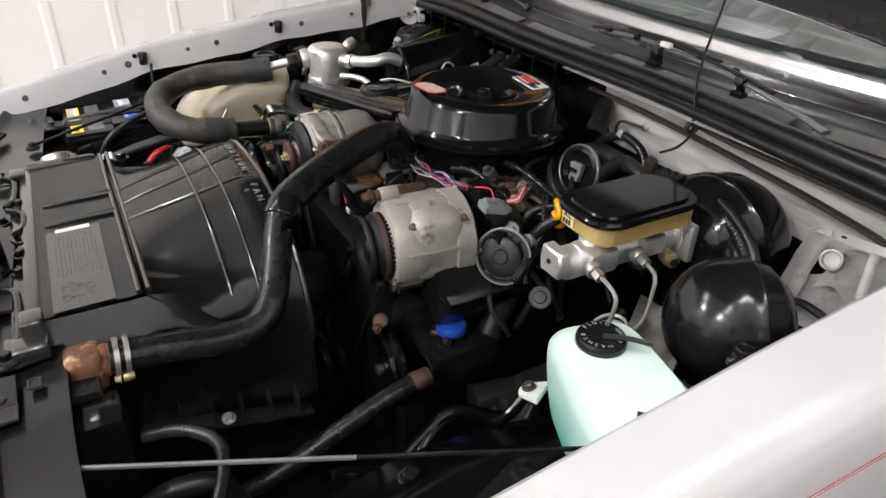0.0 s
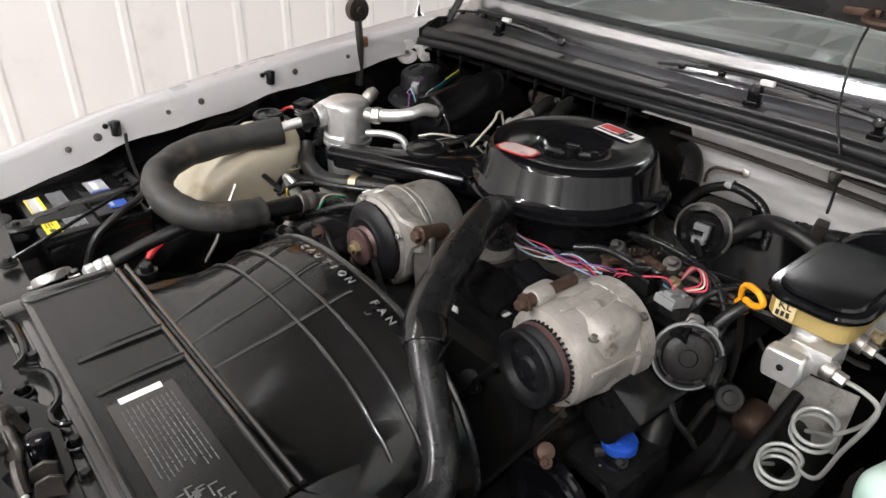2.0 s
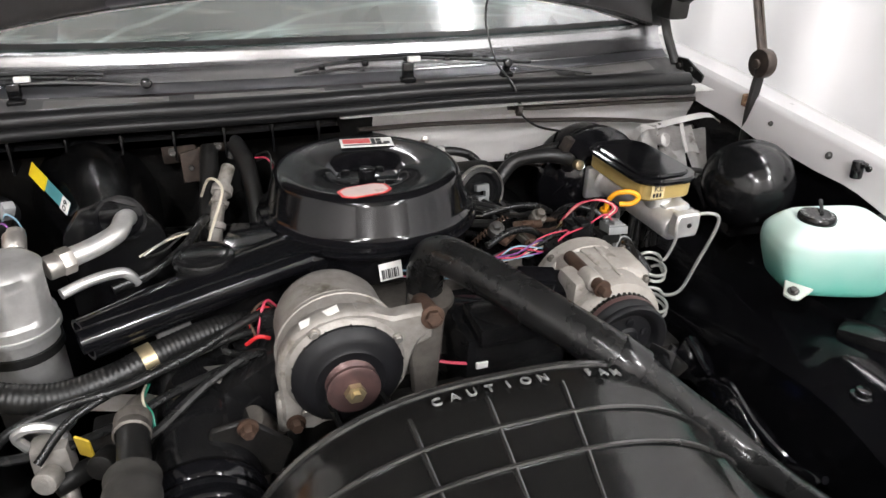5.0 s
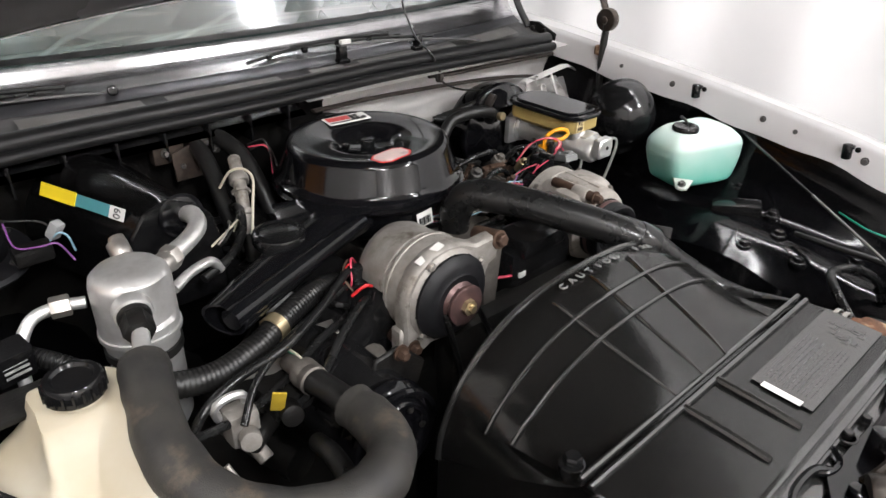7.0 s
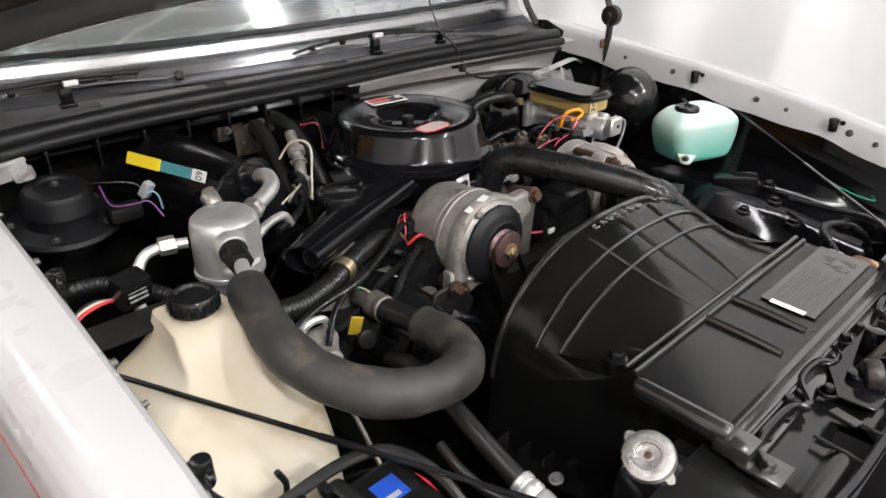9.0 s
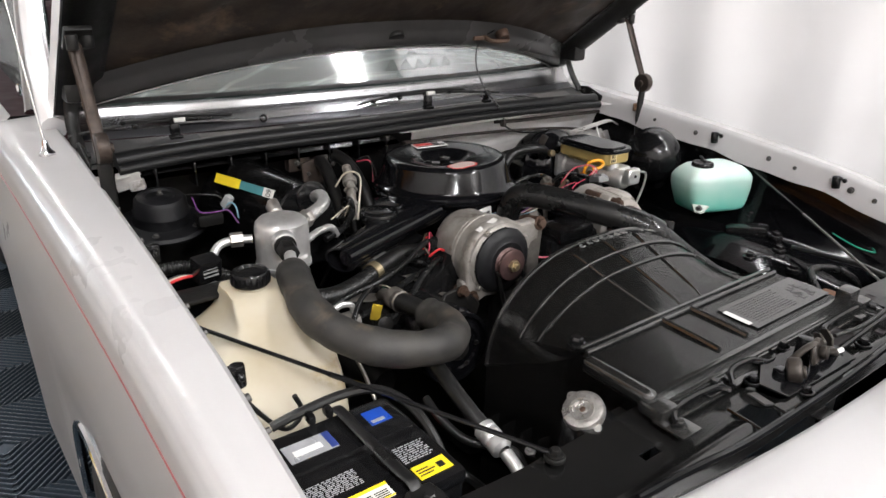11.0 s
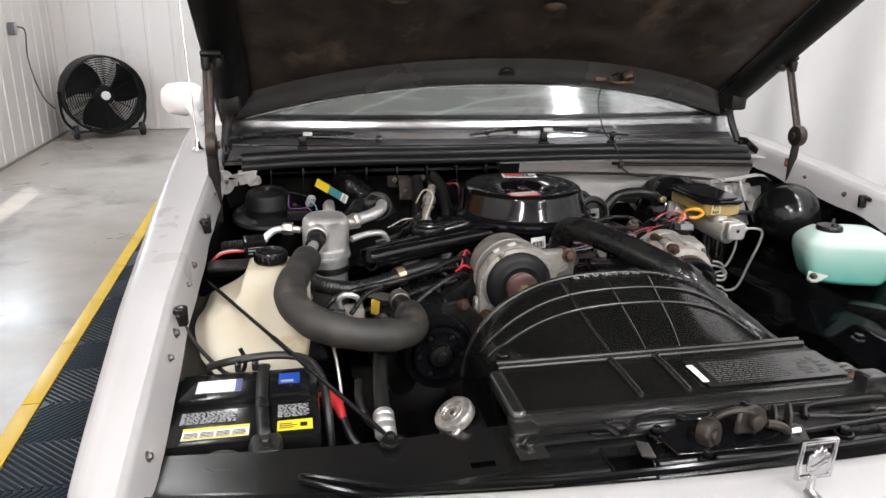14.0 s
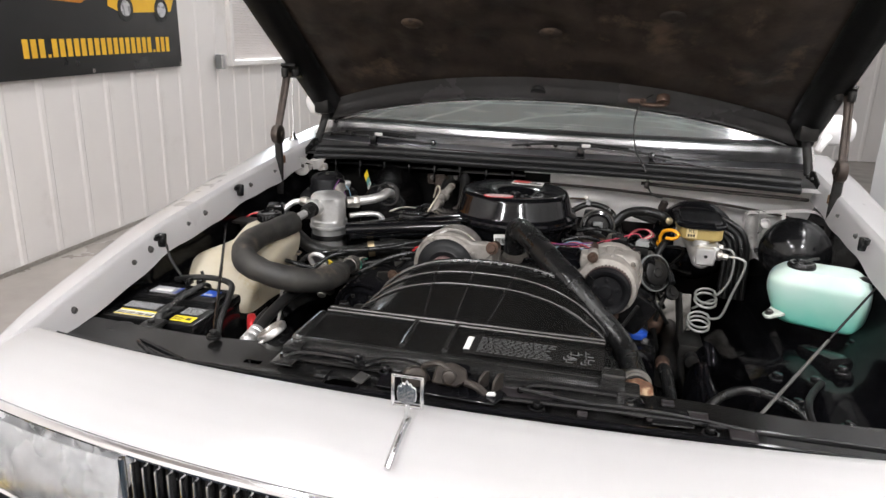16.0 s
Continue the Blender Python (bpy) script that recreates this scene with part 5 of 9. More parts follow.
part("bracket", join(plate([(0, 0), (0.02, 0.0), (0.024, 0.045), (0.014, 0.06), (0.0, 0.05)], 0.005, along((0.13, 0.685, 0.83), (0, -1, 0.25), (0, 0, 1))), bolt((0.142, 0.68, 0.862), (0, -1, 0.2), 0.006)), ALLOY_DARK, eng, "worn steel cable bracket")
part("coil_cover", join(box((0.085, 0.60, 0.80), (0.16, 0.13, 0.12), 0.02), box((0.07, 0.56, 0.865), (0.10, 0.07, 0.03), 0.008), box((0.12, 0.61, 0.875), (0.07, 0.05, 0.03), 0.01)), BLACK_SATIN, eng, "black plastic ignition housing")
part("coil_label", box((0.103, 0.548, 0.858), (0.045, 0.022, 0.001), 0, 2, pose(0, 0, 0, 0, 0, 0)), PAPER, eng, "small white label")
for k in range(26):        # small hoses, lugs and fittings low in the bay
    x, y, z = random.uniform(-0.30, 0.34), random.uniform(0.50, 0.98), random.uniform(0.70, 0.84)
    part("fitting", join(disc((x, y, z), (random.uniform(-1, 1), random.uniform(-1, 0), random.uniform(0, 1.2)), random.uniform(0.008, 0.018), random.uniform(0.02, 0.05)), bolt((x + 0.02, y - 0.015, z + 0.01), (random.uniform(-0.5, 0.5), -1, 0.6), 0.006)), random.choice((SOOT, SOOT, BROWN_STEEL, ALLOY_DARK, RUBBER)), eng)
for k in range(16):
    x, y, z = random.uniform(-0.30, 0.25), random.uniform(0.55, 0.95), random.uniform(0.72, 0.85)
    part("vacuum_hose", tube([(x, y, z), (x + random.uniform(-0.1, 0.1), y + random.uniform(-0.05, 0.1), z + random.uniform(0, 0.05)), (x + random.uniform(-0.2, 0.2), y + random.uniform(-0.1, 0.15), z + random.uniform(-0.02, 0.04)), (x + random.uniform(-0.25, 0.25), y + random.uniform(-0.05, 0.2), z - 0.04)], random.choice((0.004, 0.005, 0.007)), 7), RUBBER, eng)

# air cleaner
AC = Vector((-0.040, 0.845, 0))
acl = thing("air_cleaner", (AC.x, AC.y, 0.85), "gloss black round air cleaner with stickers on its lid", "air cleaner")
mA = Matrix.Translation((AC.x, AC.y, 0))
part("base_pan", lathe([(0, 0.845), (0.09, 0.845), (0.140, 0.855), (0.153, 0.872), (0.157, 0.904), (0.166, 0.908), (0.168, 0.913), (0.162, 0.917), (0, 0.917)], mA, 56), BLACK_GLOSS, acl)
part("lid", lathe([(0.158, 0.914), (0.163, 0.918), (0.162, 0.924), (0.155, 0.929), (0.151, 0.935), (0.1395, 0.973), (0.136, 0.980), (0.130, 0.9835), (0.122, 0.984), (0.105, 0.982), (0.085, 0.979), (0.066, 0.976), (0.056, 0.970), (0.050, 0.963), (0.046, 0.960), (0, 0.960)], mA, 64), BLACK_GLOSS, acl, "gloss black dished lid")
part("wing_nut", join(disc((AC.x, AC.y, 0.958), (0, 0, 1), 0.012, 0.018), put(box((0, 0, 0), (0.034, 0.005, 0.010), 0.002), Matrix.Translation((AC.x, AC.y, 0.968)) @ pose(0, 0, 0, 0, 0, 30))), BLACK_SATIN, acl)
for k in range(4):
    a = math.pi / 4 + k * math.pi / 2
    part("lid_boss", box((AC.x + 0.038 * math.cos(a), AC.y + 0.038 * math.sin(a), 0.962), (0.012, 0.012, 0.007), 0.003), BLACK_SATIN, acl)
mk = Matrix.Translation((-0.018, 0.936, 0.9830)) @ pose(0, 0, 0, 3, 0, -6)
st = part("sticker", put(box((0, 0, 0), (0.084, 0.034, 0.0012), 0), mk), PAPER, acl, "white filter sticker with red and black blocks")
part("print", bars([(-0.038, -0.004, 0.044, 0.017)], mk @ Matrix.Translation((0, 0, 0.0008))), LABEL_RED, st)
part("print", bars([(0.008, -0.010, 0.006, 0.022), (0.016, -0.008, 0.008, 0.008), (0.016, 0.003, 0.008, 0.008), (0.027, -0.010, 0.010, 0.008), (-0.038, -0.0125, 0.07, 0.003)], mk @ Matrix.Translation((0, 0, 0.0008))), INK, st)
mh = Matrix.Translation((-0.068, 0.746, 0.9830)) @ pose(0, 0, 0, -3, 0, 8)
hx = part("sticker", plate([(-0.036, -0.012), (-0.022, -0.022), (0.022, -0.022), (0.036, -0.012), (0.036, 0.010), (0.022, 0.020), (-0.022, 0.020), (-0.036, 0.010)], 0.001, mh, 0), LABEL_RED, acl, "red-edged white hexagonal sticker")
part("print", plate([(-0.032, -0.010), (-0.020, -0.019), (0.020, -0.019), (0.032, -0.010), (0.032, 0.008), (0.020, 0.017), (-0.020, 0.017), (-0.032, 0.008)], 0.0008, mh @ Matrix.Translation((0, 0, 0.0006)), 0), PAPER_PINK, hx)
ml = along((-0.049, 0.684, 0.888), (0, -1, 0.08))
bl = part("barcode_label", box((0, 0, 0), (0.032, 0.026, 0.001), 0, 2, ml @ pose(0, 0, 0, 0, 0, 6)), PAPER, acl, "small white barcode label")
part("print", bars([(-0.013 + 0.0028 * k, -0.010, 0.0014 if k % 3 else 0.0022, 0.014) for k in range(9)], ml @ pose(0, 0, 0.0006, 0, 0, 6)), INK, bl)
sn = part("snorkel", tube([(-0.13, 0.765, 0.897), (-0.22, 0.735, 0.893), (-0.33, 0.685, 0.888), (-0.425, 0.640, 0.884)], lambda q: 0.048 - 0.014 * q, 16, 6, flat=0.66, hollow=0.86), BLACK_GLOSS, acl, "gloss black intake snorkel")
part("snorkel_bead", tube([(-0.155, 0.715, 0.905), (-0.25, 0.68, 0.902), (-0.34, 0.648, 0.899), (-0.425, 0.618, 0.895)], 0.015, 10, 5), BLACK_GLOSS, sn)
part("snorkel_flat", put(box((0, 0, 0), (0.14, 0.085, 0.004), 0.002), pose(-0.19, 0.768, 0.918, 4, -4, -20)), BLACK_GLOSS, sn)
part("vacuum_pod", join(disc((-0.33, 0.665, 0.835), (0, 0, 1), 0.022, 0.03, 0.005)), BRIGHT_ALLOY, sn, "bright snorkel vacuum pod")

# alternator
alt = thing("alternator", (-0.15, 0.57, 0.78), "dull cast aluminium alternator with a black fan and reddish pulley", "alternator")
AX = Vector((-0.146, 0.0, 0.861))
mal1 = lambda y: along((AX.x, y, AX.z), (0, 1, 0))
mal = lambda y: mal1(y) @ Matrix.Diagonal((0.91, 0.91, 1, 1))
part("front_flange", plate([(-0.071, -0.083), (-0.046, -0.087), (-0.030, -0.080), (0.0, -0.086), (0.03, -0.081), (0.058, -0.063), (0.078, -0.034), (0.086, 0.0), (0.096, 0.022), (0.112, 0.034), (0.118, 0.050), (0.110, 0.064), (0.094, 0.066), (0.062, 0.064), (0.032, 0.079), (0.0, 0.084), (-0.032, 0.079), (-0.062, 0.060), (-0.080, 0.032), (-0.086, 0.0), (-0.083, -0.04), (-0.084, -0.066)], 0.026, along((AX.x, 0.552, AX.z), (0, -1, 0), (0, 0, 1)) @ Matrix.Diagonal((0.91, 0.91, 1, 1)), 0.004), ALLOY, alt, "cast front frame with mounting ears")
part("rear_case", lathe([(0, 0.135), (0.055, 0.135), (0.070, 0.125), (0.076, 0.11), (0.0775, 0.062), (0.075, 0.060), (0, 0.06)], mal(0.525), 36), ALLOY, alt)
part("front_case", lathe([(0.058, -0.008), (0.064, -0.008), (0.078, 0.002), (0.0815, 0.012), (0.0815, 0.046), (0.083, 0.047), (0.083, 0.052), (0.079, 0.056), (0, 0.056)], mal(0.525), 36), ALLOY, alt)
part("front_face", lathe([(0.020, -0.020), (0.034, -0.023), (0.044, -0.024), (0.047, -0.022), (0.055, -0.021), (0.062, -0.018), (0.068, -0.013), (0.071, -0.010), (0.071, -0.006), (0.020, -0.006), (0.020, -0.022)], mal(0.525), 40), FAN_BLACK, alt, "black cooling fan")
for k in range(14):
    a = 2 * math.pi * k / 14
    part("fan_vane", put(box((0.067, 0, 0.003), (0.010, 0.0020, 0.006), 0.0006), mal(0.514) @ pose(0, 0, 0, 0, 0, math.degrees(a)) @ pose(0, 0, 0, 0, 0, 18)), FAN_BLACK, alt)
pu = part("pulley", lathe([(0.010, -0.002), (0.027, -0.002), (0.0305, 0.0), (0.0305, 0.004), (0.025, 0.010), (0.0305, 0.016), (0.0305, 0.020), (0.010, 0.020), (0.010, -0.002)], mal1(0.487), 32), PULLEY_RED, alt, "worn reddish pulley")
part("nut", join(lathe([(0, -0.014), (0.006, -0.014), (0.0065, -0.008), (0.012, -0.008), (0.0125, 0.004), (0, 0.004)], mal1(0.486), 6)), BRASS, pu, "bronze-coloured pulley nut")
part("label", put(box((0, 0, 0), (0.046, 0.012, 0.001), 0), Matrix.Translation((-0.172, 0.536, 0.9315)) @ pose(0, 0, 0, 4, -20, 0)), PAPER, alt, "small white label")
part("upper_ear", plate([(-0.035, 0.05), (-0.015, 0.035), (0.045, -0.004), (0.066, 0.004), (0.066, 0.024), (0.045, 0.034), (0.005, 0.048), (-0.03, 0.062)], 0.020, along((-0.105, 0.550, 0.875), (0, -1, 0), (0, 0, 1)), 0.004), ALLOY, alt)
part("lower_ear", plate([(-0.02, -0.02), (0.02, -0.02), (0.024, 0.02), (-0.02, 0.03)], 0.024, along((-0.207, 0.555, 0.80), (0, -1, 0), (0, 0, 1)), 0.004), ALLOY, alt)
part("mounting_bolt", join(bolt((-0.208, 0.528, 0.798), (0, -1, 0), 0.008, 0.012), disc((-0.208, 0.53, 0.798), (0, 1, 0), 0.012, 0.07)), BROWN_STEEL, alt)
for a in (0.5, 2.1, 3.9, 5.4):
    part("through_bolt", bolt((AX.x + 0.068 * math.cos(a), 0.523, AX.z + 0.068 * math.sin(a)), (0, -1, 0), 0.005, 0.005), STEEL, alt)
abk = thing("alternator_bracket", (-0.045, 0.56, 0.80), "worn grey steel alternator bracket", "bracket")
part("arm", plate([(-0.012, -0.10), (0.016, -0.11), (0.022, -0.03), (0.026, 0.02), (0.008, 0.034), (-0.014, 0.024), (-0.018, -0.03)], 0.012, along((-0.050, 0.545, 0.885), (0, -1, 0), (0, 0, 1)), 0.003), ALLOY_DARK, abk)
part("bolt", join(disc((-0.043, 0.575, 0.903), (0, -1, 0.2), 0.013, 0.05, 0.003), bolt((-0.043, 0.527, 0.912), (0, -1, 0.2), 0.010, 0.010)), BROWN_STEEL, abk)
part("brace", plate([(-0.10, -0.016), (0.0, -0.02), (0.01, 0.0), (-0.02, 0.016), (-0.10, 0.012)], 0.004, pose(-0.22, 0.60, 0.822, 8, 0, -10)), STEEL, abk, "bright flat brace")

# smog pump
smp = thing("air_pump", (0.22, 0.57, 0.76), "pale cast aluminium air pump with a black dished pulley", "pump")
SA = Vector((0.209, 0, 0.850))
msm = lambda y: along((SA.x, y, SA.z), (0.10, 1, 0))
part("body", lathe([(0.050, 0.0), (0.064, 0.004), (0.067, 0.012), (0.067, 0.05), (0.0655, 0.052), (0.0655, 0.095), (0.070, 0.098), (0.070, 0.125), (0.060, 0.132), (0, 0.132)], msm(0.520), 30), PUMP_ALLOY, smp)
part("rotor_housing", put(box((-0.006, 0.010, 0.070), (0.116, 0.110, 0.084), 0.026, 3), msm(0.520)), PUMP_ALLOY, smp)
for bc, bs in (((SA.x - 0.040, 0.560, SA.z + 0.050), (0.04, 0.05, 0.035)), ((SA.x + 0.012, 0.590, SA.z + 0.060), (0.040, 0.070, 0.016)), ((SA.x + 0.044, 0.585, SA.z - 0.012), (0.022, 0.06, 0.045))):
    part("boss", box(bc, bs, 0.011), PUMP_ALLOY, smp)
for a in (20, 95, 170, 245):
    part("rib", put(box((0.068, 0, 0.062), (0.003, 0.005, 0.09), 0.001), msm(0.520) @ pose(0, 0, 0, 0, 0, a)), PUMP_ALLOY, smp)
for bx, by, bz in ((-0.050, 0.048, 0.030), (0.046, 0.050, 0.030), (0.050, 0.045, 0.112), (-0.055, 0.052, 0.108)):
    part("case_bolt", put(bolt((bx, by, bz), (0, 1, 0), 0.0045, 0.006), msm(0.520)), ALLOY_DARK, smp)
mpl = msm(0.485) @ Matrix.Diagonal((0.84, 0.84, 1, 1))
pp = part("pulley", lathe([(0, 0.006), (0.014, 0.006), (0.018, 0.010), (0.040, 0.011), (0.046, 0.004), (0.050, 0.001), (0.058, 0.0), (0.061, 0.003), (0.061, 0.007), (0.053, 0.013), (0.060, 0.019), (0.061, 0.022), (0, 0.022)], mpl, 44), FAN_BLACK, smp, "sooty black pulley")
part("worn_ring", lathe([(0.055, 0.021), (0.0615, 0.022), (0.0625, 0.026), (0.0615, 0.030), (0.055, 0.031), (0.055, 0.021)], mpl, 40), PULLEY_RED, pp, "rust-brown worn ring")
for k in range(5):
    a = 2 * math.pi * k / 5 + 0.3
    part("web_hole", disc(mpl @ Vector((0.028 * math.cos(a), 0.028 * math.sin(a), 0.0105)), (-0.1, -1, 0), 0.0055, 0.0022), FAN_BLACK, pp)
teeth = None
for k in range(44):
    a = 2 * math.pi * k / 44
    b = put(box((0.0595, 0, 0.0330), (0.006, 0.0035, 0.006), 0.0), mpl @ pose(0, 0, 0, 0, 0, math.degrees(a)))
    teeth = join(teeth, b) if teeth else b
part("filter_fan", teeth, SOOT, pp)
part("upper_bolt", join(disc((0.176, 0.520, 0.917), (0.02, 1, 0), 0.0085, 0.085, 0.002), bolt((0.176, 0.518, 0.917), (0, -1, 0), 0.008, 0.012)), BROWN_STEEL, smp)
part("bolt_lug", disc((0.176, 0.530, 0.915), (0.02, 1, 0), 0.0125, 0.030, 0.003), PUMP_ALLOY, smp)
part("lower_bolt", join(disc((0.232, 0.535, 0.784), (0.1, 1, 0), 0.008, 0.06, 0.003), bolt((0.232, 0.533, 0.784), (0, -1, 0), 0.008, 0.009)), BROWN_STEEL, smp)
# diverter valve behind the pump, facing the fender
dv = thing("diverter_valve", (0.32, 0.66, 0.80), "round black diverter valve behind the air pump", "valve")
dd = Vector((0.55, -0.75, 0.38)).normalized()
part("diaphragm", lathe([(0, -0.03), (0.026, -0.03), (0.036, -0.012), (0.041, -0.010), (0.042, -0.003), (0.040, 0.001), (0.037, 0.001), (0.035, -0.003), (0.032, -0.003), (0.030, 0.006), (0.027, 0.008), (0.012, 0.008), (0.010, 0.010), (0, 0.010)], along((0.320, 0.664, 0.850), dd), 36), SOOT, dv)
part("rim_band", lathe([(0.0405, -0.008), (0.0435, -0.007), (0.0435, -0.001), (0.0405, 0.0)], along((0.320, 0.664, 0.850), dd), 30), GREY_PLASTIC, dv)
part("vents", join(*[put(box((0.034, 0, 0.001), (0.006, 0.010, 0.005), 0.001), along((0.320, 0.664, 0.850), dd) @ pose(0, 0, 0, 0, 0, k * 60)) for k in range(6)]), SOOT, dv)
part("body", tube([(0.30, 0.69, 0.84), (0.285, 0.70, 0.80), (0.29, 0.69, 0.74), (0.30, 0.66, 0.68)], 0.024, 12), RUBBER, dv, "black valve body and hose")
sol = thing("solenoid_block", (0.29, 0.62, 0.88), "grey and black plug connectors above the air pump", "connector")
part("connector", put(join(box((0, 0, 0), (0.032, 0.044, 0.017), 0.003), box((0, -0.006, 0.011), (0.014, 0.034, 0.006), 0.0015), box((0, 0.006, 0.010), (0.026, 0.010, 0.006), 0.0015), box((0, -0.023, -0.002), (0.036, 0.005, 0.014), 0.0015), box((0, 0.025, 0.0), (0.024, 0.010, 0.010), 0.002)), pose(0.285, 0.668, 0.916, -14, 0, -8) @ Matrix.Scale(0.82, 4)), GREY_PLASTIC, sol, "pale grey plug")
part("connector", join(box((0.232, 0.678, 0.914), (0.036, 0.032, 0.030), 0.005), box((0.232, 0.668, 0.931), (0.016, 0.026, 0.007), 0.002)), BLACK_SATIN, sol, "black plug")
part("body", join(box((0.255, 0.695, 0.880), (0.09, 0.036, 0.036), 0.008), box((0.283, 0.678, 0.898), (0.030, 0.030, 0.016), 0.003), box((0.232, 0.685, 0.894), (0.030, 0.030, 0.016), 0.003)), SOOT, sol)
for pth in ([(0.19, 0.67, 0.885), (0.20, 0.665, 0.912), (0.235, 0.66, 0.928), (0.268, 0.668, 0.938), (0.283, 0.668, 0.927)], [(0.18, 0.68, 0.88), (0.195, 0.67, 0.90), (0.215, 0.67, 0.918), (0.232, 0.675, 0.918)], [(0.16, 0.70, 0.885), (0.19, 0.69, 0.905), (0.215, 0.675, 0.917)]):
    part("wire", tube(pth, 0.0012, 6, 6), PINK_WIRE, sol, "red wire")
cv = thing("check_valve", (0.36, 0.70, 0.78), "small black check valve on vacuum lines", "valve")
part("cap", lathe([(0, 0), (0.015, 0), (0.0185, 0.005), (0.0185, 0.010), (0.0165, 0.012), (0.010, 0.012), (0.009, 0.015), (0, 0.016)], along((0.362, 0.712, 0.786), (0.5, -0.6, 0.6)), 24), SOOT, cv)
part("nipple", tube([(0.358, 0.718, 0.785), (0.345, 0.705, 0.765), (0.335, 0.69, 0.72)], 0.0055, 8, 3), SOOT, cv)
part("line", tube([(0.355, 0.725, 0.79), (0.335, 0.715, 0.81), (0.315, 0.70, 0.83)], 0.005, 8), RUBBER, cv)

# upper radiator hose
uh = thing("radiator_hose", (0.15, 0.4, 0.82), "thick black upper radiator hose", "hose")
part("hose", tube([(-0.008, 0.660, 0.845), (-0.008, 0.652, 0.905), (0.004, 0.622, 0.936), (0.043, 0.540, 0.936), (0.112, 0.418, 0.914), (0.150, 0.382, 0.890), (0.195, 0.360, 0.852), (0.235, 0.338, 0.821), (0.256, 0.308, 0.801), (0.263, 0.262, 0.800), (0.266, 0.205, 0.811), (0.267, 0.124, 0.822)], lambda q: 0.0212 + 0.0045 / (1 + math.exp(90 * (q - 0.44))), 16, 7), RUBBER_SHINY, uh)
for y in (0.128, 0.140):
    part("clamp", lathe([(0.0228, -0.003), (0.0255, -0.003), (0.0255, 0.003), (0.0228, 0.003)], along((0.2668, y + 0.004, 0.8205), (0, 1, -0.12)), 20), STEEL, uh, "bright wire clamp")
part("clamp_screw", join(disc((0.287, 0.134, 0.803), (0, 1, 0), 0.006, 0.014), bolt((0.287, 0.132, 0.803), (0, -1, 0), 0.005)), BRASS, uh)
part("hose_bracket", join(lathe([(0.0240, -0.017), (0.0272, -0.017), (0.0280, -0.015), (0.0280, 0.015), (0.0272, 0.017), (0.0240, 0.017), (0.0240, -0.017)], along((0.134, 0.395, 0.901), (0.62, -0.52, -0.42)), 22),
                          put(box((0, 0, 0), (0.066, 0.030, 0.003), 0.001), pose(0.096, 0.368, 0.909, 0, 6, 26)), put(box((0, 0, 0), (0.003, 0.030, 0.046), 0.001), pose(0.172, 0.388, 0.892, 0, 18, 26)), bolt((0.076, 0.358, 0.912), (0, -0.1, 1), 0.006)), BLACK_SATIN, uh, "black strap bracket holding the hose")

# fan shroud
sh = thing("fan_shroud", (-0.02, 0.22, 0.6), "black ribbed plastic fan shroud over the radiator", "shroud")
SX = -0.022


def arch_z(x, top, base=0.74, half=0.262):
    q = min(0.9999, abs(x - SX) / half)
    return base + (top - base) * (1 - q ** 2.6) ** 0.5


def dome(u, v):
    """v: 0 at the ridge behind the flat part, 1 at the rear rim."""
    a = (u - 0.5) * 2
    xr = SX + 0.262 * math.copysign(1 - (1 - abs(a)) ** 1.5, a)
    zr = arch_z(xr, 0.905 + 0.027 * min(1, v / 0.8) - 0.008 * max(0, v - 0.85) / 0.15)
    xf = -0.036 + 0.249 * a
    zf = 0.869
    e = v ** 0.75
    e2 = v ** 0.55 if abs(a) < 0.75 else v ** 0.8
    y = 0.182 + 0.208 * v
    return Vector((xf + (xr - xf) * e, y, zf + (zr - zf) * e2))


part("dome", sheet(dome, 60, 30, 0.003), SHROUD, sh)
part("top_plate", sheet(lambda u, v: Vector((-0.285 + 0.498 * u, 0.062 + 0.118 * v, 0.866 + 0.003 * v)), 20, 8, 0.004), SHROUD, sh)
for y in (0.176, 0.188):
    part("ridge", tube([(x, y, 0.8715 + (0.001 if y > 0.18 else 0)) for x in (-0.285, -0.15, 0, 0.12, 0.212)], 0.0036, 8, 2), SHROUD, sh)
for y, z, d, h in ((0.059, 0.862, 0.008, 0.016), (0.053, 0.855, 0.016, 0.006), (0.046, 0.849, 0.008, 0.012), (0.036, 0.844, 0.022, 0.005)):
    part("front_lip", box((-0.036, y, z - 0.002), (0.50, d, h), 0.002), SHROUD, sh)
for x in (-0.245, -0.15, 0.05, 0.16, 0.235):
    part("lip_screw", bolt((x, 0.036, 0.846), (0, 0, 1), 0.006, 0.007), BLACK_SATIN, sh)
# ribs: arcs round the dome and long ribs from front to back
for v in (0.52, 0.70):
    part("arc_rib", tube([dome(u, v) + Vector((0, 0, 0.002)) for u in [0.06 + 0.88 * i / 24 for i in range(25)]], 0.0027, 8, 2), SHROUD, sh)
for u in (0.36, 0.47, 0.58):
    part("long_rib", tube([dome(u, v) + Vector((0, 0, 0.0005)) for v in (0.02, 0.2, 0.4, 0.6, 0.8, 0.86)], lambda q: 0.0016 + 0.0013 * min(1, 2 * q), 8, 4), SHROUD, sh)
for x in (-0.114, -0.042):
    part("short_rib", tube([(x, 0.076, 0.867), (x, 0.12, 0.8700), (x, 0.175, 0.8715)], 0.0050, 8, 3), SHROUD, sh)
part("end_roll", box((-0.291, 0.112, 0.860), (0.022, 0.118, 0.026), 0.010, 3), SHROUD, sh)
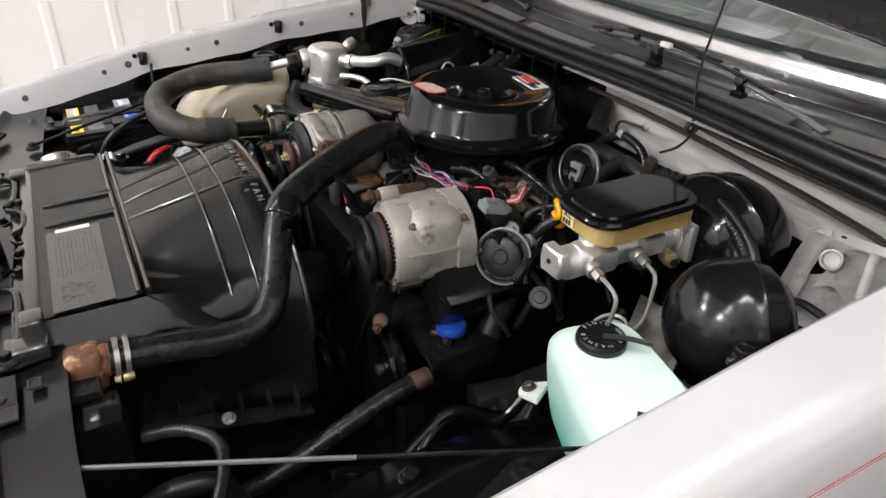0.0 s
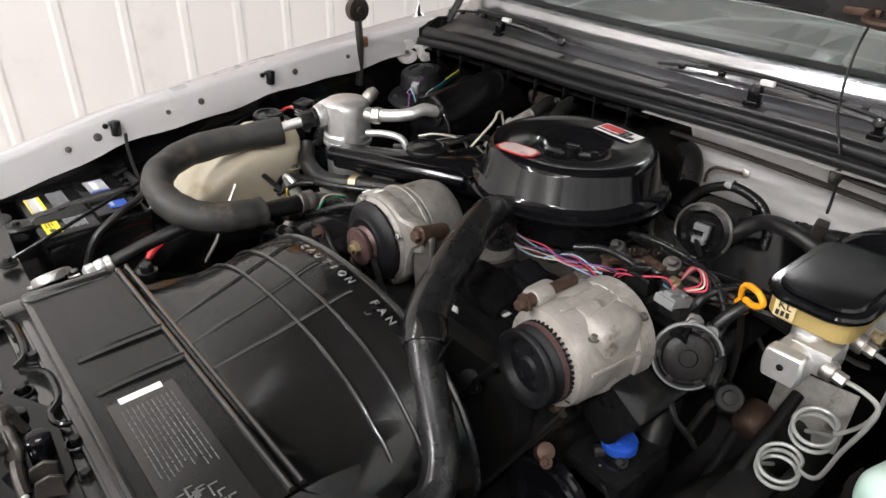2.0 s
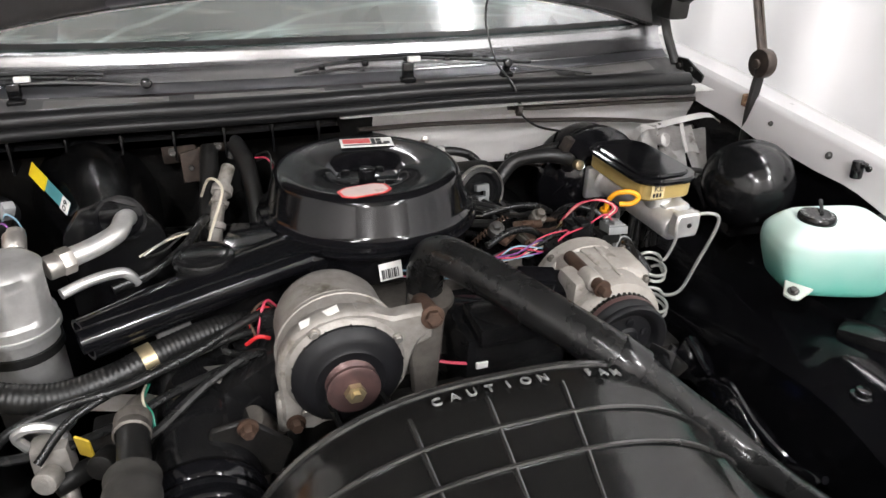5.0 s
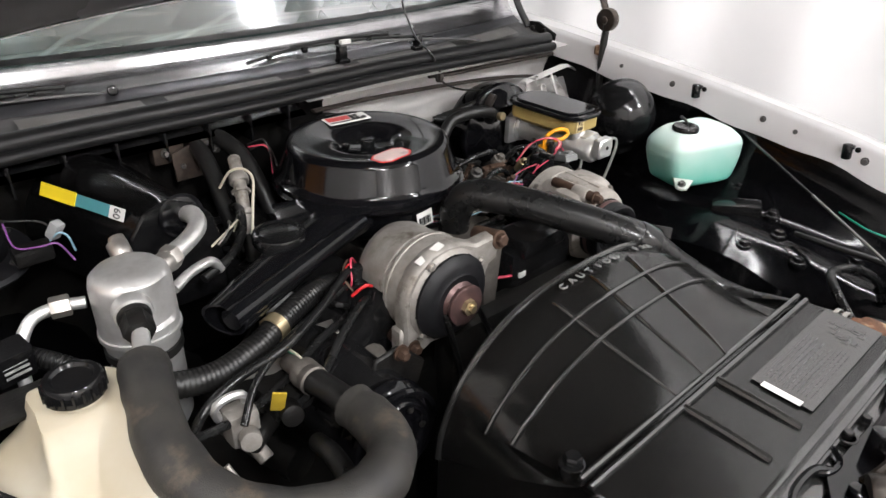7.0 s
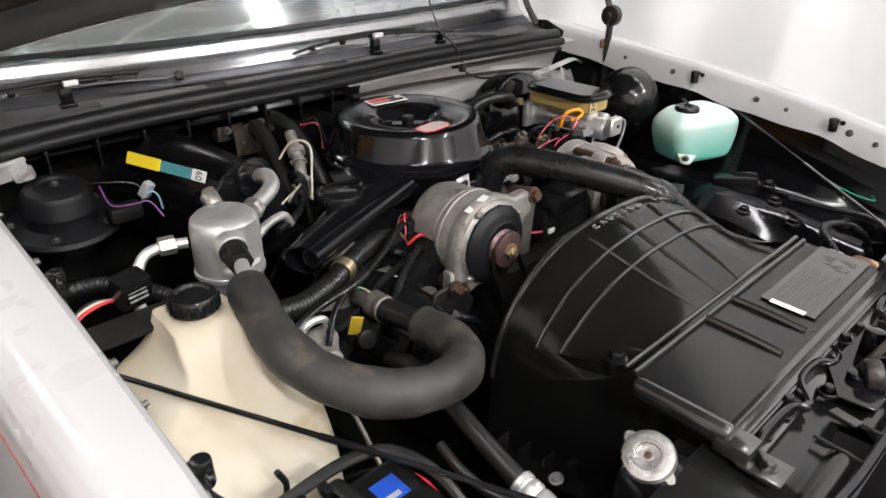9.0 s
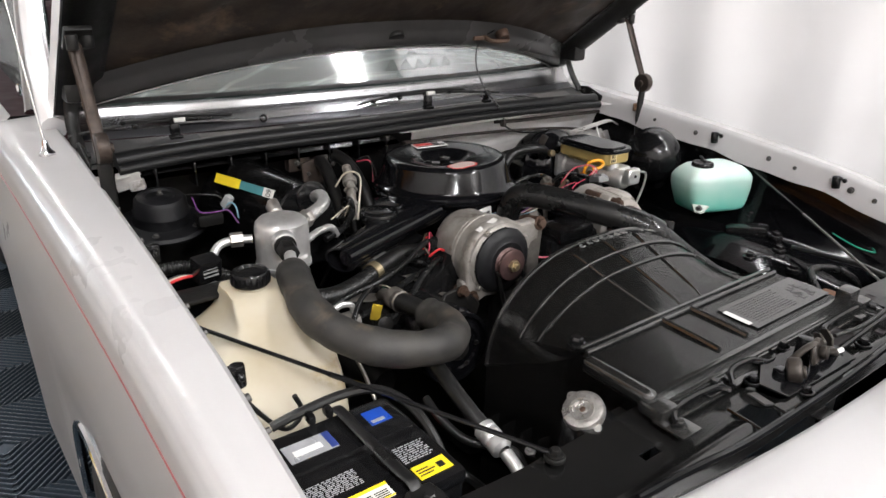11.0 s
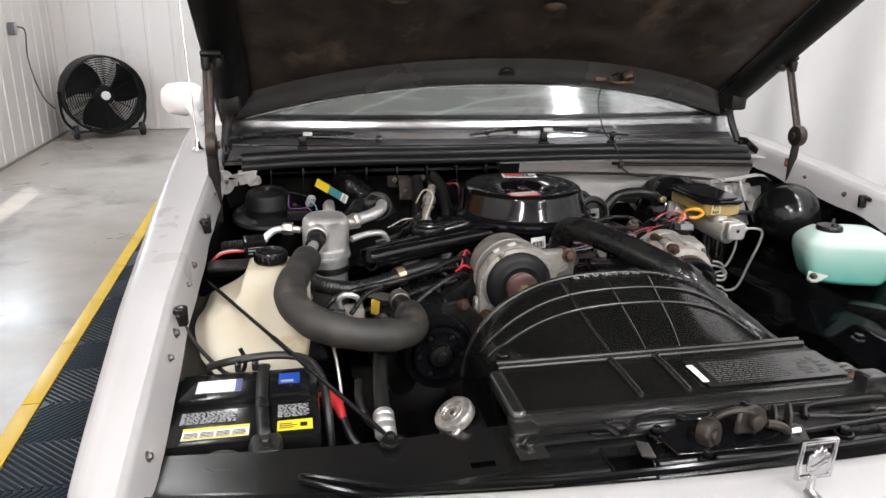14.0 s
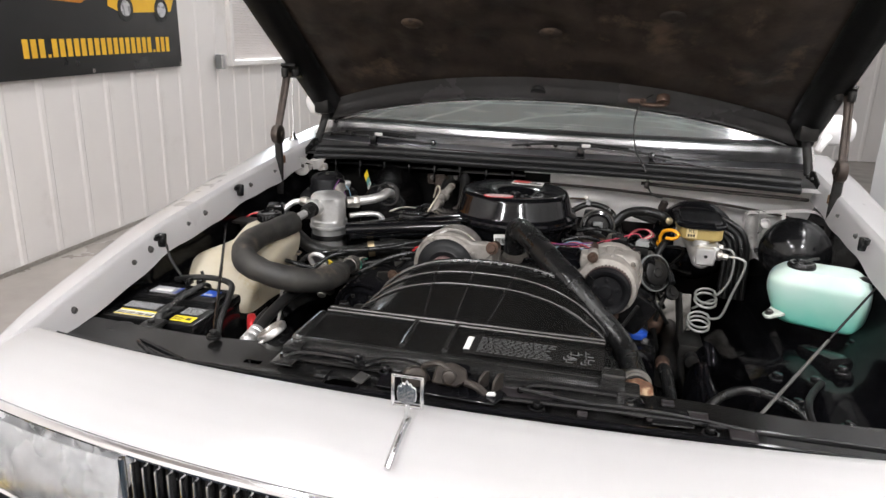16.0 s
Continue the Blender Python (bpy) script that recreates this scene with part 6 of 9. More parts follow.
for u0 in (0.0, 1.0):
    part("skirt", sheet(lambda u, v, u0=u0: dome(u0, 0.12 + 0.88 * u) + Vector(((-0.004 if u0 == 0 else 0.004) * v, 0, -0.26 * v - 0.001)), 14, 8, 0.003), SHROUD, sh)
part("rear_rim", tube([dome(u, 1.0) for u in [i / 40 for i in range(41)]], 0.0045, 8, 2), SHROUD, sh)
for s, x0 in ((-1, -0.285), (1, 0.246)):
    part("side_wall", sheet(lambda u, v, s=s, x0=x0: Vector((x0 + s * 0.004 * v + (0.0 if u < 0.4 else (-s * 0.05 * (u - 0.4))), 0.05 + 0.33 * u, 0.862 - 0.32 * v - (0.12 * max(0, u - 0.45) * (1 - v)))) + Vector((-0.034 * max(0.0, 1 - v * 8) if s > 0 else 0.0, 0, 0)), 14, 24, 0.004), SHROUD, sh)
    part("flange", put(box((0, 0, 0), (0.03, 0.24, 0.008), 0.003), pose(x0 + s * 0.014, 0.255, 0.655, -14, 0, 0)), SHROUD, sh)
    for k in range(6):
        part("flange_rib", box((x0 + s * 0.014, 0.15 + 0.04 * k, 0.700 - 0.25 * 0.04 * k), (0.028, 0.003, 0.034), 0.0005), SHROUD, sh)
    part("flange_screw", bolt((x0 + s * 0.02, 0.249, 0.663), (s * 0.3, 0, 1), 0.007, 0.006), BRIGHT_ALLOY, sh, "bright screw")
    part("corner_foot", join(box((x0 + s * 0.004, 0.048, 0.853), (0.034, 0.040, 0.020), 0.006), box((x0 + s * 0.006, 0.016, 0.8465), (0.038, 0.046, 0.004), 0.0015), bolt((x0 + s * 0.006, 0.012, 0.848), (0, 0, 1), 0.006, 0.007)), SHROUD, sh)
part("side_bolt", join(bolt((-0.268, 0.210, 0.862), (0, 0, 1), 0.010, 0.012), disc((-0.268, 0.210, 0.850), (0, 0, 1), 0.014, 0.016)), BLACK_SATIN, sh)
# raised lettering round the rim
TXT = "CAUTION  FAN"
for i, ch in enumerate(TXT):
    if ch == " ":
        continue
    u = 0.405 + 0.275 * i / (len(TXT) - 1)
    p, q = dome(u, 0.90), dome(u + 0.01, 0.90)
    b = dome(u, 0.97)
    xa = (q - p).normalized()
    ya = (b - p).normalized()
    za = xa.cross(ya).normalized()
    ya = za.cross(xa)
    m = Matrix((xa, ya, za)).transposed().to_4x4()
    m.translation = p + za * 0.0034
    words("letter", ch, 0.0150, m, LETTER_WHITE, sh, 0.0010)
# printed decal
md = Matrix.Translation((0.101, 0.113, 0.8700)) @ pose(0, 0, 0, 1.5, 0, 0) @ Matrix.Diagonal((0.90, 1, 1, 1))
dc = part("decal", put(box((0, 0, 0), (0.246, 0.072, 0.0008), 0), md), SHROUD, sh, "black service decal with fine white print")
part("barcode", bars([(-0.127, -0.023, 0.011, 0.046)], md @ Matrix.Translation((0, 0, 0.0006))), PAPER, dc, "white barcode strip")
rows_ = []
random.seed(3)
for k in range(11):
    x = -0.102
    y = 0.026 - 0.0052 * k
    end = 0.035 - random.uniform(0, 0.02)
    while x < end:
        w = random.uniform(0.004, 0.014)
        rows_.append((x, y, w, 0.0011))
        x += w + 0.003
for k in range(14):
    a, b = random.uniform(0.045, 0.10), random.uniform(-0.03, 0.022)
    rows_.append((a, b, random.uniform(0.006, 0.018), 0.0018))
    rows_.append((a, b, 0.0018, random.uniform(0.006, 0.014)))
part("print", bars(rows_, md @ Matrix.Translation((0, 0, 0.0006)), 0.0005), DECAL_PRINT, dc)

# radiator and its cap
rad = thing("radiator", (0, 0.1, 0.4), "black radiator under the fan shroud", "radiator")
part("core", box((-0.01, 0.085, 0.60), (0.66, 0.05, 0.44), 0.004), SOOT, rad)
part("tank", join(box((-0.355, 0.095, 0.70), (0.07, 0.07, 0.28), 0.02)), BLACK_SATIN, rad, "black radiator side tank")
part("tank", join(box((0.335, 0.095, 0.68), (0.07, 0.07, 0.26), 0.02)), BLACK_SATIN, rad, "black radiator side tank")
part("outlet", lathe([(0.012, 0), (0.019, 0.0), (0.019, 0.03), (0.012, 0.03)], along((0.268, 0.112, 0.823), (0.0, 1, -0.05)), 20), RUST, rad, "rust-brown hose neck")
part("outlet_base", join(box((0.268, 0.098, 0.818), (0.046, 0.044, 0.054), 0.013, 3), disc((0.268, 0.112, 0.822), (0, 1, 0), 0.021, 0.012)), RUST, rad, "rust-brown cast elbow")
part("filler_neck", join(lathe([(0.020, -0.06), (0.022, -0.02), (0.030, -0.006), (0.030, 0.0)], along((-0.357, 0.112, 0.838), (-0.45, -0.08, 1)), 20), tube([(-0.35, 0.10, 0.83), (-0.325, 0.115, 0.825)], 0.006, 8, 0)), BLACK_SATIN, rad)
mrc = along((-0.364, 0.105, 0.845), (-0.62, -0.10, 1)) @ Matrix.Scale(0.97, 4)


def loaf_tab(r):
    return plate([(r - 0.008, -0.009), (r + 0.001, -0.0075), (r + 0.006, -0.003), (r + 0.006, 0.003), (r + 0.001, 0.0075), (r - 0.008, 0.009)], 0.006, Matrix.Translation((0, 0, -0.004)), 0.0015)


rc = part("radiator_cap", lathe([(0.027, -0.006), (0.029, -0.004), (0.029, 0.004), (0.027, 0.008), (0.022, 0.0095), (0.014, 0.0085), (0.013, 0.006), (0.012, 0.0055), (0.006, 0.0055), (0.005, 0.007), (0, 0.007)], mrc, 36), CAP_METAL, rad, "round bright metal radiator cap")
for s in (-1, 1):
    part("ear", put(loaf_tab(0.0305), mrc @ pose(0, 0, 0, 0, 0, -25 + (180 if s < 0 else 0))), CAP_METAL, rc)
part("centre", put(disc((0, 0, 0), (0, 0, 1), 0.0045, 0.0078), mrc), BROWN_STEEL, rc, "dull centre rivet")
part("stamped_ring", lathe([(0.016, 0.0088), (0.0165, 0.0098), (0.017, 0.0090)], mrc, 36), STEEL, rc)

# battery
BX0, BX1, BY0, BY1, BZ = -0.742, -0.540, 0.128, 0.303, 0.818
bat = thing("battery", (-0.63, 0.25, 0.62), "black car battery with yellow and white warning labels", "battery")
part("case", box(((BX0 + BX1) / 2, (BY0 + BY1) / 2, 0.715), (BX1 - BX0, BY1 - BY0, 0.19), 0.008), BLACK_SATIN, bat)
part("cover", join(box(((BX0 + BX1) / 2, (BY0 + BY1) / 2, 0.814), (BX1 - BX0 + 0.004, BY1 - BY0 + 0.004, 0.022), 0.006), box(((BX0 + BX1) / 2, BY1 - 0.045, 0.829), (BX1 - BX0 - 0.02, 0.075, 0.012), 0.004)), BLACK_SATIN, bat)
TZ = 0.8262


def sticker(name, x, y, w, d, z, mat, label, prints=(), ink=None):
    o = part(name, box((x, y, z), (w, d, 0.001), 0), mat, bat, label)
    if prints:
        part("print", bars([(x - w / 2 + a * w, y - d / 2 + b * d, c * w, e * d) for a, b, c, e in prints], Matrix.Translation((0, 0, z + 0.0004)), 0.0006), ink, o)
    return o


def print_rows(x0, x1, y0, y1, n, seed):
    random.seed(seed)
    out = []
    for k in range(n):
        y, x = y0 + (y1 - y0) * k / n, x0
        while x < x1 - 0.002:
            w = min(random.uniform(0.0025, 0.011), x1 - x)
            out.append((x, y, w, 0.38 * (y1 - y0) / n))
            x += w + 0.0022
    return bars(out, Matrix.Translation((0, 0, TZ - 0.0003)), 0.0006)


o = sticker("yellow_label", -0.572, 0.150, 0.046, 0.024, TZ, YELLOW, "yellow warning label", [(0.06, 0.2, 0.4, 0.07), (0.06, 0.4, 0.5, 0.07), (0.06, 0.6, 0.35, 0.07), (0.65, 0.25, 0.2, 0.4)], INK)
sticker("warning_strip", -0.673, 0.1485, 0.084, 0.025, TZ, PAPER, "white and yellow warning strip", [(0.03 + 0.24 * k, 0.12 + 0.13 * j, 0.2, 0.05) for k in range(4) for j in range(4)], INK)
part("strip_head", bars([(-0.715, 0.1565, 0.084, 0.0045)], Matrix.Translation((0, 0, TZ + 0.0006))), YELLOW, bat)
part("strip_edge", bars([(-0.715, 0.136, 0.084, 0.002)], Matrix.Translation((0, 0, TZ + 0.0006))), YELLOW, bat)
part("white_print", print_rows(-0.722, -0.650, 0.174, 0.203, 10, 8), WHITE_PRINT, bat, "fine white warning print")
part("white_print", print_rows(-0.595, -0.553, 0.172, 0.205, 9, 12), WHITE_PRINT, bat, "fine white warning print")
o = part("maker_label", box((-0.678, 0.254, 0.8358), (0.062, 0.034, 0.001), 0), SILVER_INK, bat, "silver and blue maker label")
part("print", bars([(-0.656, 0.238, 0.009, 0.032)], Matrix.Translation((0, 0, 0.8362))), NAVY, o)
part("print", bars([(-0.700, 0.246, 0.036, 0.010)], Matrix.Translation((0, 0, 0.8362))), PAPER, o)
o = part("date_label", box((-0.580, 0.262, 0.8358), (0.030, 0.030, 0.001), 0), BLUE, bat, "blue battery label")
part("print", bars([(-0.592, 0.250, 0.018, 0.006)], Matrix.Translation((0, 0, 0.8362))), SILVER_INK, o)
for x in (-0.655, -0.63):
    part("vent", box((x, 0.300, 0.842), (0.010, 0.018, 0.014), 0.004), BLACK_SATIN, bat)
hd = thing("battery_hold_down", (-0.615, 0.2, 0.82), "black strap clamping the battery down", "strap")
part("strap", tube([(-0.617, 0.310, 0.83), (-0.617, 0.295, 0.842), (-0.617, 0.22, 0.842), (-0.614, 0.16, 0.838), (-0.611, 0.130, 0.835), (-0.61, 0.115, 0.81)], 0.0085, 12, 5, flat=0.28), RUBBER, hd)
part("foot", join(plate([(-0.018, -0.022), (0.018, -0.022), (0.022, 0.0), (0.018, 0.024), (-0.018, 0.024), (-0.022, 0.0)], 0.010, pose(-0.608, 0.106, 0.822), 0.004), bolt((-0.608, 0.104, 0.831), (0, 0, 1), 0.007, 0.007)), RUBBER, hd)
cb = thing("battery_cable", (-0.5, 0.24, 0.8), "red positive battery cable with its boot", "cable")
part("boot", tube([(-0.534, 0.328, 0.766), (-0.520, 0.311, 0.773), (-0.508, 0.288, 0.765), (-0.502, 0.271, 0.752)], lambda q: 0.0065 + 0.0035 * math.sin(math.pi * q), 10, 6, flat=0.7), RED, cb, "red rubber boot")
part("cable", tube([(-0.502, 0.271, 0.752), (-0.490, 0.24, 0.735), (-0.46, 0.21, 0.71), (-0.42, 0.2, 0.66)], 0.0065, 8), RUBBER, cb)
part("cable", tube([(-0.70, 0.318, 0.835), (-0.66, 0.312, 0.846), (-0.60, 0.308, 0.852), (-0.555, 0.295, 0.848), (-0.533, 0.25, 0.838), (-0.526, 0.20, 0.805), (-0.524, 0.17, 0.74)], 0.0065, 8), RUBBER, cb, "black cable looped over the battery")

# coolant reservoir
jug = thing("coolant_reservoir", (-0.63, 0.48, 0.55), "yellowed translucent plastic coolant reservoir with a black cap", "reservoir")


def jug_at(u, v):
    """u round, v from bottom to top: a soft-cornered tank that leans in towards its neck."""
    a = 2 * math.pi * u
    e = 0.26
    cx, cy = math.copysign(abs(math.cos(a)) ** e, math.cos(a)), math.copysign(abs(math.sin(a)) ** e, math.sin(a))
    z = 0.58 + 0.325 * v
    hl, hr, hy, ox, oy = 0.122, 0.092, 0.138, -0.645, 0.485
    if v > 0.55:
        q = (v - 0.55) / 0.45
        s = min(1.0, max(0.0, (q - 0.42) / 0.42))
        s = s * s * (3 - 2 * s)
        hl = 0.122 + (0.040 - 0.122) * (s if cy > 0 else s ** 1.6)
        hr = 0.092 + (0.036 - 0.092) * q ** 7
        hy = 0.135 + (0.040 - 0.135) * q ** 1.6
        oy, ox = 0.485 + 0.100 * q ** 1.5, -0.645 + 0.030 * q ** 2
    if v < 0.06:
        k = 0.9 + 0.1 * (v / 0.06)
        hl, hr, hy = hl * k, hr * k, hy * k
    dent = -0.010 * math.exp(-((z - 0.74) / 0.03) ** 2) if cy < -0.5 else 0.0
    lump = 0.006 * noise.noise(Vector((cx * 1.3, cy * 1.3, z * 14)))
    return Vector((ox + (hr if cx > 0 else hl) * cx + lump, oy + (hy + dent) * cy, z + 0.5 * lump * (1 if 0.1 < v < 0.95 else 0)))


jb = sheet(jug_at, 72, 44, 0.0)
bmesh.ops.remove_doubles(jb, verts=jb.verts[:], dist=1e-5)
bmesh.ops.holes_fill(jb, edges=[e for e in jb.edges if e.is_boundary], sides=0)
part("tank", jb, CREAM, jug)
part("ear", sheet(lambda u, v: Vector((-0.600 + 0.062 * u, 0.590 + (0.052 - 0.040 * u ** 0.8) * (2 * v - 1) + 0.006 * u, 0.858 - 0.030 * u - 0.016 * (2 * v - 1) ** 2 * (1 - u))), 12, 10, 0.008), CREAM, jug, "moulded mounting ear")
part("ear_hole", join(disc((-0.549, 0.597, 0.828), (0.2, -0.2, 1), 0.0085, 0.006), disc((-0.549, 0.596, 0.8335), (0.2, -0.2, 1), 0.0045, 0.003)), ALLOY_DARK, jug, "screw in the ear")
part("neck", disc((-0.612, 0.585, 0.893), (0, 0, 1), 0.026, 0.02), CREAM, jug)
cap = part("cap", lathe([(0.033, 0.0), (0.036, 0.003), (0.036, 0.024), (0.033, 0.028), (0.026, 0.029), (0.023, 0.025), (0, 0.025)], along((-0.612, 0.585, 0.908), (0, 0, 1)) @ Matrix.Scale(0.82, 4), 28), BLACK_SATIN, jug, "black screw cap")
for k in range(20):
    part("grip_rib", put(box((0.0365, 0, 0.014), (0.003, 0.003, 0.018), 0.0), along((-0.612, 0.585, 0.908), (0, 0, 1)) @ Matrix.Scale(0.82, 4) @ pose(0, 0, 0, 0, 0, 18 * k)), BLACK_SATIN, cap)
part("overflow_hose", tube([(-0.735, 0.34, 0.905), (-0.72, 0.335, 0.87), (-0.68, 0.335, 0.815), (-0.655, 0.34, 0.812), (-0.648, 0.342, 0.83), (-0.655, 0.345, 0.85)], 0.0035, 7), RUBBER, jug, "thin black overflow hose")
jbk = thing("reservoir_bracket", (-0.68, 0.66, 0.86), "black bracket beside the reservoir neck", "bracket")
part("plate", join(box((-0.68, 0.63, 0.89), (0.10, 0.05, 0.008), 0.003), box((-0.67, 0.655, 0.875), (0.13, 0.012, 0.03), 0.003)), SOOT, jbk)

# accumulator
acm = thing("accumulator", (-0.505, 0.705, 0.76), "bright aluminium air-conditioning accumulator can", "accumulator")
mac = Matrix.Translation((-0.505, 0.703, 0))
hd_ = lathe([(0.0455, 0.878), (0.0475, 0.882)] + [(0.0475, 0.886 + 0.004 * k) for k in range(15)] + [(0.0465, 0.950), (0.045, 0.956), (0.038, 0.963), (0.022, 0.966), (0, 0.967)], mac, 64)
for v in hd_.verts:                 # milled flats where the pipes screw in
    q = v.co - Vector((-0.505, 0.703, 0))
    for nx, ny in ((-0.26, -0.966), (0.42, -0.907), (0.96, 0.28)):
        over = q.x * nx + q.y * ny - 0.0425
        if over > 0 and 0.896 < v.co.z < 0.950:
            v.co.x -= nx * over
            v.co.y -= ny * over
part("head", hd_, BRIGHT_ALLOY, acm)
part("can", lathe([(0, 0.72), (0.036, 0.725), (0.043, 0.74), (0.044, 0.868), (0.0455, 0.878)], mac, 36), BRIGHT_ALLOY, acm)
part("band", lathe([(0.0445, 0.845), (0.0468, 0.846), (0.0468, 0.858), (0.0445, 0.859)], mac, 36), RUBBER, acm, "black clamp band")
part("seam", lathe([(0.046, 0.874), (0.0495, 0.876), (0.0495, 0.882), (0.046, 0.884)], mac, 36), BRIGHT_ALLOY, acm)
p0, p1 = Vector((-0.522, 0.660, 0.935)), Vector((-0.535, 0.595, 0.925))
part("outlet_fitting", join(disc(p0 + (p1 - p0) * 0.15, p1 - p0, 0.019, 0.012), disc(p0 + (p1 - p0) * 0.32, p1 - p0, 0.018, 0.026, 0.002, 6)), SOOT, acm, "dark hexagon fitting")
part("outlet_ring", disc(p0 - (p1 - p0) * 0.05, p1 - p0, 0.0225, 0.018, 0.003), BRIGHT_ALLOY, acm)
part("outlet_pipe", tube([(-0.531, 0.615, 0.928), (-0.541, 0.585, 0.921), (-0.547, 0.555, 0.914)], 0.010, 10), BRIGHT_ALLOY, acm)
part("inlet_fitting", join(disc((-0.463, 0.722, 0.938), (0.85, 0.5, 0.05), 0.015, 0.018), disc((-0.449, 0.731, 0.939), (0.85, 0.5, 0.05), 0.017, 0.016, 0.002, 6)), STEEL, acm, "plated fitting")
part("inlet_pipe", tube([(-0.445, 0.735, 0.94), (-0.41, 0.755, 0.944), (-0.385, 0.775, 0.95), (-0.378, 0.80, 0.955), (-0.376, 0.83, 0.945)], 0.0125, 12), BRIGHT_ALLOY, acm, "bright aluminium pipe")
part("side_line", tube([(-0.452, 0.715, 0.905), (-0.42, 0.735, 0.908), (-0.385, 0.75, 0.905), (-0.37, 0.755, 0.885)], 0.007, 10), BRIGHT_ALLOY, acm)
part("valve_port", join(disc((-0.495, 0.745, 0.955), (0, 0.8, 0.6), 0.013, 0.022), disc((-0.493, 0.758, 0.966), (0, 0.8, 0.6), 0.010, 0.012)), STEEL, acm, "service port")
part("return_line", tube([(-0.555, 0.715, 0.93), (-0.585, 0.725, 0.93), (-0.615, 0.722, 0.925), (-0.637, 0.70, 0.90), (-0.642, 0.685, 0.86)], 0.0075, 10), BRIGHT_ALLOY, acm, "bright thin refrigerant line")
part("line_nut", disc((-0.570, 0.720, 0.931), (-1, 0.25, 0), 0.013, 0.022, 0.002, 6), STEEL, acm, "plated line nut")

# insulated suction hose
fh = thing("insulated_hose", (-0.5, 0.42, 0.85), "thick black foam-covered air-conditioning hose", "hose")
part("foam", tube([(-0.545, 0.578, 0.914), (-0.558, 0.53, 0.910), (-0.575, 0.455, 0.906), (-0.570, 0.385, 0.900), (-0.535, 0.330, 0.890), (-0.480, 0.310, 0.878), (-0.425, 0.320, 0.866), (-0.385, 0.355, 0.856), (-0.372, 0.405, 0.850), (-0.372, 0.440, 0.847)], lambda q: 0.0265 + 0.0008 * math.sin(31 * q) + 0.0006 * math.sin(77 * q), 18, 7), FOAM, fh)
part("inner_hose", tube([(-0.372, 0.43, 0.847), (-0.373, 0.475, 0.843), (-0.377, 0.525, 0.838)], 0.0165, 14, 5), RUBBER, fh, "bare black hose")
part("ferrule", lathe([(0.017, 0), (0.0195, 0.002), (0.0195, 0.010), (0.018, 0.014), (0.0195, 0.018), (0.0195, 0.028), (0.012, 0.03)], along((-0.377, 0.512, 0.839), (0, 1, -0.05)), 20), ALLOY_DARK, fh, "crimped metal ferrule")
part("manifold_pipe", tube([(-0.377, 0.535, 0.837), (-0.376, 0.565, 0.832), (-0.368, 0.59, 0.815), (-0.36, 0.60, 0.78)], 0.012, 12), ALLOY_DARK, fh)

# compressor
cmp_ = thing("ac_compressor", (-0.33, 0.52, 0.70), "black air-conditioning compressor with a round clutch", "compressor")
mcp = lambda y: along((-0.315, y, 0.765), (0, 1, 0))
part("body", lathe([(0, 0), (0.060, 0), (0.064, 0.01), (0.064, 0.17), (0.05, 0.18), (0, 0.18)], mcp(0.475), 30), BLACK_SATIN, cmp_)
cl = part("clutch", lathe([(0.014, -0.004), (0.022, -0.004), (0.025, 0.0), (0.027, 0.004), (0.040, 0.004), (0.043, 0.0), (0.049, -0.001), (0.052, 0.003), (0.054, 0.009), (0.058, 0.009), (0.060, 0.001), (0.066, 0.001), (0.068, 0.006), (0.061, 0.016), (0.068, 0.025), (0.068, 0.031), (0.014, 0.031), (0.014, -0.004)], mcp(0.430), 44), BLACK_GLOSS, cmp_, "gloss black ringed clutch plate")
part("hub", join(disc((-0.315, 0.424, 0.765), (0, 1, 0), 0.020, 0.012), disc((-0.315, 0.416, 0.765), (0, 1, 0), 0.010, 0.012)), SOOT, cl)
for k in range(6):
    a = k * math.pi / 3
    part("rivet", disc((-0.315 + 0.040 * math.cos(a), 0.428, 0.765 + 0.040 * math.sin(a)), (0, 1, 0), 0.0045, 0.005), SOOT, cl)
part("bracket", plate([(-0.02, -0.05), (0.07, -0.04), (0.085, 0.0), (0.04, 0.045), (0.0, 0.04)], 0.008, along((-0.30, 0.50, 0.80), (0, -1, 0), (0, 0, 1)), 0.003), SOOT, cmp_)
part("bracket_bolt", bolt((-0.262, 0.490, 0.838), (0, -1, 0), 0.008, 0.012), BROWN_STEEL, cmp_)
part("tag", put(box((0, 0, 0), (0.017, 0.003, 0.034), 0.001), pose(-0.424, 0.520, 0.830, 14, 10, -30)), TAG_AMBER, cmp_, "yellow paper tag")
part("manifold", join(box((-0.39, 0.56, 0.80), (0.07, 0.06, 0.03), 0.008), disc((-0.405, 0.535, 0.80), (-0.3, -1, 0.3), 0.014, 0.03), disc((-0.42, 0.55, 0.78), (-1, -0.6, 0), 0.012, 0.05)), SOOT, cmp_, "sooty hose manifold")

part("casting", join(box((-0.462, 0.548, 0.800), (0.040, 0.034, 0.050), 0.010), disc((-0.462, 0.530, 0.795), (-0.3, -1, 0.2), 0.013, 0.020), disc((-0.455, 0.540, 0.772), (0.2, -0.8, -0.6), 0.010, 0.030)), ALLOY, cmp_, "pale cast line fitting")
part("loop_pipe", tube([(-0.485, 0.555, 0.815), (-0.490, 0.548, 0.838), (-0.475, 0.545, 0.848), (-0.455, 0.548, 0.840), (-0.448, 0.555, 0.815)], 0.0055, 8), BRIGHT_ALLOY, cmp_, "bright bent pipe")
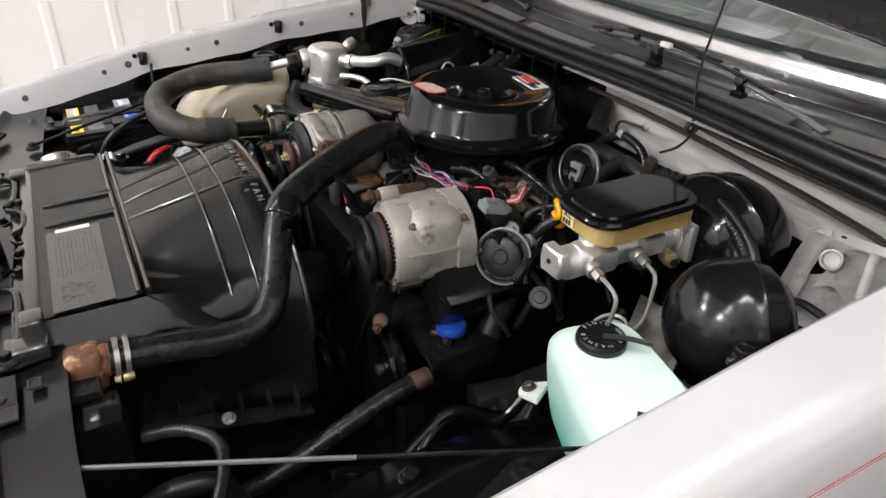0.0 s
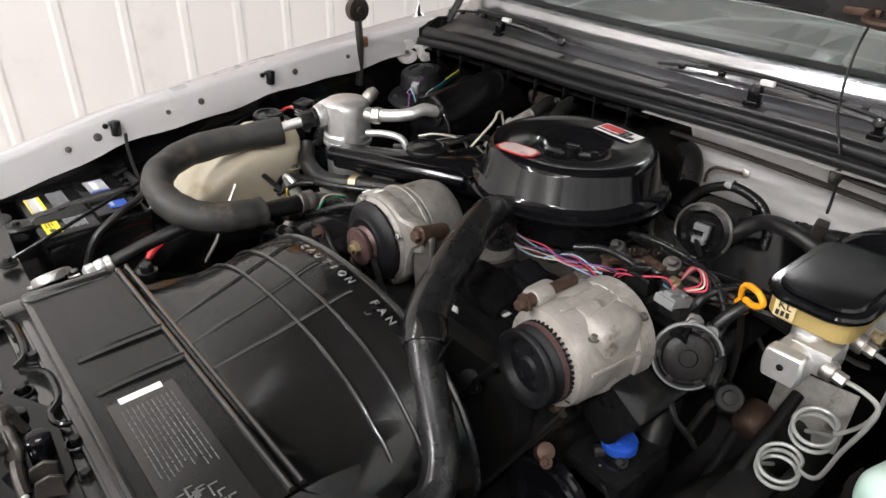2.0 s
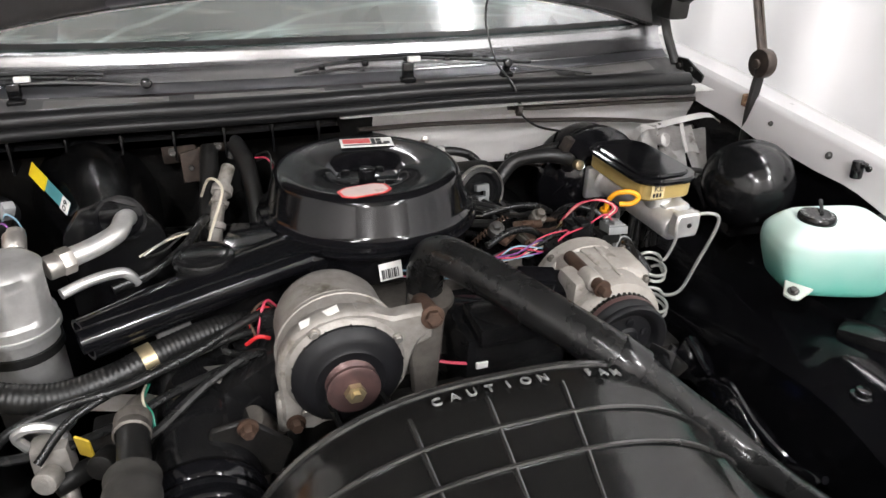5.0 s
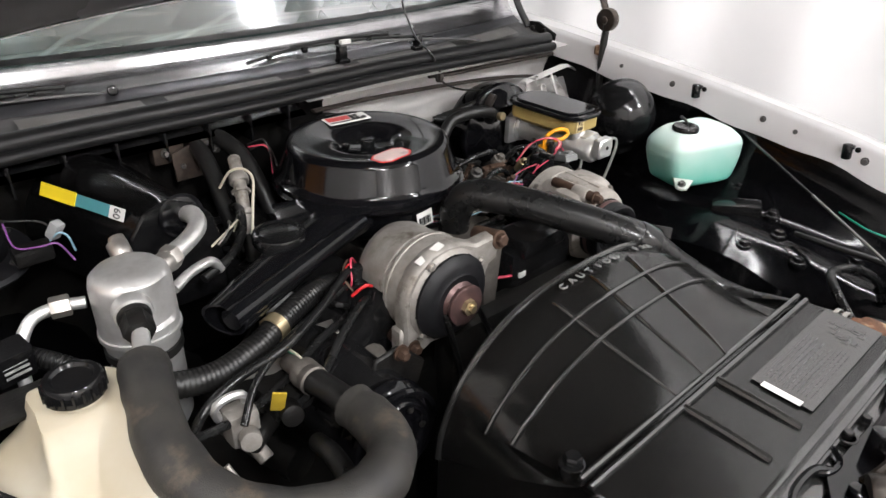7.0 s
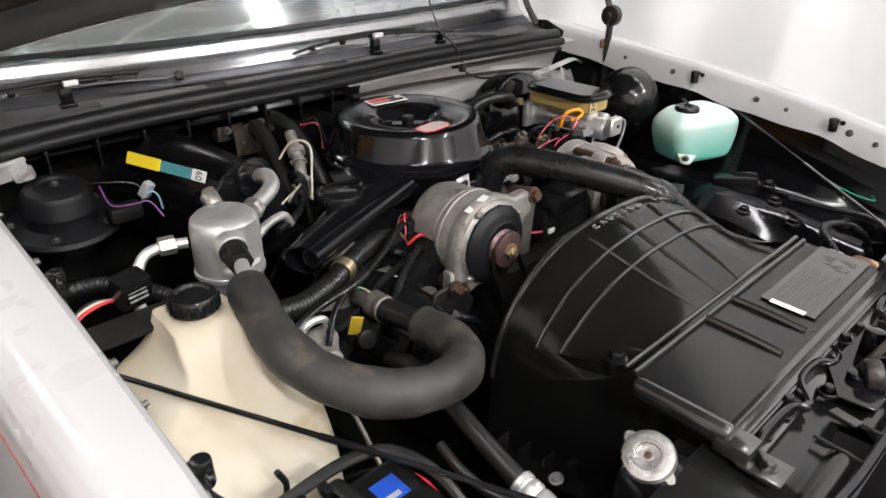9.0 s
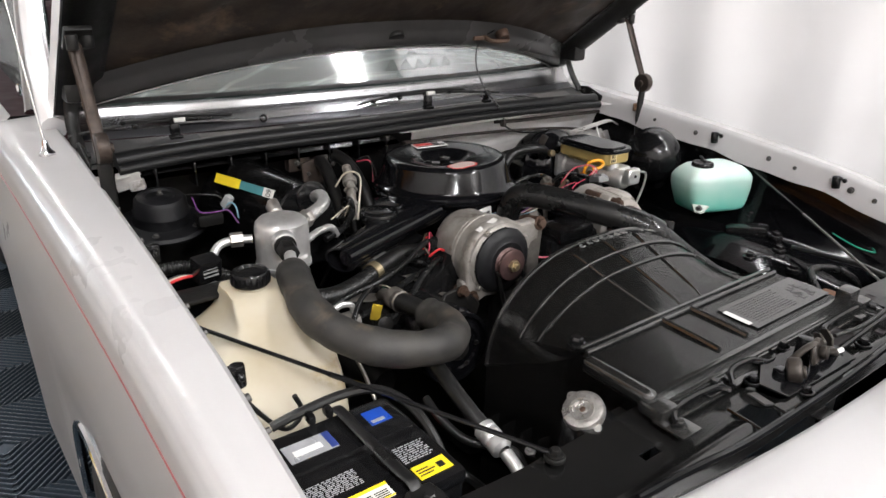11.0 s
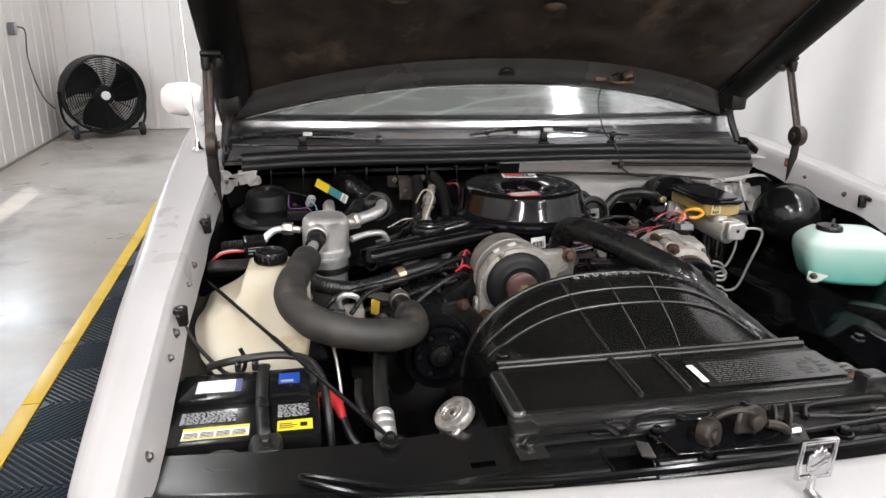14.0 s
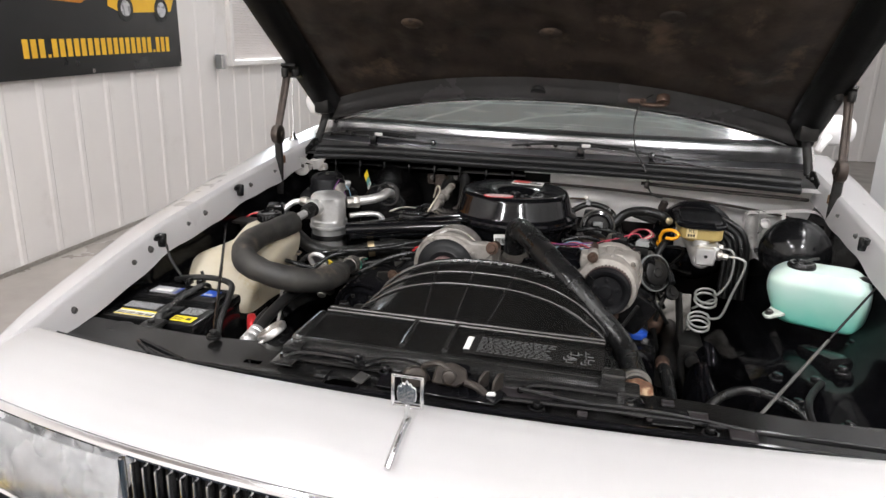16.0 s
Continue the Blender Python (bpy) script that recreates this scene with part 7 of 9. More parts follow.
part("drop_line", tube([(-0.520, 0.460, 0.840), (-0.508, 0.430, 0.800), (-0.500, 0.400, 0.750), (-0.498, 0.36, 0.70)], 0.0032, 8), STEEL, cmp_, "thin pale line")

# discharge hose, down to the condenser
dh = thing("condenser_hose", (-0.44, 0.26, 0.78), "black air-conditioning hose with crimped silver ends", "hose")
part("hose", tube([(-0.405, 0.47, 0.79), (-0.42, 0.41, 0.822), (-0.435, 0.34, 0.828), (-0.445, 0.26, 0.812), (-0.448, 0.195, 0.793)], 0.0115, 12), RUBBER, dh)
part("ferrule", lathe([(0.013, 0), (0.0155, 0.002), (0.0155, 0.010), (0.0135, 0.012), (0.0155, 0.015), (0.0155, 0.024), (0.0135, 0.027), (0.0155, 0.030), (0.0155, 0.042), (0.009, 0.047)], along((-0.4475, 0.205, 0.796), (-0.03, -1, -0.2)), 22), BRIGHT_ALLOY, dh, "crimped silver ferrule")
part("pipe", tube([(-0.449, 0.155, 0.786), (-0.452, 0.125, 0.776), (-0.455, 0.105, 0.75)], 0.009, 10), BRIGHT_ALLOY, dh)
part("bent_line", tube([(-0.475, 0.30, 0.80), (-0.478, 0.26, 0.79), (-0.466, 0.22, 0.775), (-0.44, 0.19, 0.77), (-0.415, 0.17, 0.76), (-0.41, 0.14, 0.72)], 0.006, 10), RUBBER, dh)

# evaporator case, blower and heater hoses on the dark firewall
ev = thing("evaporator_case", (-0.46, 0.95, 0.80), "black half-round evaporator case on the firewall", "case")


def evap(u, v):
    a = math.pi * (u * 1.15 - 0.12)
    w = 0.066 + 0.030 * v
    cx = -0.398 - 0.045 * v
    return Vector((cx - w * math.cos(a), 0.835 + 0.235 * v, 0.868 + (0.104 + 0.010 * v) * max(-0.5, math.sin(a))))


eb = sheet(evap, 28, 14, 0.003)
part("shell", eb, BLACK_SATIN, ev)
part("end_plate", plate([(-0.069, -0.06), (0.069, -0.06), (0.069, 0.02), (0.060, 0.055), (0.036, 0.083), (0.0, 0.093), (-0.036, 0.083), (-0.060, 0.055), (-0.069, 0.02)], 0.008, along((-0.398, 0.838, 0.868), (0, -1, 0), (0, 0, 1)) @ Matrix.Diagonal((1, 1.14, 1, 1)), 0.003), BLACK_SATIN, ev)
part("pipe_collar", join(disc((-0.384, 0.831, 0.945), (0, -1, 0.15), 0.031, 0.003), lathe([(0.028, 0.003), (0.0325, 0.003), (0.0325, 0.0045), (0.028, 0.0045), (0.028, 0.003)], along((-0.384, 0.831, 0.945), (0, -1, 0.15)), 30)), BLACK_GLOSS, ev, "black collar round the pipe")
me_ = Matrix.Translation((-0.4790, 0.930, 0.9575)) @ pose(0, 0, 0, 0, 4, -66) @ pose(0, 0, 0, 66, 0, 0) @ Matrix.Diagonal((0.97, 0.86, 1, 1))
el = part("label", put(box((0.0, 0, 0), (0.150, 0.020, 0.001), 0), me_), TEAL, ev, "yellow, teal and white label")
part("yellow_end", put(box((-0.052, 0, 0.001), (0.070, 0.023, 0.001), 0), me_), YELLOW, el)
part("white_end", put(box((0.062, 0, 0.001), (0.028, 0.021, 0.001), 0), me_), PAPER, el)
words("number", "60", 0.018, me_ @ pose(0.062, 0, 0.0018, 0, 0, -90), INK, el, 0.0003)
bw = thing("blower_motor", (-0.63, 1.0, 0.85), "round black heater blower motor", "motor")
part("housing", lathe([(0, 0), (0.084, 0), (0.088, 0.006), (0.084, 0.012), (0.074, 0.014), (0.056, 0.016), (0.0535, 0.030), (0.0545, 0.033), (0.0545, 0.037), (0.052, 0.040), (0.050, 0.060), (0.044, 0.068), (0.030, 0.071), (0.026, 0.067), (0.012, 0.068), (0, 0.072)], along((-0.632, 1.005, 0.880), (0, -0.15, 1)), 36), FAN_BLACK, bw)
for k in range(5):
    a = 2 * math.pi * k / 5 + 0.5
    part("flange_screw", bolt((-0.632 + 0.071 * math.cos(a), 1.003 + 0.071 * math.sin(a), 0.894 + 0.0105 * math.sin(a)), (0, -0.15, 1), 0.005, 0.005), STEEL_DULL, bw)
part("cap_bolt", bolt((-0.632, 0.995, 0.951), (0, -0.15, 1), 0.005), STEEL_DULL, bw)
part("resistor", box((-0.56, 0.93, 0.905), (0.05, 0.03, 0.025), 0.006), SOOT, bw)
part("plug", put(box((0, 0, 0), (0.016, 0.014, 0.026), 0.003), pose(-0.531, 0.899, 0.944, 30, 10, 30)), PLUG_GREY, bw, "pale grey plug")
for pth, mt in (([(-0.58, 0.96, 0.945), (-0.58, 0.92, 0.925), (-0.555, 0.895, 0.928), (-0.535, 0.885, 0.930), (-0.522, 0.872, 0.905)], PURPLE_WIRE), ([(-0.59, 0.965, 0.95), (-0.575, 0.94, 0.955), (-0.54, 0.92, 0.95), (-0.53, 0.90, 0.93)], RUBBER), ([(-0.54, 0.90, 0.93), (-0.53, 0.885, 0.945), (-0.52, 0.885, 0.935), (-0.515, 0.89, 0.91)], BLUE_WIRE)):
    part("wire", tube(pth, 0.0014, 6), mt, bw)
htr = thing("heater_hose", (-0.27, 0.95, 0.85), "black heater hoses at the firewall", "hose")
part("hose", tube([(-0.255, 1.08, 0.95), (-0.26, 1.03, 0.955), (-0.265, 0.98, 0.93), (-0.275, 0.92, 0.88), (-0.28, 0.86, 0.83)], 0.0145, 12), RUBBER, htr)
part("hose", tube([(-0.215, 1.08, 0.955), (-0.215, 1.04, 0.962), (-0.205, 0.99, 0.945), (-0.2, 0.94, 0.90), (-0.2, 0.9, 0.85)], 0.0145, 12), RUBBER, htr)
part("valve", join(tube([(-0.235, 0.955, 0.955), (-0.246, 0.925, 0.940), (-0.258, 0.895, 0.918), (-0.266, 0.875, 0.890), (-0.270, 0.860, 0.86)], 0.0105, 12), disc((-0.247, 0.922, 0.938), (-0.3, -0.75, -0.55), 0.016, 0.014), disc((-0.255, 0.902, 0.923), (-0.3, -0.75, -0.55), 0.0155, 0.008, 0.002, 6), disc((-0.264, 0.880, 0.898), (-0.2, -0.6, -0.75), 0.0145, 0.010)), ALLOY, htr, "dull metal heater valve")
part("hose", tube([(-0.270, 0.862, 0.865), (-0.272, 0.85, 0.83), (-0.27, 0.84, 0.78)], 0.013, 12), RUBBER, htr)
part("bracket", join(box((-0.305, 1.060, 0.955), (0.055, 0.026, 0.040), 0.006), box((-0.245, 1.058, 0.962), (0.050, 0.022, 0.026), 0.005), plate([(-0.03, -0.03), (0.02, -0.03), (0.03, 0.01), (0.01, 0.03), (-0.03, 0.02)], 0.004, along((-0.275, 1.040, 0.935), (0, -1, 0.1), (0, 0, 1)), 0.001)), LINK_BROWN, htr, "rusty brown firewall bracket")
for bx, bz in ((-0.315, 0.958), (-0.290, 0.930), (-0.245, 0.962), (-0.225, 0.945)):
    part("bracket_bolt", bolt((bx, 1.040, bz), (0, -1, 0.1), 0.005, 0.007), STEEL_DULL, htr)
part("red_cap", disc((-0.200, 0.975, 0.922), (0.3, -1, 0.2), 0.007, 0.012), RED, htr, "small red cap")
part("corner_bracket", join(box((0.226, 0.054, 0.860), (0.036, 0.026, 0.046), 0.005), box((0.226, 0.034, 0.842), (0.040, 0.034, 0.010), 0.003)), SHROUD, sh)

# corrugated hose under the snorkel, and its tan clamp
ch = thing("corrugated_hose", (-0.38, 0.62, 0.80), "black corrugated hose with a tan clamp", "hose")
part("hose", tube([(-0.565, 0.64, 0.86), (-0.52, 0.615, 0.845), (-0.46, 0.607, 0.835), (-0.40, 0.615, 0.842), (-0.345, 0.635, 0.852), (-0.28, 0.66, 0.855), (-0.22, 0.68, 0.84)], 0.0172, 14, 8, ridge=0.0007, pitch=0.006), RUBBER, ch)
part("clamp", lathe([(0.0172, -0.008), (0.0195, -0.008), (0.0195, 0.008), (0.0172, 0.008)], along((-0.362, 0.629, 0.849), (0.9, 0.35, 0.12)), 22), BRASS, ch, "tan spring clamp")
for pth in ([(-0.55, 0.53, 0.83), (-0.47, 0.54, 0.815), (-0.40, 0.555, 0.82), (-0.33, 0.58, 0.835), (-0.25, 0.60, 0.845)], [(-0.42, 0.52, 0.80), (-0.36, 0.53, 0.82), (-0.30, 0.56, 0.85), (-0.25, 0.585, 0.862), (-0.225, 0.60, 0.85)]):
    part("cable", tube(pth, 0.0055, 8), RUBBER_SHINY, ch, "shiny black cable")
for pth in ([(-0.24, 0.60, 0.85), (-0.235, 0.585, 0.83), (-0.225, 0.575, 0.825), (-0.215, 0.58, 0.84)], [(-0.25, 0.61, 0.86), (-0.235, 0.60, 0.875), (-0.222, 0.60, 0.87)]):
    part("wire", tube(pth, 0.0025, 6), RED, ch, "red alternator wire")
part("wire", tube([(-0.05, 0.56, 0.83), (-0.01, 0.545, 0.825), (0.02, 0.54, 0.82)], 0.002, 6), PINK_WIRE, ch)
part("wire_tip", box((0.028, 0.538, 0.82), (0.016, 0.010, 0.010), 0.002), PAPER, ch)
lh = thing("wire_loom", (0.12, 0.66, 0.86), "bundle of red, white and blue wires", "wires")
random.seed(5)
for k in range(12):
    o = [random.uniform(-0.009, 0.009) for _ in range(9)]
    part("wire", tube([(-0.040, 0.700 + o[0], 0.872 + o[1]), (0.02, 0.668 + o[2], 0.880 + o[3]), (0.075, 0.662 + o[4], 0.890 + o[5]), (0.125, 0.664 + o[6], 0.897 + o[7]), (0.175, 0.680 + o[8], 0.893 + o[0]), (0.205, 0.71 + o[2], 0.880)], 0.0011, 5), (PINK_WIRE, PALE_WIRE, PURPLE_WIRE, RUBBER, BLUE_WIRE, RUBBER)[k % 6], lh)
for k in range(4):
    part("wire", tube([(0.283 + 0.003 * k, 0.690, 0.920), (0.300 + 0.004 * k, 0.695, 0.934 - 0.002 * k), (0.285 + 0.004 * k, 0.715, 0.938), (0.262 + 0.003 * k, 0.735, 0.925), (0.245, 0.75, 0.89)], 0.0013, 5), (PINK_WIRE, PALE_WIRE, PINK_WIRE, RUBBER)[k], lh)

# brake booster, master cylinder, lines
bo = thing("brake_booster", (0.44, 0.99, 0.80), "large round black brake booster on the white firewall", "booster")
mbo = along((0.432, 0.905, 0.850), (0, 1, 0.04)) @ Matrix.Diagonal((0.94, 0.94, 1, 1))
part("shell", lathe([(0, 0.0), (0.045, 0.002), (0.08, 0.018), (0.102, 0.045), (0.110, 0.062), (0.116, 0.066), (0.116, 0.078), (0.110, 0.082), (0.106, 0.12), (0.09, 0.145), (0, 0.15)], mbo, 44), BLACK_GLOSS, bo)
part("check_hose", tube([(0.355, 0.93, 0.905), (0.345, 0.915, 0.925), (0.30, 0.92, 0.935), (0.25, 0.94, 0.92), (0.21, 0.93, 0.88)], 0.0125, 12), RUBBER, bo, "black vacuum hose")
part("check_valve", disc((0.358, 0.905, 0.918), (0, -1, 0.2), 0.009, 0.014), BRASS, bo, "tan check valve")
mc = thing("master_cylinder", (0.42, 0.80, 0.85), "brake master cylinder with an amber reservoir and black lid", "cylinder")
part("body", join(lathe([(0, 0), (0.020, 0.0), (0.024, 0.006), (0.024, 0.19), (0.030, 0.195), (0.030, 0.24), (0, 0.24)], along((0.420, 0.690, 0.885), (0, 1, 0.0)), 24), box((0.420, 0.895, 0.885), (0.09, 0.014, 0.06), 0.005),
                  box((0.435, 0.735, 0.895), (0.05, 0.05, 0.035), 0.008), box((0.435, 0.83, 0.895), (0.045, 0.04, 0.03), 0.008)), BRIGHT_ALLOY, mc, "bright cast cylinder")
for y in (0.745, 0.845):
    part("neck", disc((0.420, y, 0.90), (0, 0, 1), 0.021, 0.026), BRIGHT_ALLOY, mc)
part("front_block", plate([(-0.020, -0.020), (0.020, -0.020), (0.023, 0.0), (0.020, 0.020), (-0.020, 0.020), (-0.023, 0.0)], 0.02, along((0.424, 0.688, 0.897), (0, -1, 0)), 0.003), BRIGHT_ALLOY, mc)
part("port_hole", disc((0.424, 0.667, 0.899), (0, -1, 0), 0.004, 0.002), SOOT, mc)
for y in (0.715, 0.795):
    part("line_nut", join(disc((0.452, y, 0.893), (1, -0.1, -0.15), 0.012, 0.014), disc((0.465, y - 0.001, 0.891), (1, -0.1, -0.15), 0.008, 0.014, 0.001, 6)), STEEL, mc)


def loaf(x0, x1, y0, y1, z0, z1, r, grow=0.0):
    n, pts = 6, []
    for cx, cy, a0 in ((x1 - r, y1 - r, 0), (x0 + r, y1 - r, 90), (x0 + r, y0 + r, 180), (x1 - r, y0 + r, 270)):
        for i in range(n + 1):
            a = radians(a0 + 90 * i / n)
            pts.append((cx + r * math.cos(a), cy + r * math.sin(a)))
    return plate(pts, z1 - z0, Matrix.Translation((0, 0, z0)), 0.003)


rv = part("reservoir", join(loaf(0.369, 0.466, 0.718, 0.890, 0.922, 0.953, 0.022), loaf(0.380, 0.456, 0.732, 0.876, 0.914, 0.926, 0.02)), AMBER, mc, "amber plastic reservoir")
part("lid", join(loaf(0.359, 0.474, 0.706, 0.900, 0.950, 0.960, 0.040), loaf(0.370, 0.463, 0.720, 0.886, 0.958, 0.964, 0.030)), BLACK_GLOSS, mc, "gloss black ribbed lid")
kl = part("tag", put(box((0, 0, 0), (0.024, 0.024, 0.001), 0), along((0.394, 0.7165, 0.939), (0, -1, 0))), TAG_CREAM, rv, "cream tag with letters")
words("letters", "KL", 0.014, along((0.394, 0.7155, 0.9435), (0, -1, 0)), INK, kl, 0.0004)
part("print", bars([(-0.009, -0.009, 0.004, 0.007), (-0.003, -0.009, 0.004, 0.007), (0.003, -0.009, 0.004, 0.007)], along((0.394, 0.7155, 0.9385), (0, -1, 0)), 0.0004), INK, kl)
bln = thing("brake_lines", (0.45, 0.72, 0.72), "coiled grey steel brake lines", "pipe")
for lead, c, turn in (([(0.472, 0.714, 0.890), (0.500, 0.708, 0.891), (0.517, 0.706, 0.882), (0.515, 0.706, 0.855), (0.500, 0.712, 0.80), (0.486, 0.722, 0.74)], (0.439, 0.731, 0.717), 2.6),
                      ([(0.478, 0.794, 0.888), (0.500, 0.788, 0.884), (0.507, 0.782, 0.862), (0.502, 0.778, 0.81)], (0.453, 0.769, 0.766), 2.2)):
    n = round(turn * 10)
    coil = [(c[0] + 0.025 * math.cos(0.2 * math.pi * k), c[1] + 0.024 * math.sin(0.2 * math.pi * k), c[2] + 0.008 * math.sin(0.2 * math.pi * k) + 0.010 - 0.0011 * k) for k in range(n)]
    part("line", tube(lead + coil + [(c[0] - 0.02, c[1] + 0.05, c[2] - 0.05)], 0.0029, 8, 5), TUBE_GREY, bln)
part("switch", join(disc((0.445, 0.862, 0.868), (1, -0.3, 0.1), 0.011, 0.022), disc((0.466, 0.856, 0.870), (1, -0.3, 0.1), 0.0095, 0.006, 0.001, 6)), BRASS, bln, "brass switch")
part("switch_core", disc((0.4715, 0.8545, 0.8705), (1, -0.3, 0.1), 0.006, 0.002), SOOT, bln)
bwv = thing("brake_valve", (0.43, 0.70, 0.62), "sooty cast brake valve low beside the coils", "valve")
part("block", join(box((0.42, 0.70, 0.66), (0.06, 0.10, 0.05), 0.012), disc((0.42, 0.64, 0.66), (0, -1, 0), 0.016, 0.03)), SOOT, bwv)
cpl = thing("steering_coupler", (0.34, 0.85, 0.62), "rusty steering coupler on its shaft", "coupler")
part("boot", lathe([(0, -0.04), (0.026, -0.04), (0.036, -0.02), (0.036, 0.012), (0.028, 0.024), (0.016, 0.03), (0, 0.03)], along((0.349, 0.865, 0.640), (0.1, -0.75, -0.3)) @ Matrix.Scale(0.78, 4), 24), BROWN_STEEL, cpl)
part("shaft", tube([(0.345, 0.82, 0.645), (0.352, 0.76, 0.62), (0.36, 0.66, 0.58), (0.365, 0.56, 0.55)], 0.008, 10, 4), SOOT, cpl)
part("floor_plate", put(box((0, 0, 0), (0.11, 0.006, 0.10), 0.002), pose(0.395, 0.945, 0.655, -20, 0, 8)), ALLOY, cpl, "pale steering column cover plate")

# vacuum canister
vb = thing("vacuum_canister", (0.632, 0.775, 0.82), "shiny black ball-shaped vacuum canister", "canister")
mvb = along((0.632, 0.776, 0.900), (0.5, 0.75, 0.1))
part("ball", lathe([(0, -0.077)] + [(0.077 * math.cos(a), 0.077 * math.sin(a)) for a in [radians(-80 + 10 * k) for k in range(8)]] + [(0.077, 0.0), (0.0765, 0.012), (0.078, 0.014), (0.078, 0.019), (0.074, 0.022), (0.066, 0.042), (0.045, 0.060), (0, 0.068)], mvb, 44), BLACK_BALL, vb)
part("bracket", box((0.66, 0.81, 0.82), (0.09, 0.08, 0.05), 0.01), BLACK_SATIN, vb)

# washer bottle
wb = thing("washer_bottle", (0.63, 0.55, 0.80), "milky washer bottle half full of green fluid", "bottle")


def bottle(u, v, z0, z1):
    a = 2 * math.pi * u
    e = 0.42
    cx, cy = math.copysign(abs(math.cos(a)) ** e, math.cos(a)), math.copysign(abs(math.sin(a)) ** e, math.sin(a))
    z = z0 + (z1 - z0) * v
    q = (z - 0.800) / 0.115
    k = 1.0 - 0.10 * max(0.0, 1 - q / 0.55) ** 1.5
    if q < 0.12:
        k *= 0.88 + 0.12 * math.sqrt(max(0, 1 - ((0.12 - q) / 0.12) ** 2))
    if q > 0.72:
        k = 1 - 0.30 * ((q - 0.72) / 0.28) ** 1.8
    taper = 1.0 - (0.18 * max(0.0, 1 - q / 0.6) if cx < 0 else 0.0)
    return pose(0.645, 0.598, 0, 0, 0, -16) @ Vector((0.098 * k * cx * taper, 0.061 * k * cy * (1.0 + 0.12 * cx), z))


b = sheet(lambda u, v: bottle(u, v, 0.800, 0.915), 44, 24, 0.0)
bmesh.ops.remove_doubles(b, verts=b.verts[:], dist=1e-5)
bmesh.ops.holes_fill(b, edges=[e for e in b.edges if e.is_boundary], sides=0)
part("tank", b, WASHER_WHITE, wb)
part("tab", plate([(-0.018, -0.012), (0.0, -0.018), (0.014, -0.012), (0.03, 0.03), (-0.03, 0.03)], 0.006, pose(0.551, 0.555, 0.815, 20, 0, -60) @ Matrix.Diagonal((0.72, 0.72, 1, 1)), 0.002), MILK, wb, "milky mounting tab")
part("tab_bolt", bolt((0.549, 0.556, 0.8225), (-0.3, -0.2, 1), 0.006, 0.006), STEEL_DULL, wb)
wcap = part("cap", lathe([(0.018, -0.012), (0.026, -0.004), (0.028, 0.0), (0.028, 0.006), (0.0255, 0.010), (0, 0.011)], along((0.606, 0.601, 0.915), (0, 0, 1)), 30), BLACK_SATIN, wb, "black flip cap with white lettering")
part("spout", tube([(0.61, 0.598, 0.927), (0.628, 0.618, 0.929), (0.646, 0.636, 0.927)], 0.0030, 8), RUBBER, wcap)
for i, chx in enumerate("WASHER FLUID ONLY "):
    if chx == " ":
        continue
    a = radians(-16 - i * 20)
    words("letter", chx, 0.0072, Matrix.Translation((0.606 + 0.0205 * math.cos(a), 0.601 + 0.0205 * math.sin(a), 0.9258)) @ pose(0, 0, 0, 0, 0, math.degrees(a) - 90), WHITE_INK, wcap, 0.0003)
part("hose_stub", tube([(0.706, 0.562, 0.908), (0.720, 0.576, 0.907), (0.742, 0.598, 0.900)], 0.0075, 10), RUBBER, wb, "black outlet stub")
part("hose", tube([(0.70, 0.62, 0.84), (0.73, 0.56, 0.83), (0.735, 0.45, 0.82), (0.73, 0.3, 0.80)], 0.005, 8), RUBBER, wb)

# dipstick
dp = thing("dipstick", (0.34, 0.74, 0.80), "orange-yellow looped dipstick handle", "dipstick")
part("handle", tube([(0.330, 0.755, 0.895), (0.328, 0.750, 0.915), (0.335, 0.742, 0.932), (0.355, 0.730, 0.937), (0.366, 0.725, 0.928), (0.356, 0.728, 0.918), (0.340, 0.736, 0.916)], 0.0042, 10, 6), ORANGE, dp)
part("collar", disc((0.330, 0.757, 0.885), (0, -0.15, 1), 0.010, 0.016), ORANGE, dp)
part("tube", tube([(0.330, 0.758, 0.888), (0.335, 0.77, 0.82), (0.33, 0.78, 0.70)], 0.0045, 8), SOOT, dp)

# round vacuum module behind the air cleaner
VHOSE = [(0.080, 1.02, 0.860), (0.095, 1.03, 0.885), (0.122, 1.035, 0.905), (0.152, 1.036, 0.916), (0.188, 1.035, 0.911), (0.212, 1.032, 0.898), (0.232, 1.02, 0.872), (0.24, 1.0, 0.84)]
vm = thing("vacuum_motor", (0.17, 0.93, 0.82), "round black vacuum motor with a silver rim", "motor")
mvm = along((0.178, 0.915, 0.883), (0.12, -1, 0.22)) @ Matrix.Diagonal((0.95, 0.95, 1.0, 1))
part("can", lathe([(0, -0.05), (0.03, -0.05), (0.042, -0.03), (0.046, -0.004), (0.046, 0.002), (0.036, 0.004), (0.030, -0.002), (0, -0.002)], mvm, 36), BLACK_SATIN, vm)
part("rim", lathe([(0.0445, 0.003), (0.0465, 0.005), (0.0485, 0.003), (0.0485, -0.003), (0.0445, -0.004), (0.0445, 0.003)], mvm, 40), STEEL, vm, "silver rim")
part("plug", join(put(box((0.0, 0.008, 0.006), (0.026, 0.012, 0.012), 0.002), mvm), put(box((0.0, -0.014, 0.006), (0.022, 0.012, 0.012), 0.002), mvm), put(box((0.009, -0.003, 0.006), (0.008, 0.014, 0.010), 0.001), mvm)), GREY_PLASTIC, vm, "grey plug")
part("bracket", box((0.178, 0.965, 0.885), (0.08, 0.05, 0.06), 0.012), SOOT, vm)
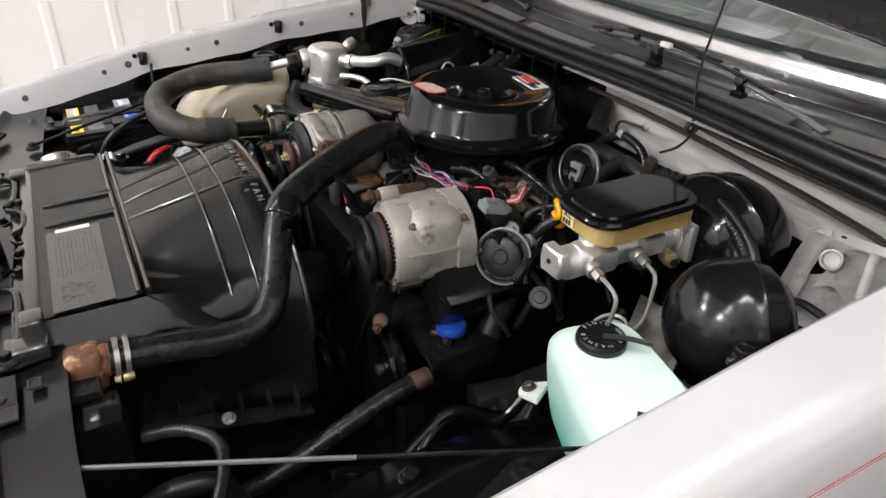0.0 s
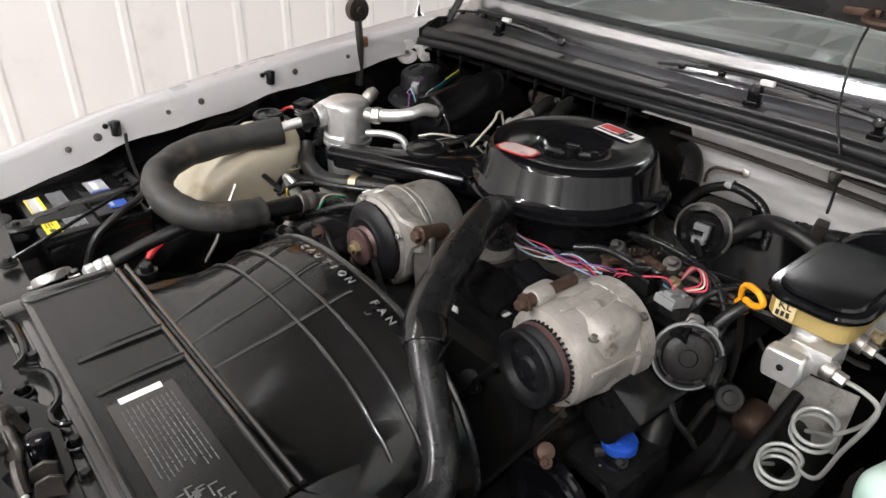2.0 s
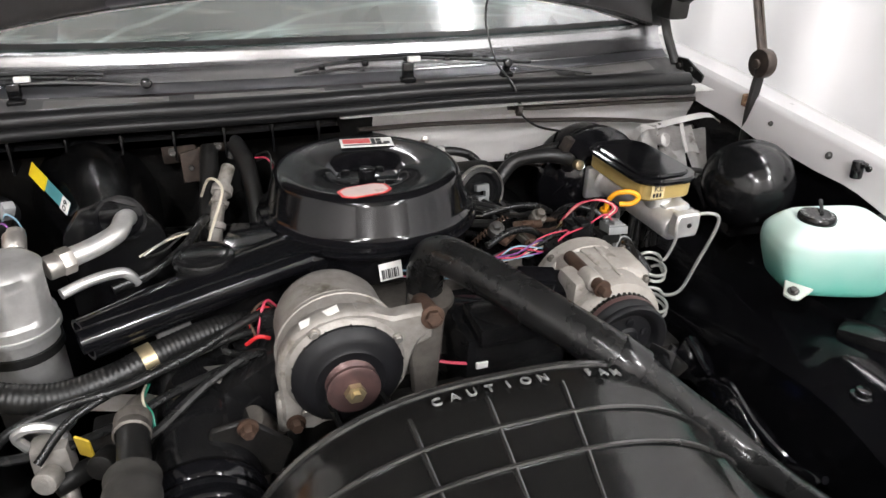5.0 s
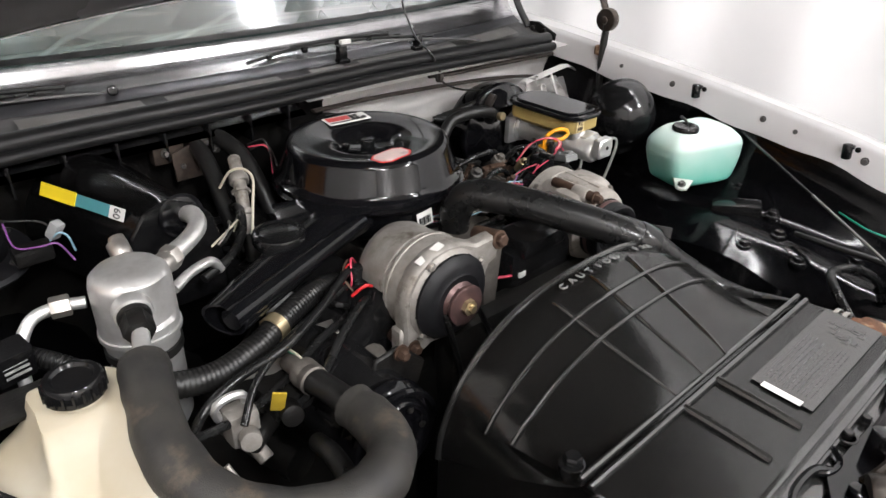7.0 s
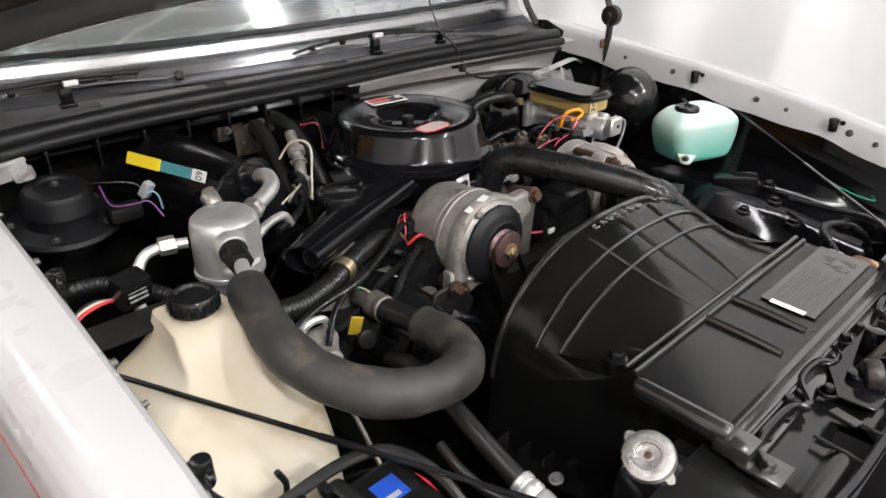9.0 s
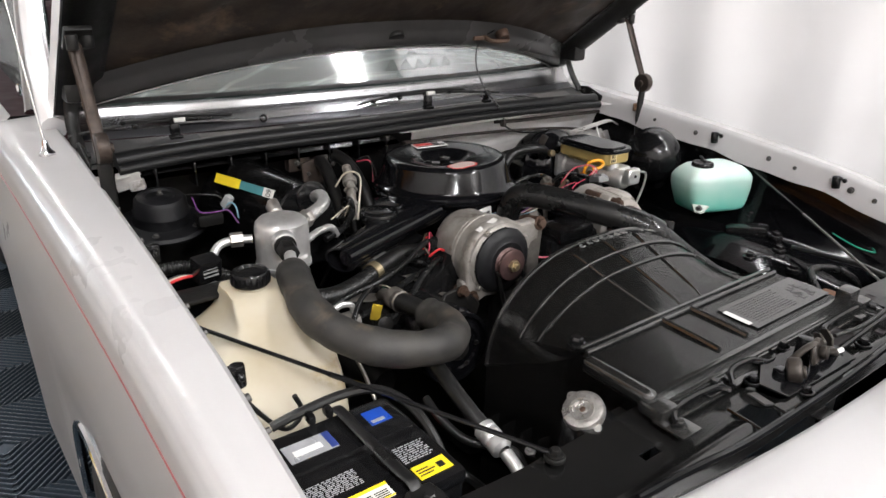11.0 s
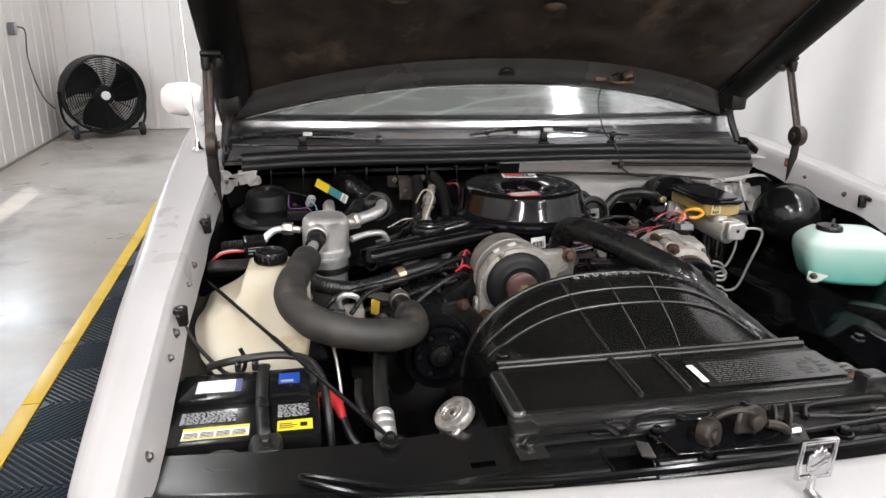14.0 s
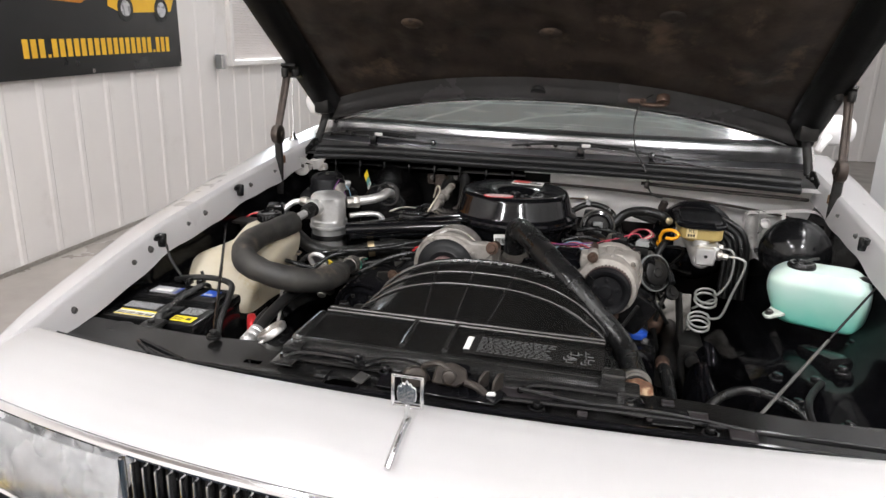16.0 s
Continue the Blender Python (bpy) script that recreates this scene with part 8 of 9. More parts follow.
part("hose", tube(VHOSE, 0.0085, 10), RUBBER, vm, "black hose with a grey band")
part("hose_band", lathe([(0.0085, -0.006), (0.0098, -0.006), (0.0098, 0.006), (0.0085, 0.006)], along((0.146, 1.037, 0.9175), (1, 0, 0)), 16), PLUG_GREY, vm)
part("dark_boot", tube([(0.02, 1.10, 0.925), (0.045, 1.075, 0.925), (0.065, 1.05, 0.915), (0.075, 1.03, 0.895)], 0.020, 12), RUBBER, vm, "black rubber boot at the firewall")
part("ground_strap", tube([(0.075, 1.085, 0.885), (0.078, 1.085, 0.905), (0.090, 1.085, 0.917), (0.112, 1.09, 0.918), (0.134, 1.098, 0.917)], 0.0028, 7), BROWN_STEEL, vm, "brown ground strap")
part("strap_eye", disc((0.137, 1.104, 0.917), (0, -1, 0.2), 0.008, 0.006), STEEL, vm)

# looms along the white firewall
LOOM = [(0.0, 1.075, 0.958), (0.142, 1.076, 0.957), (0.303, 1.075, 0.951), (0.389, 1.075, 0.946), (0.502, 1.075, 0.938), (0.626, 1.075, 0.924), (0.74, 1.07, 0.905)]
lm = thing("firewall_loom", (0.45, 1.06, 0.95), "black wiring loom along the firewall", "wires")
part("loom", tube(LOOM, 0.0088, 8, 6, flat=0.45), LOOM_BROWN, lm, "flat brown taped loom")
part("loom", tube([(0.285, 1.052, 0.985), (0.36, 1.050, 0.981), (0.5, 1.055, 0.977), (0.72, 1.06, 0.970)], 0.0050, 7), LOOM_BROWN, lm)
for k, (r, rg) in enumerate(((0.0080, 0.0008), (0.0100, 0.0010), (0.0085, 0.0), (0.0105, 0.0010), (0.0090, 0.0))):
    q = 0.013 * (k - 2)
    part("corrugated_loom" if rg else "hose", tube([(0.27 + 0.01 * k, 1.020, 0.900), (0.34 + 0.4 * q, 0.985, 0.908 + 0.6 * q), (0.41 + 0.5 * q, 0.955, 0.916 + 0.9 * q), (0.490 + 0.8 * q, 0.935, 0.900 + 0.8 * q), (0.530 + q, 0.920, 0.862 + 0.3 * q), (0.535 + 1.1 * q, 0.915, 0.72)], 0.85 * r, 12, 6, ridge=rg, pitch=0.005), RUBBER, lm, "black corrugated conduit" if rg else "smooth black hose")
part("connector", put(box((0, 0, 0), (0.017, 0.015, 0.027), 0.003), pose(0.339, 0.914, 0.955, 20, 10, 20)), LOOM_BROWN, lm, "brown connector")
# hanging under-hood lamp wire
hw = thing("hanging_wire", (0.27, 1.05, 0.95), "thin black wire hanging from the raised hood", "wire")
part("wire", tube([(0.29, 1.075, 1.225), (0.262, 1.10, 1.20), (0.250, 1.10, 1.14), (0.262, 1.07, 1.07), (0.285, 1.045, 1.035), (0.300, 1.036, 1.000), (0.305, 1.030, 0.975), (0.318, 0.99, 0.965), (0.335, 0.935, 0.972)], 0.0022, 6, 6), RUBBER, hw)
part("tie", lathe([(0.008, -0.006), (0.012, -0.004), (0.012, 0.004), (0.008, 0.006)], along((0.300, 1.034, 0.985), (0.9, -0.2, -0.1)), 12), LOOM_BROWN, hw, "brown tape tie")
# white wire hooks and brackets by the hinges
for s, x, y, z in ((-1, -0.732, 1.030, 0.964), (1, 0.756, 1.118, 0.940)):
    wk = thing("hinge_bracket", (x, y, z - 0.04), "pale painted bracket at the hood hinge", "bracket", "hinge brackets")
    d = Vector((-s * 0.75, -0.65, 0.15)).normalized()
    part("round_plate", lathe([(0.004, 0.006), (0.009, 0.006), (0.011, 0.003), (0.025, 0.003), (0.028, 0.0045), (0.029, 0.002), (0.029, -0.002), (0.004, -0.002), (0.004, 0.006)], along((x, y, z), d), 30), BRACKET_PALE, wk)
    part("bolt", bolt(Vector((x, y, z)) + d * 0.003, d, 0.006), STEEL_DULL, wk)
    part("arm", join(put(box((0, 0, 0), (0.070, 0.005, 0.030), 0.002), pose(x - s * 0.045, y + 0.004, z + 0.008, 8, s * 14, s * 20)), put(box((0, 0, 0), (0.046, 0.024, 0.004), 0.0015), pose(x - s * 0.055, y + 0.006, z + 0.024, 10, s * 6, 0)),
                     put(box((0, 0, 0), (0.030, 0.020, 0.022), 0.006), pose(x - s * 0.070, y + 0.000, z + 0.002, 0, s * 12, s * 25))), BRACKET_PALE, wk)
rag = thing("firewall_bracket", (0.65, 1.0, 0.84), "grubby white stamped bracket with folded sheets by the hinge", "bracket")
RIM = [(0.556, 1.012, 0.905), (0.560, 1.006, 0.925), (0.572, 1.003, 0.934), (0.612, 1.001, 0.938), (0.655, 0.999, 0.943), (0.705, 0.998, 0.949), (0.730, 0.998, 0.948), (0.745, 0.999, 0.938), (0.752, 1.002, 0.915)]


def rim_at(u):
    k = u * (len(RIM) - 1)
    i = min(int(k), len(RIM) - 2)
    return Vector(RIM[i]).lerp(Vector(RIM[i + 1]), k - i)


part("flange", sheet(lambda u, v: rim_at(u) + Vector((0, 0.020 * v, 0.004 * v + 0.001 * math.sin(14 * u))), 40, 6, 0.003), FW_WHITE, rag, "white rounded top flange")
part("flange_hole", disc((0.604, 1.010, 0.9395), (0, 0.1, 1), 0.0035, 0.0015), SOOT, rag)


def fold(x0, x1, top, low, y0, y1, seed):
    def f(u, v):
        b = 0.008 * noise.noise(Vector((u * 3, v * 3, seed)))
        return Vector((x0 + (x1 - x0) * u + 0.4 * b, y0 + (y1 - y0) * v + 0.016 * math.sin(math.pi * u) + b, top + (low - top) * v + 0.010 * u + b))
    return sheet(f, 14, 12, 0.0025)


part("folded_sheet", fold(0.558, 0.592, 0.931, 0.840, 1.004, 0.968, 3.0), BRACKET_PALE, rag, "pale curled upright")
part("folded_sheet", fold(0.604, 0.690, 0.918, 0.872, 1.020, 0.975, 5.0), BRACKET_PALE, rag, "pale crumpled gusset")
part("folded_sheet", fold(0.572, 0.660, 0.880, 0.815, 0.990, 0.950, 9.0), BRACKET_PALE, rag, "pale crumpled gusset")
part("folded_sheet", fold(0.675, 0.752, 0.905, 0.835, 1.025, 0.955, 12.0), BRACKET_PALE, rag, "pale crumpled gusset")
part("middle_rib", tube([(0.652, 1.004, 0.940), (0.656, 0.996, 0.915), (0.662, 0.984, 0.885)], 0.006, 8, 4, flat=0.5), BRACKET_PALE, rag)
part("end_upright", sheet(lambda u, v: Vector((0.751 + 0.004 * v, 1.002 + 0.030 * u, 0.915 - 0.07 * v)), 4, 8, 0.003), BRACKET_PALE, rag)
part("cup", lathe([(0, -0.012), (0.010, -0.012), (0.014, -0.004), (0.0145, 0.004), (0.012, 0.005), (0.010, -0.004), (0, -0.006)], along((0.608, 0.992, 0.912), (0.25, -0.85, 0.4)), 22), BRACKET_PALE, rag, "pale pressed cup")
part("rubber_edge", tube([(0.585, 0.955, 0.845), (0.62, 0.945, 0.862), (0.67, 0.94, 0.858), (0.72, 0.94, 0.835)], 0.006, 8), RUBBER, rag)

# power steering pump
ps = thing("steering_pump", (0.27, 0.56, 0.62), "black power-steering pump with a blue cap", "pump")
part("body", join(box((0.285, 0.605, 0.665), (0.10, 0.12, 0.08), 0.02), disc((0.285, 0.545, 0.65), (0, 1, 0), 0.05, 0.08)), BLACK_SATIN, ps)
part("neck", disc((0.290, 0.600, 0.695), (0, 0, 1), 0.022, 0.022), BLACK_SATIN, ps)
part("cap", join(disc((0.290, 0.598, 0.714), (0, 0, 1), 0.024, 0.016, 0.004), disc((0.290, 0.598, 0.729), (0, 0, 1), 0.013, 0.003)), BLUE, ps, "blue plastic cap")
part("pulley", lathe([(0.0, 0.004), (0.016, 0.004), (0.020, 0.009), (0.040, 0.010), (0.048, 0.003), (0.058, 0.0), (0.066, 0.0), (0.067, 0.006), (0.060, 0.012), (0.067, 0.018), (0.066, 0.024), (0.0, 0.024)], along((0.264, 0.485, 0.660), (0.05, 1, 0)), 40), BLACK_GLOSS, ps, "gloss black dished pulley")
part("shaft", disc((0.264, 0.480, 0.660), (0, 1, 0), 0.009, 0.012), STEEL_DULL, ps)
lr = thing("lower_hose", (0.33, 0.42, 0.6), "black lower hoses beside the steering pump", "hose")
part("hose", tube([(0.345, 0.52, 0.69), (0.352, 0.46, 0.685), (0.358, 0.38, 0.66), (0.36, 0.28, 0.62), (0.35, 0.18, 0.58)], 0.014, 12), RUBBER_SHINY, lr)
part("pipe_end", disc((0.346, 0.53, 0.692), (0, -1, -0.05), 0.015, 0.03), BROWN_STEEL, lr, "brown pipe end")
part("hose", tube([(0.40, 0.10, 0.66), (0.405, 0.13, 0.70), (0.41, 0.17, 0.715), (0.415, 0.21, 0.70), (0.42, 0.24, 0.62)], 0.014, 12), RUBBER, lr)
part("steering_shaft", tube([(0.42, 0.42, 0.55), (0.40, 0.60, 0.62), (0.40, 0.85, 0.74)], 0.009, 10, 0), SOOT, lr, "sooty steering shaft")

# bolts and struts of the driver-side inner fender
tw = thing("fender_brace_bolts", (0.6, 0.4, 0.74), "black rubber-capped bolts on the inner fender", "bolts")
for x, y, z in ((0.60, 0.36, 0.755), (0.655, 0.40, 0.765), (0.545, 0.40, 0.735), (0.70, 0.50, 0.782), (0.56, 0.30, 0.735), (0.62, 0.22, 0.745)):
    part("capped_bolt", join(disc((x, y, z), (0, 0, 1), 0.016, 0.014, 0.004), disc((x, y, z + 0.012), (0, 0, 1), 0.010, 0.010, 0.003)), BLACK_SATIN, tw)
part("stamped_ridge", put(box((0, 0, 0), (0.05, 0.10, 0.03), 0.012), pose(0.64, 0.47, 0.772, -8, 0, 25)), BLACK_SATIN, tw)
part("relay_disc", lathe([(0, 0), (0.05, 0), (0.052, 0.006), (0.048, 0.012), (0.02, 0.014), (0.012, 0.022), (0, 0.022)], along((0.62, 0.12, 0.775), (0, 0, 1)), 28), BLACK_SATIN, tw)
part("cable", tube([(0.60, 0.33, 0.78), (0.56, 0.24, 0.80), (0.53, 0.15, 0.815), (0.53, 0.06, 0.80)], 0.006, 8), RUBBER, tw, "black cable")
part("green_wire", tube([(0.72, 0.30, 0.80), (0.705, 0.24, 0.79), (0.715, 0.20, 0.785), (0.735, 0.22, 0.79), (0.735, 0.26, 0.80)], 0.0018, 6), GREEN_WIRE, tw, "green wire")

# cross braces from the fenders to the radiator support
for s, a, b in ((1, (0.742, 0.556, 0.908), (0.432, 0.064, 0.824)), (-1, (-0.742, 0.598, 0.884), (-0.455, 0.066, 0.846))):
    br = thing("brace_rod", b, "thin dark steel brace rod across the bay corner", "rod", "brace rods")
    part("rod", tube([a, b], 0.0024 if s > 0 else 0.0032, 8, 0), BLACK_SATIN, br)
    part("end", join(disc((b[0], b[1], b[2] - 0.008), (0, 0, 1), 0.013, 0.006), bolt((b[0], b[1], b[2] - 0.002), (0, 0, 1), 0.007, 0.008)), SOOT, br)
    part("sleeve", tube([Vector(b).lerp(Vector(a), 0.03 if s > 0 else 0.42), Vector(b).lerp(Vector(a), 0.52)], 0.0028 if s > 0 else 0.0040, 8, 0), ROD_GREY if s > 0 else BLACK_SATIN, br)

# ---- on the radiator support ----
la = thing("hood_latch", (-0.02, 0.0, 0.84), "greasy dark hood latch on the radiator support", "latch")
part("plate", plate([(-0.10, -0.03), (0.08, -0.035), (0.095, 0.0), (0.06, 0.035), (-0.05, 0.04), (-0.105, 0.01)], 0.004, pose(-0.02, -0.005, 0.847), 0.001), BLACK_GLOSS, la)
part("hook", tube([(-0.05, 0.005, 0.85), (-0.055, -0.005, 0.876), (-0.03, -0.012, 0.889), (-0.005, -0.012, 0.876), (-0.002, -0.01, 0.855)], 0.0048, 8), GREASE, la)
part("upright", join(*[plate([(-0.014, 0.0), (0.016, 0.0), (0.014, 0.014), (0.016, 0.024), (0.004, 0.028), (-0.010, 0.020)], 0.004, along((0.034 + dx, 0.004, 0.849), (0.9, -0.4, 0), (0, 0, 1)), 0.001) for dx in (0.0, 0.022)]), GREASE, la, "greasy upright latch cheeks")
part("spring_post", disc((0.0, 0.01, 0.85), (0.1, 0, 1), 0.012, 0.030), BLACK_GLOSS, la)
part("pivot_post", disc((-0.075, 0.0, 0.85), (0, 0, 1), 0.012, 0.009), BLACK_GLOSS, la)
part("drum", join(disc((-0.072, -0.004, 0.858), (0.5, -0.85, 0.2), 0.019, 0.020, 0.005), disc((-0.066, -0.022, 0.862), (0.5, -0.85, 0.2), 0.009, 0.006)), GREASE, la, "greasy round latch drum")
part("cam", join(plate([(-0.026, -0.012), (0.010, -0.018), (0.030, -0.008), (0.026, 0.010), (0.006, 0.020), (-0.018, 0.016)], 0.008, along((-0.014, -0.010, 0.872), (0.2, -0.95, 0.25), (0, 0, 1)), 0.003), disc((-0.012, -0.018, 0.874), (0.2, -0.95, 0.25), 0.010, 0.010), tube([(0.012, -0.014, 0.866), (0.030, -0.016, 0.862), (0.044, -0.016, 0.852)], 0.006, 8)), GREASE, la, "greasy latch cam")
sb = thing("support_fittings", (0.0, 0.0, 0.83), "black bolts and brackets on the radiator support", "bolts")
for x, y, z in ((-0.176, 0.040, 0.849), (-0.081, -0.038, 0.845), (-0.121, 0.016, 0.848), (0.002, 0.040, 0.850), (0.121, -0.024, 0.846), (0.252, 0.022, 0.849), (0.36, -0.02, 0.844)):
    part("bolt", join(bolt((x, y, z), (0, 0, 1), 0.0065, 0.008), disc((x, y, z - 0.004), (0, 0, 1), 0.0125, 0.006)), BLACK_SATIN, sb)
for x0, x1, y in ((-0.30, -0.17, 0.034), (-0.16, -0.06, 0.045), (0.09, 0.27, 0.034)):
    part("bead", tube([(x0, y - 0.022, 0.850), (x0 + 0.03, y, 0.853), (x1 - 0.02, y, 0.853), (x1, y - 0.014, 0.850)], 0.005, 8), BLACK_SATIN, sb)
# nothing is cut here: dark plates give the shade inside each opening
for x, y, w, d in ((0.308, 0.048, 0.016, 0.012), (0.348, 0.018, 0.026, 0.024), (0.186, -0.021, 0.012, 0.010), (0.282, -0.005, 0.010, 0.008), (0.404, -0.011, 0.034, 0.030), (0.09, 0.012, 0.10, 0.028)):
    rim = join(tube([(x - w / 2, y - d / 2, 0.8455), (x + w / 2, y - d / 2, 0.8455), (x + w / 2, y + d / 2, 0.8455), (x - w / 2, y + d / 2, 0.8455), (x - w / 2, y - d / 2, 0.8455)], 0.0022, 6, 0), box((x, y, 0.8440), (w, d, 0.004), 0))
    part("slot", rim, CABIN, sb, "rimmed dark plate standing for a shaded opening")
part("front_bead", tube([(-0.43, -0.036, 0.842), (-0.35, -0.043, 0.845), (-0.27, -0.053, 0.847), (-0.2, -0.056, 0.848), (-0.014, -0.056, 0.848), (0.139, -0.050, 0.848), (0.244, -0.043, 0.846), (0.39, -0.034, 0.843), (0.55, -0.02, 0.838)], 0.0050, 8, 6), BLACK_GLOSS, sb)
part("middle_bead", tube([(0.05, -0.012, 0.846), (0.192, -0.006, 0.848), (0.308, 0.0, 0.847), (0.45, 0.006, 0.842), (0.6, 0.02, 0.835)], 0.0045, 8, 6), BLACK_SATIN, sb)
for x, y in ((-0.085, -0.071), (0.174, -0.063), (0.36, -0.056)):
    part("tab", plate([(-0.016, -0.010), (0.016, -0.010), (0.02, 0.014), (-0.02, 0.014)], 0.004, pose(x, y, 0.826), 0.001), BLACK_SATIN, sb)
part("release_cable", tube([(0.091, 0.007, 0.856), (0.14, 0.002, 0.853), (0.192, 0.001, 0.851), (0.25, 0.004, 0.851), (0.308, 0.006, 0.850), (0.42, 0.0, 0.845)], 0.0032, 7), RUBBER, sb, "thin black release cable")
part("cable_tip", disc((0.046, -0.016, 0.852), (0.8, -0.3, 0.3), 0.0035, 0.014), PAPER, sb, "white cable end")
part("corner_bracket", join(plate([(-0.028, -0.026), (0.030, -0.030), (0.034, 0.018), (-0.018, 0.026)], 0.003, pose(0.305, 0.008, 0.8445, 0, 0, 10)), disc((0.325, 0.014, 0.846), (0, 0, 1), 0.007, 0.003)), BLACK_SATIN, sb)
for s in (-1, 1):
    part("rubber_buffer", join(lathe([(0.0, 0), (0.026, 0), (0.026, 0.003), (0.020, 0.005), (0.010, 0.004), (0, 0.005)], along((s * 0.66, 0.080, 0.824), (0, 0, 1)), 24)), RUBBER, sb, "round rubber hood buffer")
part("embossed_bead", tube([(-0.462, -0.044, 0.842), (-0.51, -0.024, 0.841), (-0.555, 0.004, 0.840), (-0.566, 0.014, 0.840), (-0.555, 0.014, 0.840), (-0.51, -0.006, 0.841), (-0.455, -0.030, 0.842)], 0.0042, 8, 6), BLACK_GLOSS, sb)
part("slot_lip", tube([(-0.205, 0.0, 0.845), (-0.207, -0.051, 0.843), (-0.148, -0.052, 0.843), (-0.146, -0.002, 0.846)], 0.0025, 6, 0), BLACK_GLOSS, sb)
part("slot_strap", put(box((0, 0, 0), (0.018, 0.030, 0.003), 0.001), pose(-0.152, -0.014, 0.8475, 0, 12, -10)), STEEL_DULL, sb, "worn steel strap over the opening")
part("cable_guide", tube([(-0.080, 0.048, 0.851), (-0.064, 0.060, 0.853), (-0.040, 0.058, 0.853), (-0.030, 0.042, 0.852), (-0.046, 0.030, 0.851), (-0.070, 0.034, 0.851), (-0.080, 0.048, 0.851)], 0.0035, 8, 4), BLACK_GLOSS, sb)
part("mount_tab", plate([(-0.032, -0.016), (0.02, -0.016), (0.034, 0.004), (0.03, 0.02), (-0.02, 0.018), (-0.034, 0.004)], 0.003, pose(-0.172, 0.042, 0.846), 0.001), BLACK_SATIN, sb)
# relay and wires beside the accumulator
ry = thing("relay", (-0.648, 0.69, 0.88), "small black relay with white print", "relay")
part("body", put(box((0, 0, 0), (0.042, 0.032, 0.042), 0.005), pose(-0.648, 0.690, 0.905, 12, 0, 12)), BLACK_SATIN, ry)
part("print", bars([(-0.014, -0.012 + 0.006 * k, 0.026, 0.003) for k in range(5)], along((-0.645, 0.6735, 0.908), (0.2, -1, 0.2)) ), WHITE_INK, ry)
for k, mt in enumerate((RED, PALE_WIRE, RUBBER)):
    part("wire", tube([(-0.668, 0.695, 0.895), (-0.69, 0.69 + 0.006 * k, 0.897), (-0.715, 0.68 + 0.006 * k, 0.895), (-0.735, 0.67, 0.88)], 0.0024, 6), mt, ry)
part("loom", tube([(-0.72, 0.78, 0.88), (-0.66, 0.76, 0.885), (-0.60, 0.70, 0.87), (-0.57, 0.66, 0.85)], 0.012, 12, 8, ridge=0.0018, pitch=0.006), RUBBER, ry, "black corrugated loom")

# ---- small hoses, wires and brackets between the large pieces ----
def wires(owner, path, n, r, mats, spread, seed):
    """A loose bundle of n wires along a path."""
    rnd = random.Random(seed)
    for k in range(n):
        pts = [Vector(p) + Vector((rnd.uniform(-1, 1), rnd.uniform(-1, 1), rnd.uniform(-1, 1))) * spread for p in path]
        part("wire", tube(pts, r, 6, 6), mats[k % len(mats)], owner)


ab = thing("alternator_cables", (-0.36, 0.59, 0.85), "shiny black cables running from the alternator", "cable")
part("cable", tube([(-0.205, 0.655, 0.862), (-0.225, 0.648, 0.876), (-0.265, 0.626, 0.874), (-0.306, 0.604, 0.866), (-0.381, 0.570, 0.860), (-0.447, 0.566, 0.850), (-0.500, 0.552, 0.838), (-0.53, 0.545, 0.80)], 0.0058, 10), RUBBER_SHINY, ab)
part("cable", tube([(-0.212, 0.652, 0.850), (-0.255, 0.630, 0.862), (-0.310, 0.606, 0.862), (-0.361, 0.588, 0.858), (-0.433, 0.550, 0.848), (-0.47, 0.520, 0.82)], 0.0048, 10), RUBBER_SHINY, ab)
wires(ab, [(-0.20, 0.66, 0.862), (-0.222, 0.654, 0.885), (-0.236, 0.640, 0.872), (-0.232, 0.628, 0.842), (-0.24, 0.61, 0.81)], 3, 0.0017, (RED, BROWN_STEEL, PINK_WIRE), 0.006, 3)
part("flat_brace", put(box((0, 0, 0), (0.13, 0.022, 0.003), 0.001), pose(-0.372, 0.596, 0.812, 20, 14, -4)), STEEL, ab, "bright flat brace")
part("plug", box((-0.218, 0.642, 0.872), (0.022, 0.018, 0.020), 0.003), RUBBER_SHINY, ab)
wires(ab, [(-0.36, 0.60, 0.835), (-0.37, 0.575, 0.84), (-0.365, 0.55, 0.83), (-0.36, 0.53, 0.80)], 3, 0.0016, (GREEN_WIRE, RUBBER, PALE_WIRE), 0.007, 8)

hb = thing("heater_wires", (-0.25, 0.90, 0.90), "cream and black wires by the heater hoses", "wires")
part("wire", tube([(-0.280, 0.925, 0.925), (-0.268, 0.905, 0.957), (-0.256, 0.882, 0.965), (-0.250, 0.866, 0.952), (-0.268, 0.842, 0.915), (-0.285, 0.82, 0.88)], 0.0022, 7), PALE_WIRE, hb)
wires(hb, [(-0.36, 0.78, 0.905), (-0.33, 0.80, 0.915), (-0.305, 0.83, 0.91), (-0.295, 0.86, 0.885)], 3, 0.0016, (PALE_WIRE, RUBBER, STEEL), 0.009, 21)
part("hose", tube([(-0.40, 0.745, 0.885), (-0.35, 0.765, 0.892), (-0.31, 0.80, 0.905), (-0.285, 0.85, 0.915), (-0.275, 0.90, 0.90)], 0.0065, 9), RUBBER_SHINY, hb)
wires(hb, [(-0.19, 0.99, 0.955), (-0.175, 0.965, 0.965), (-0.165, 0.95, 0.94), (-0.17, 0.94, 0.90)], 3, 0.0016, (RUBBER, PINK_WIRE, RUBBER), 0.005, 5)

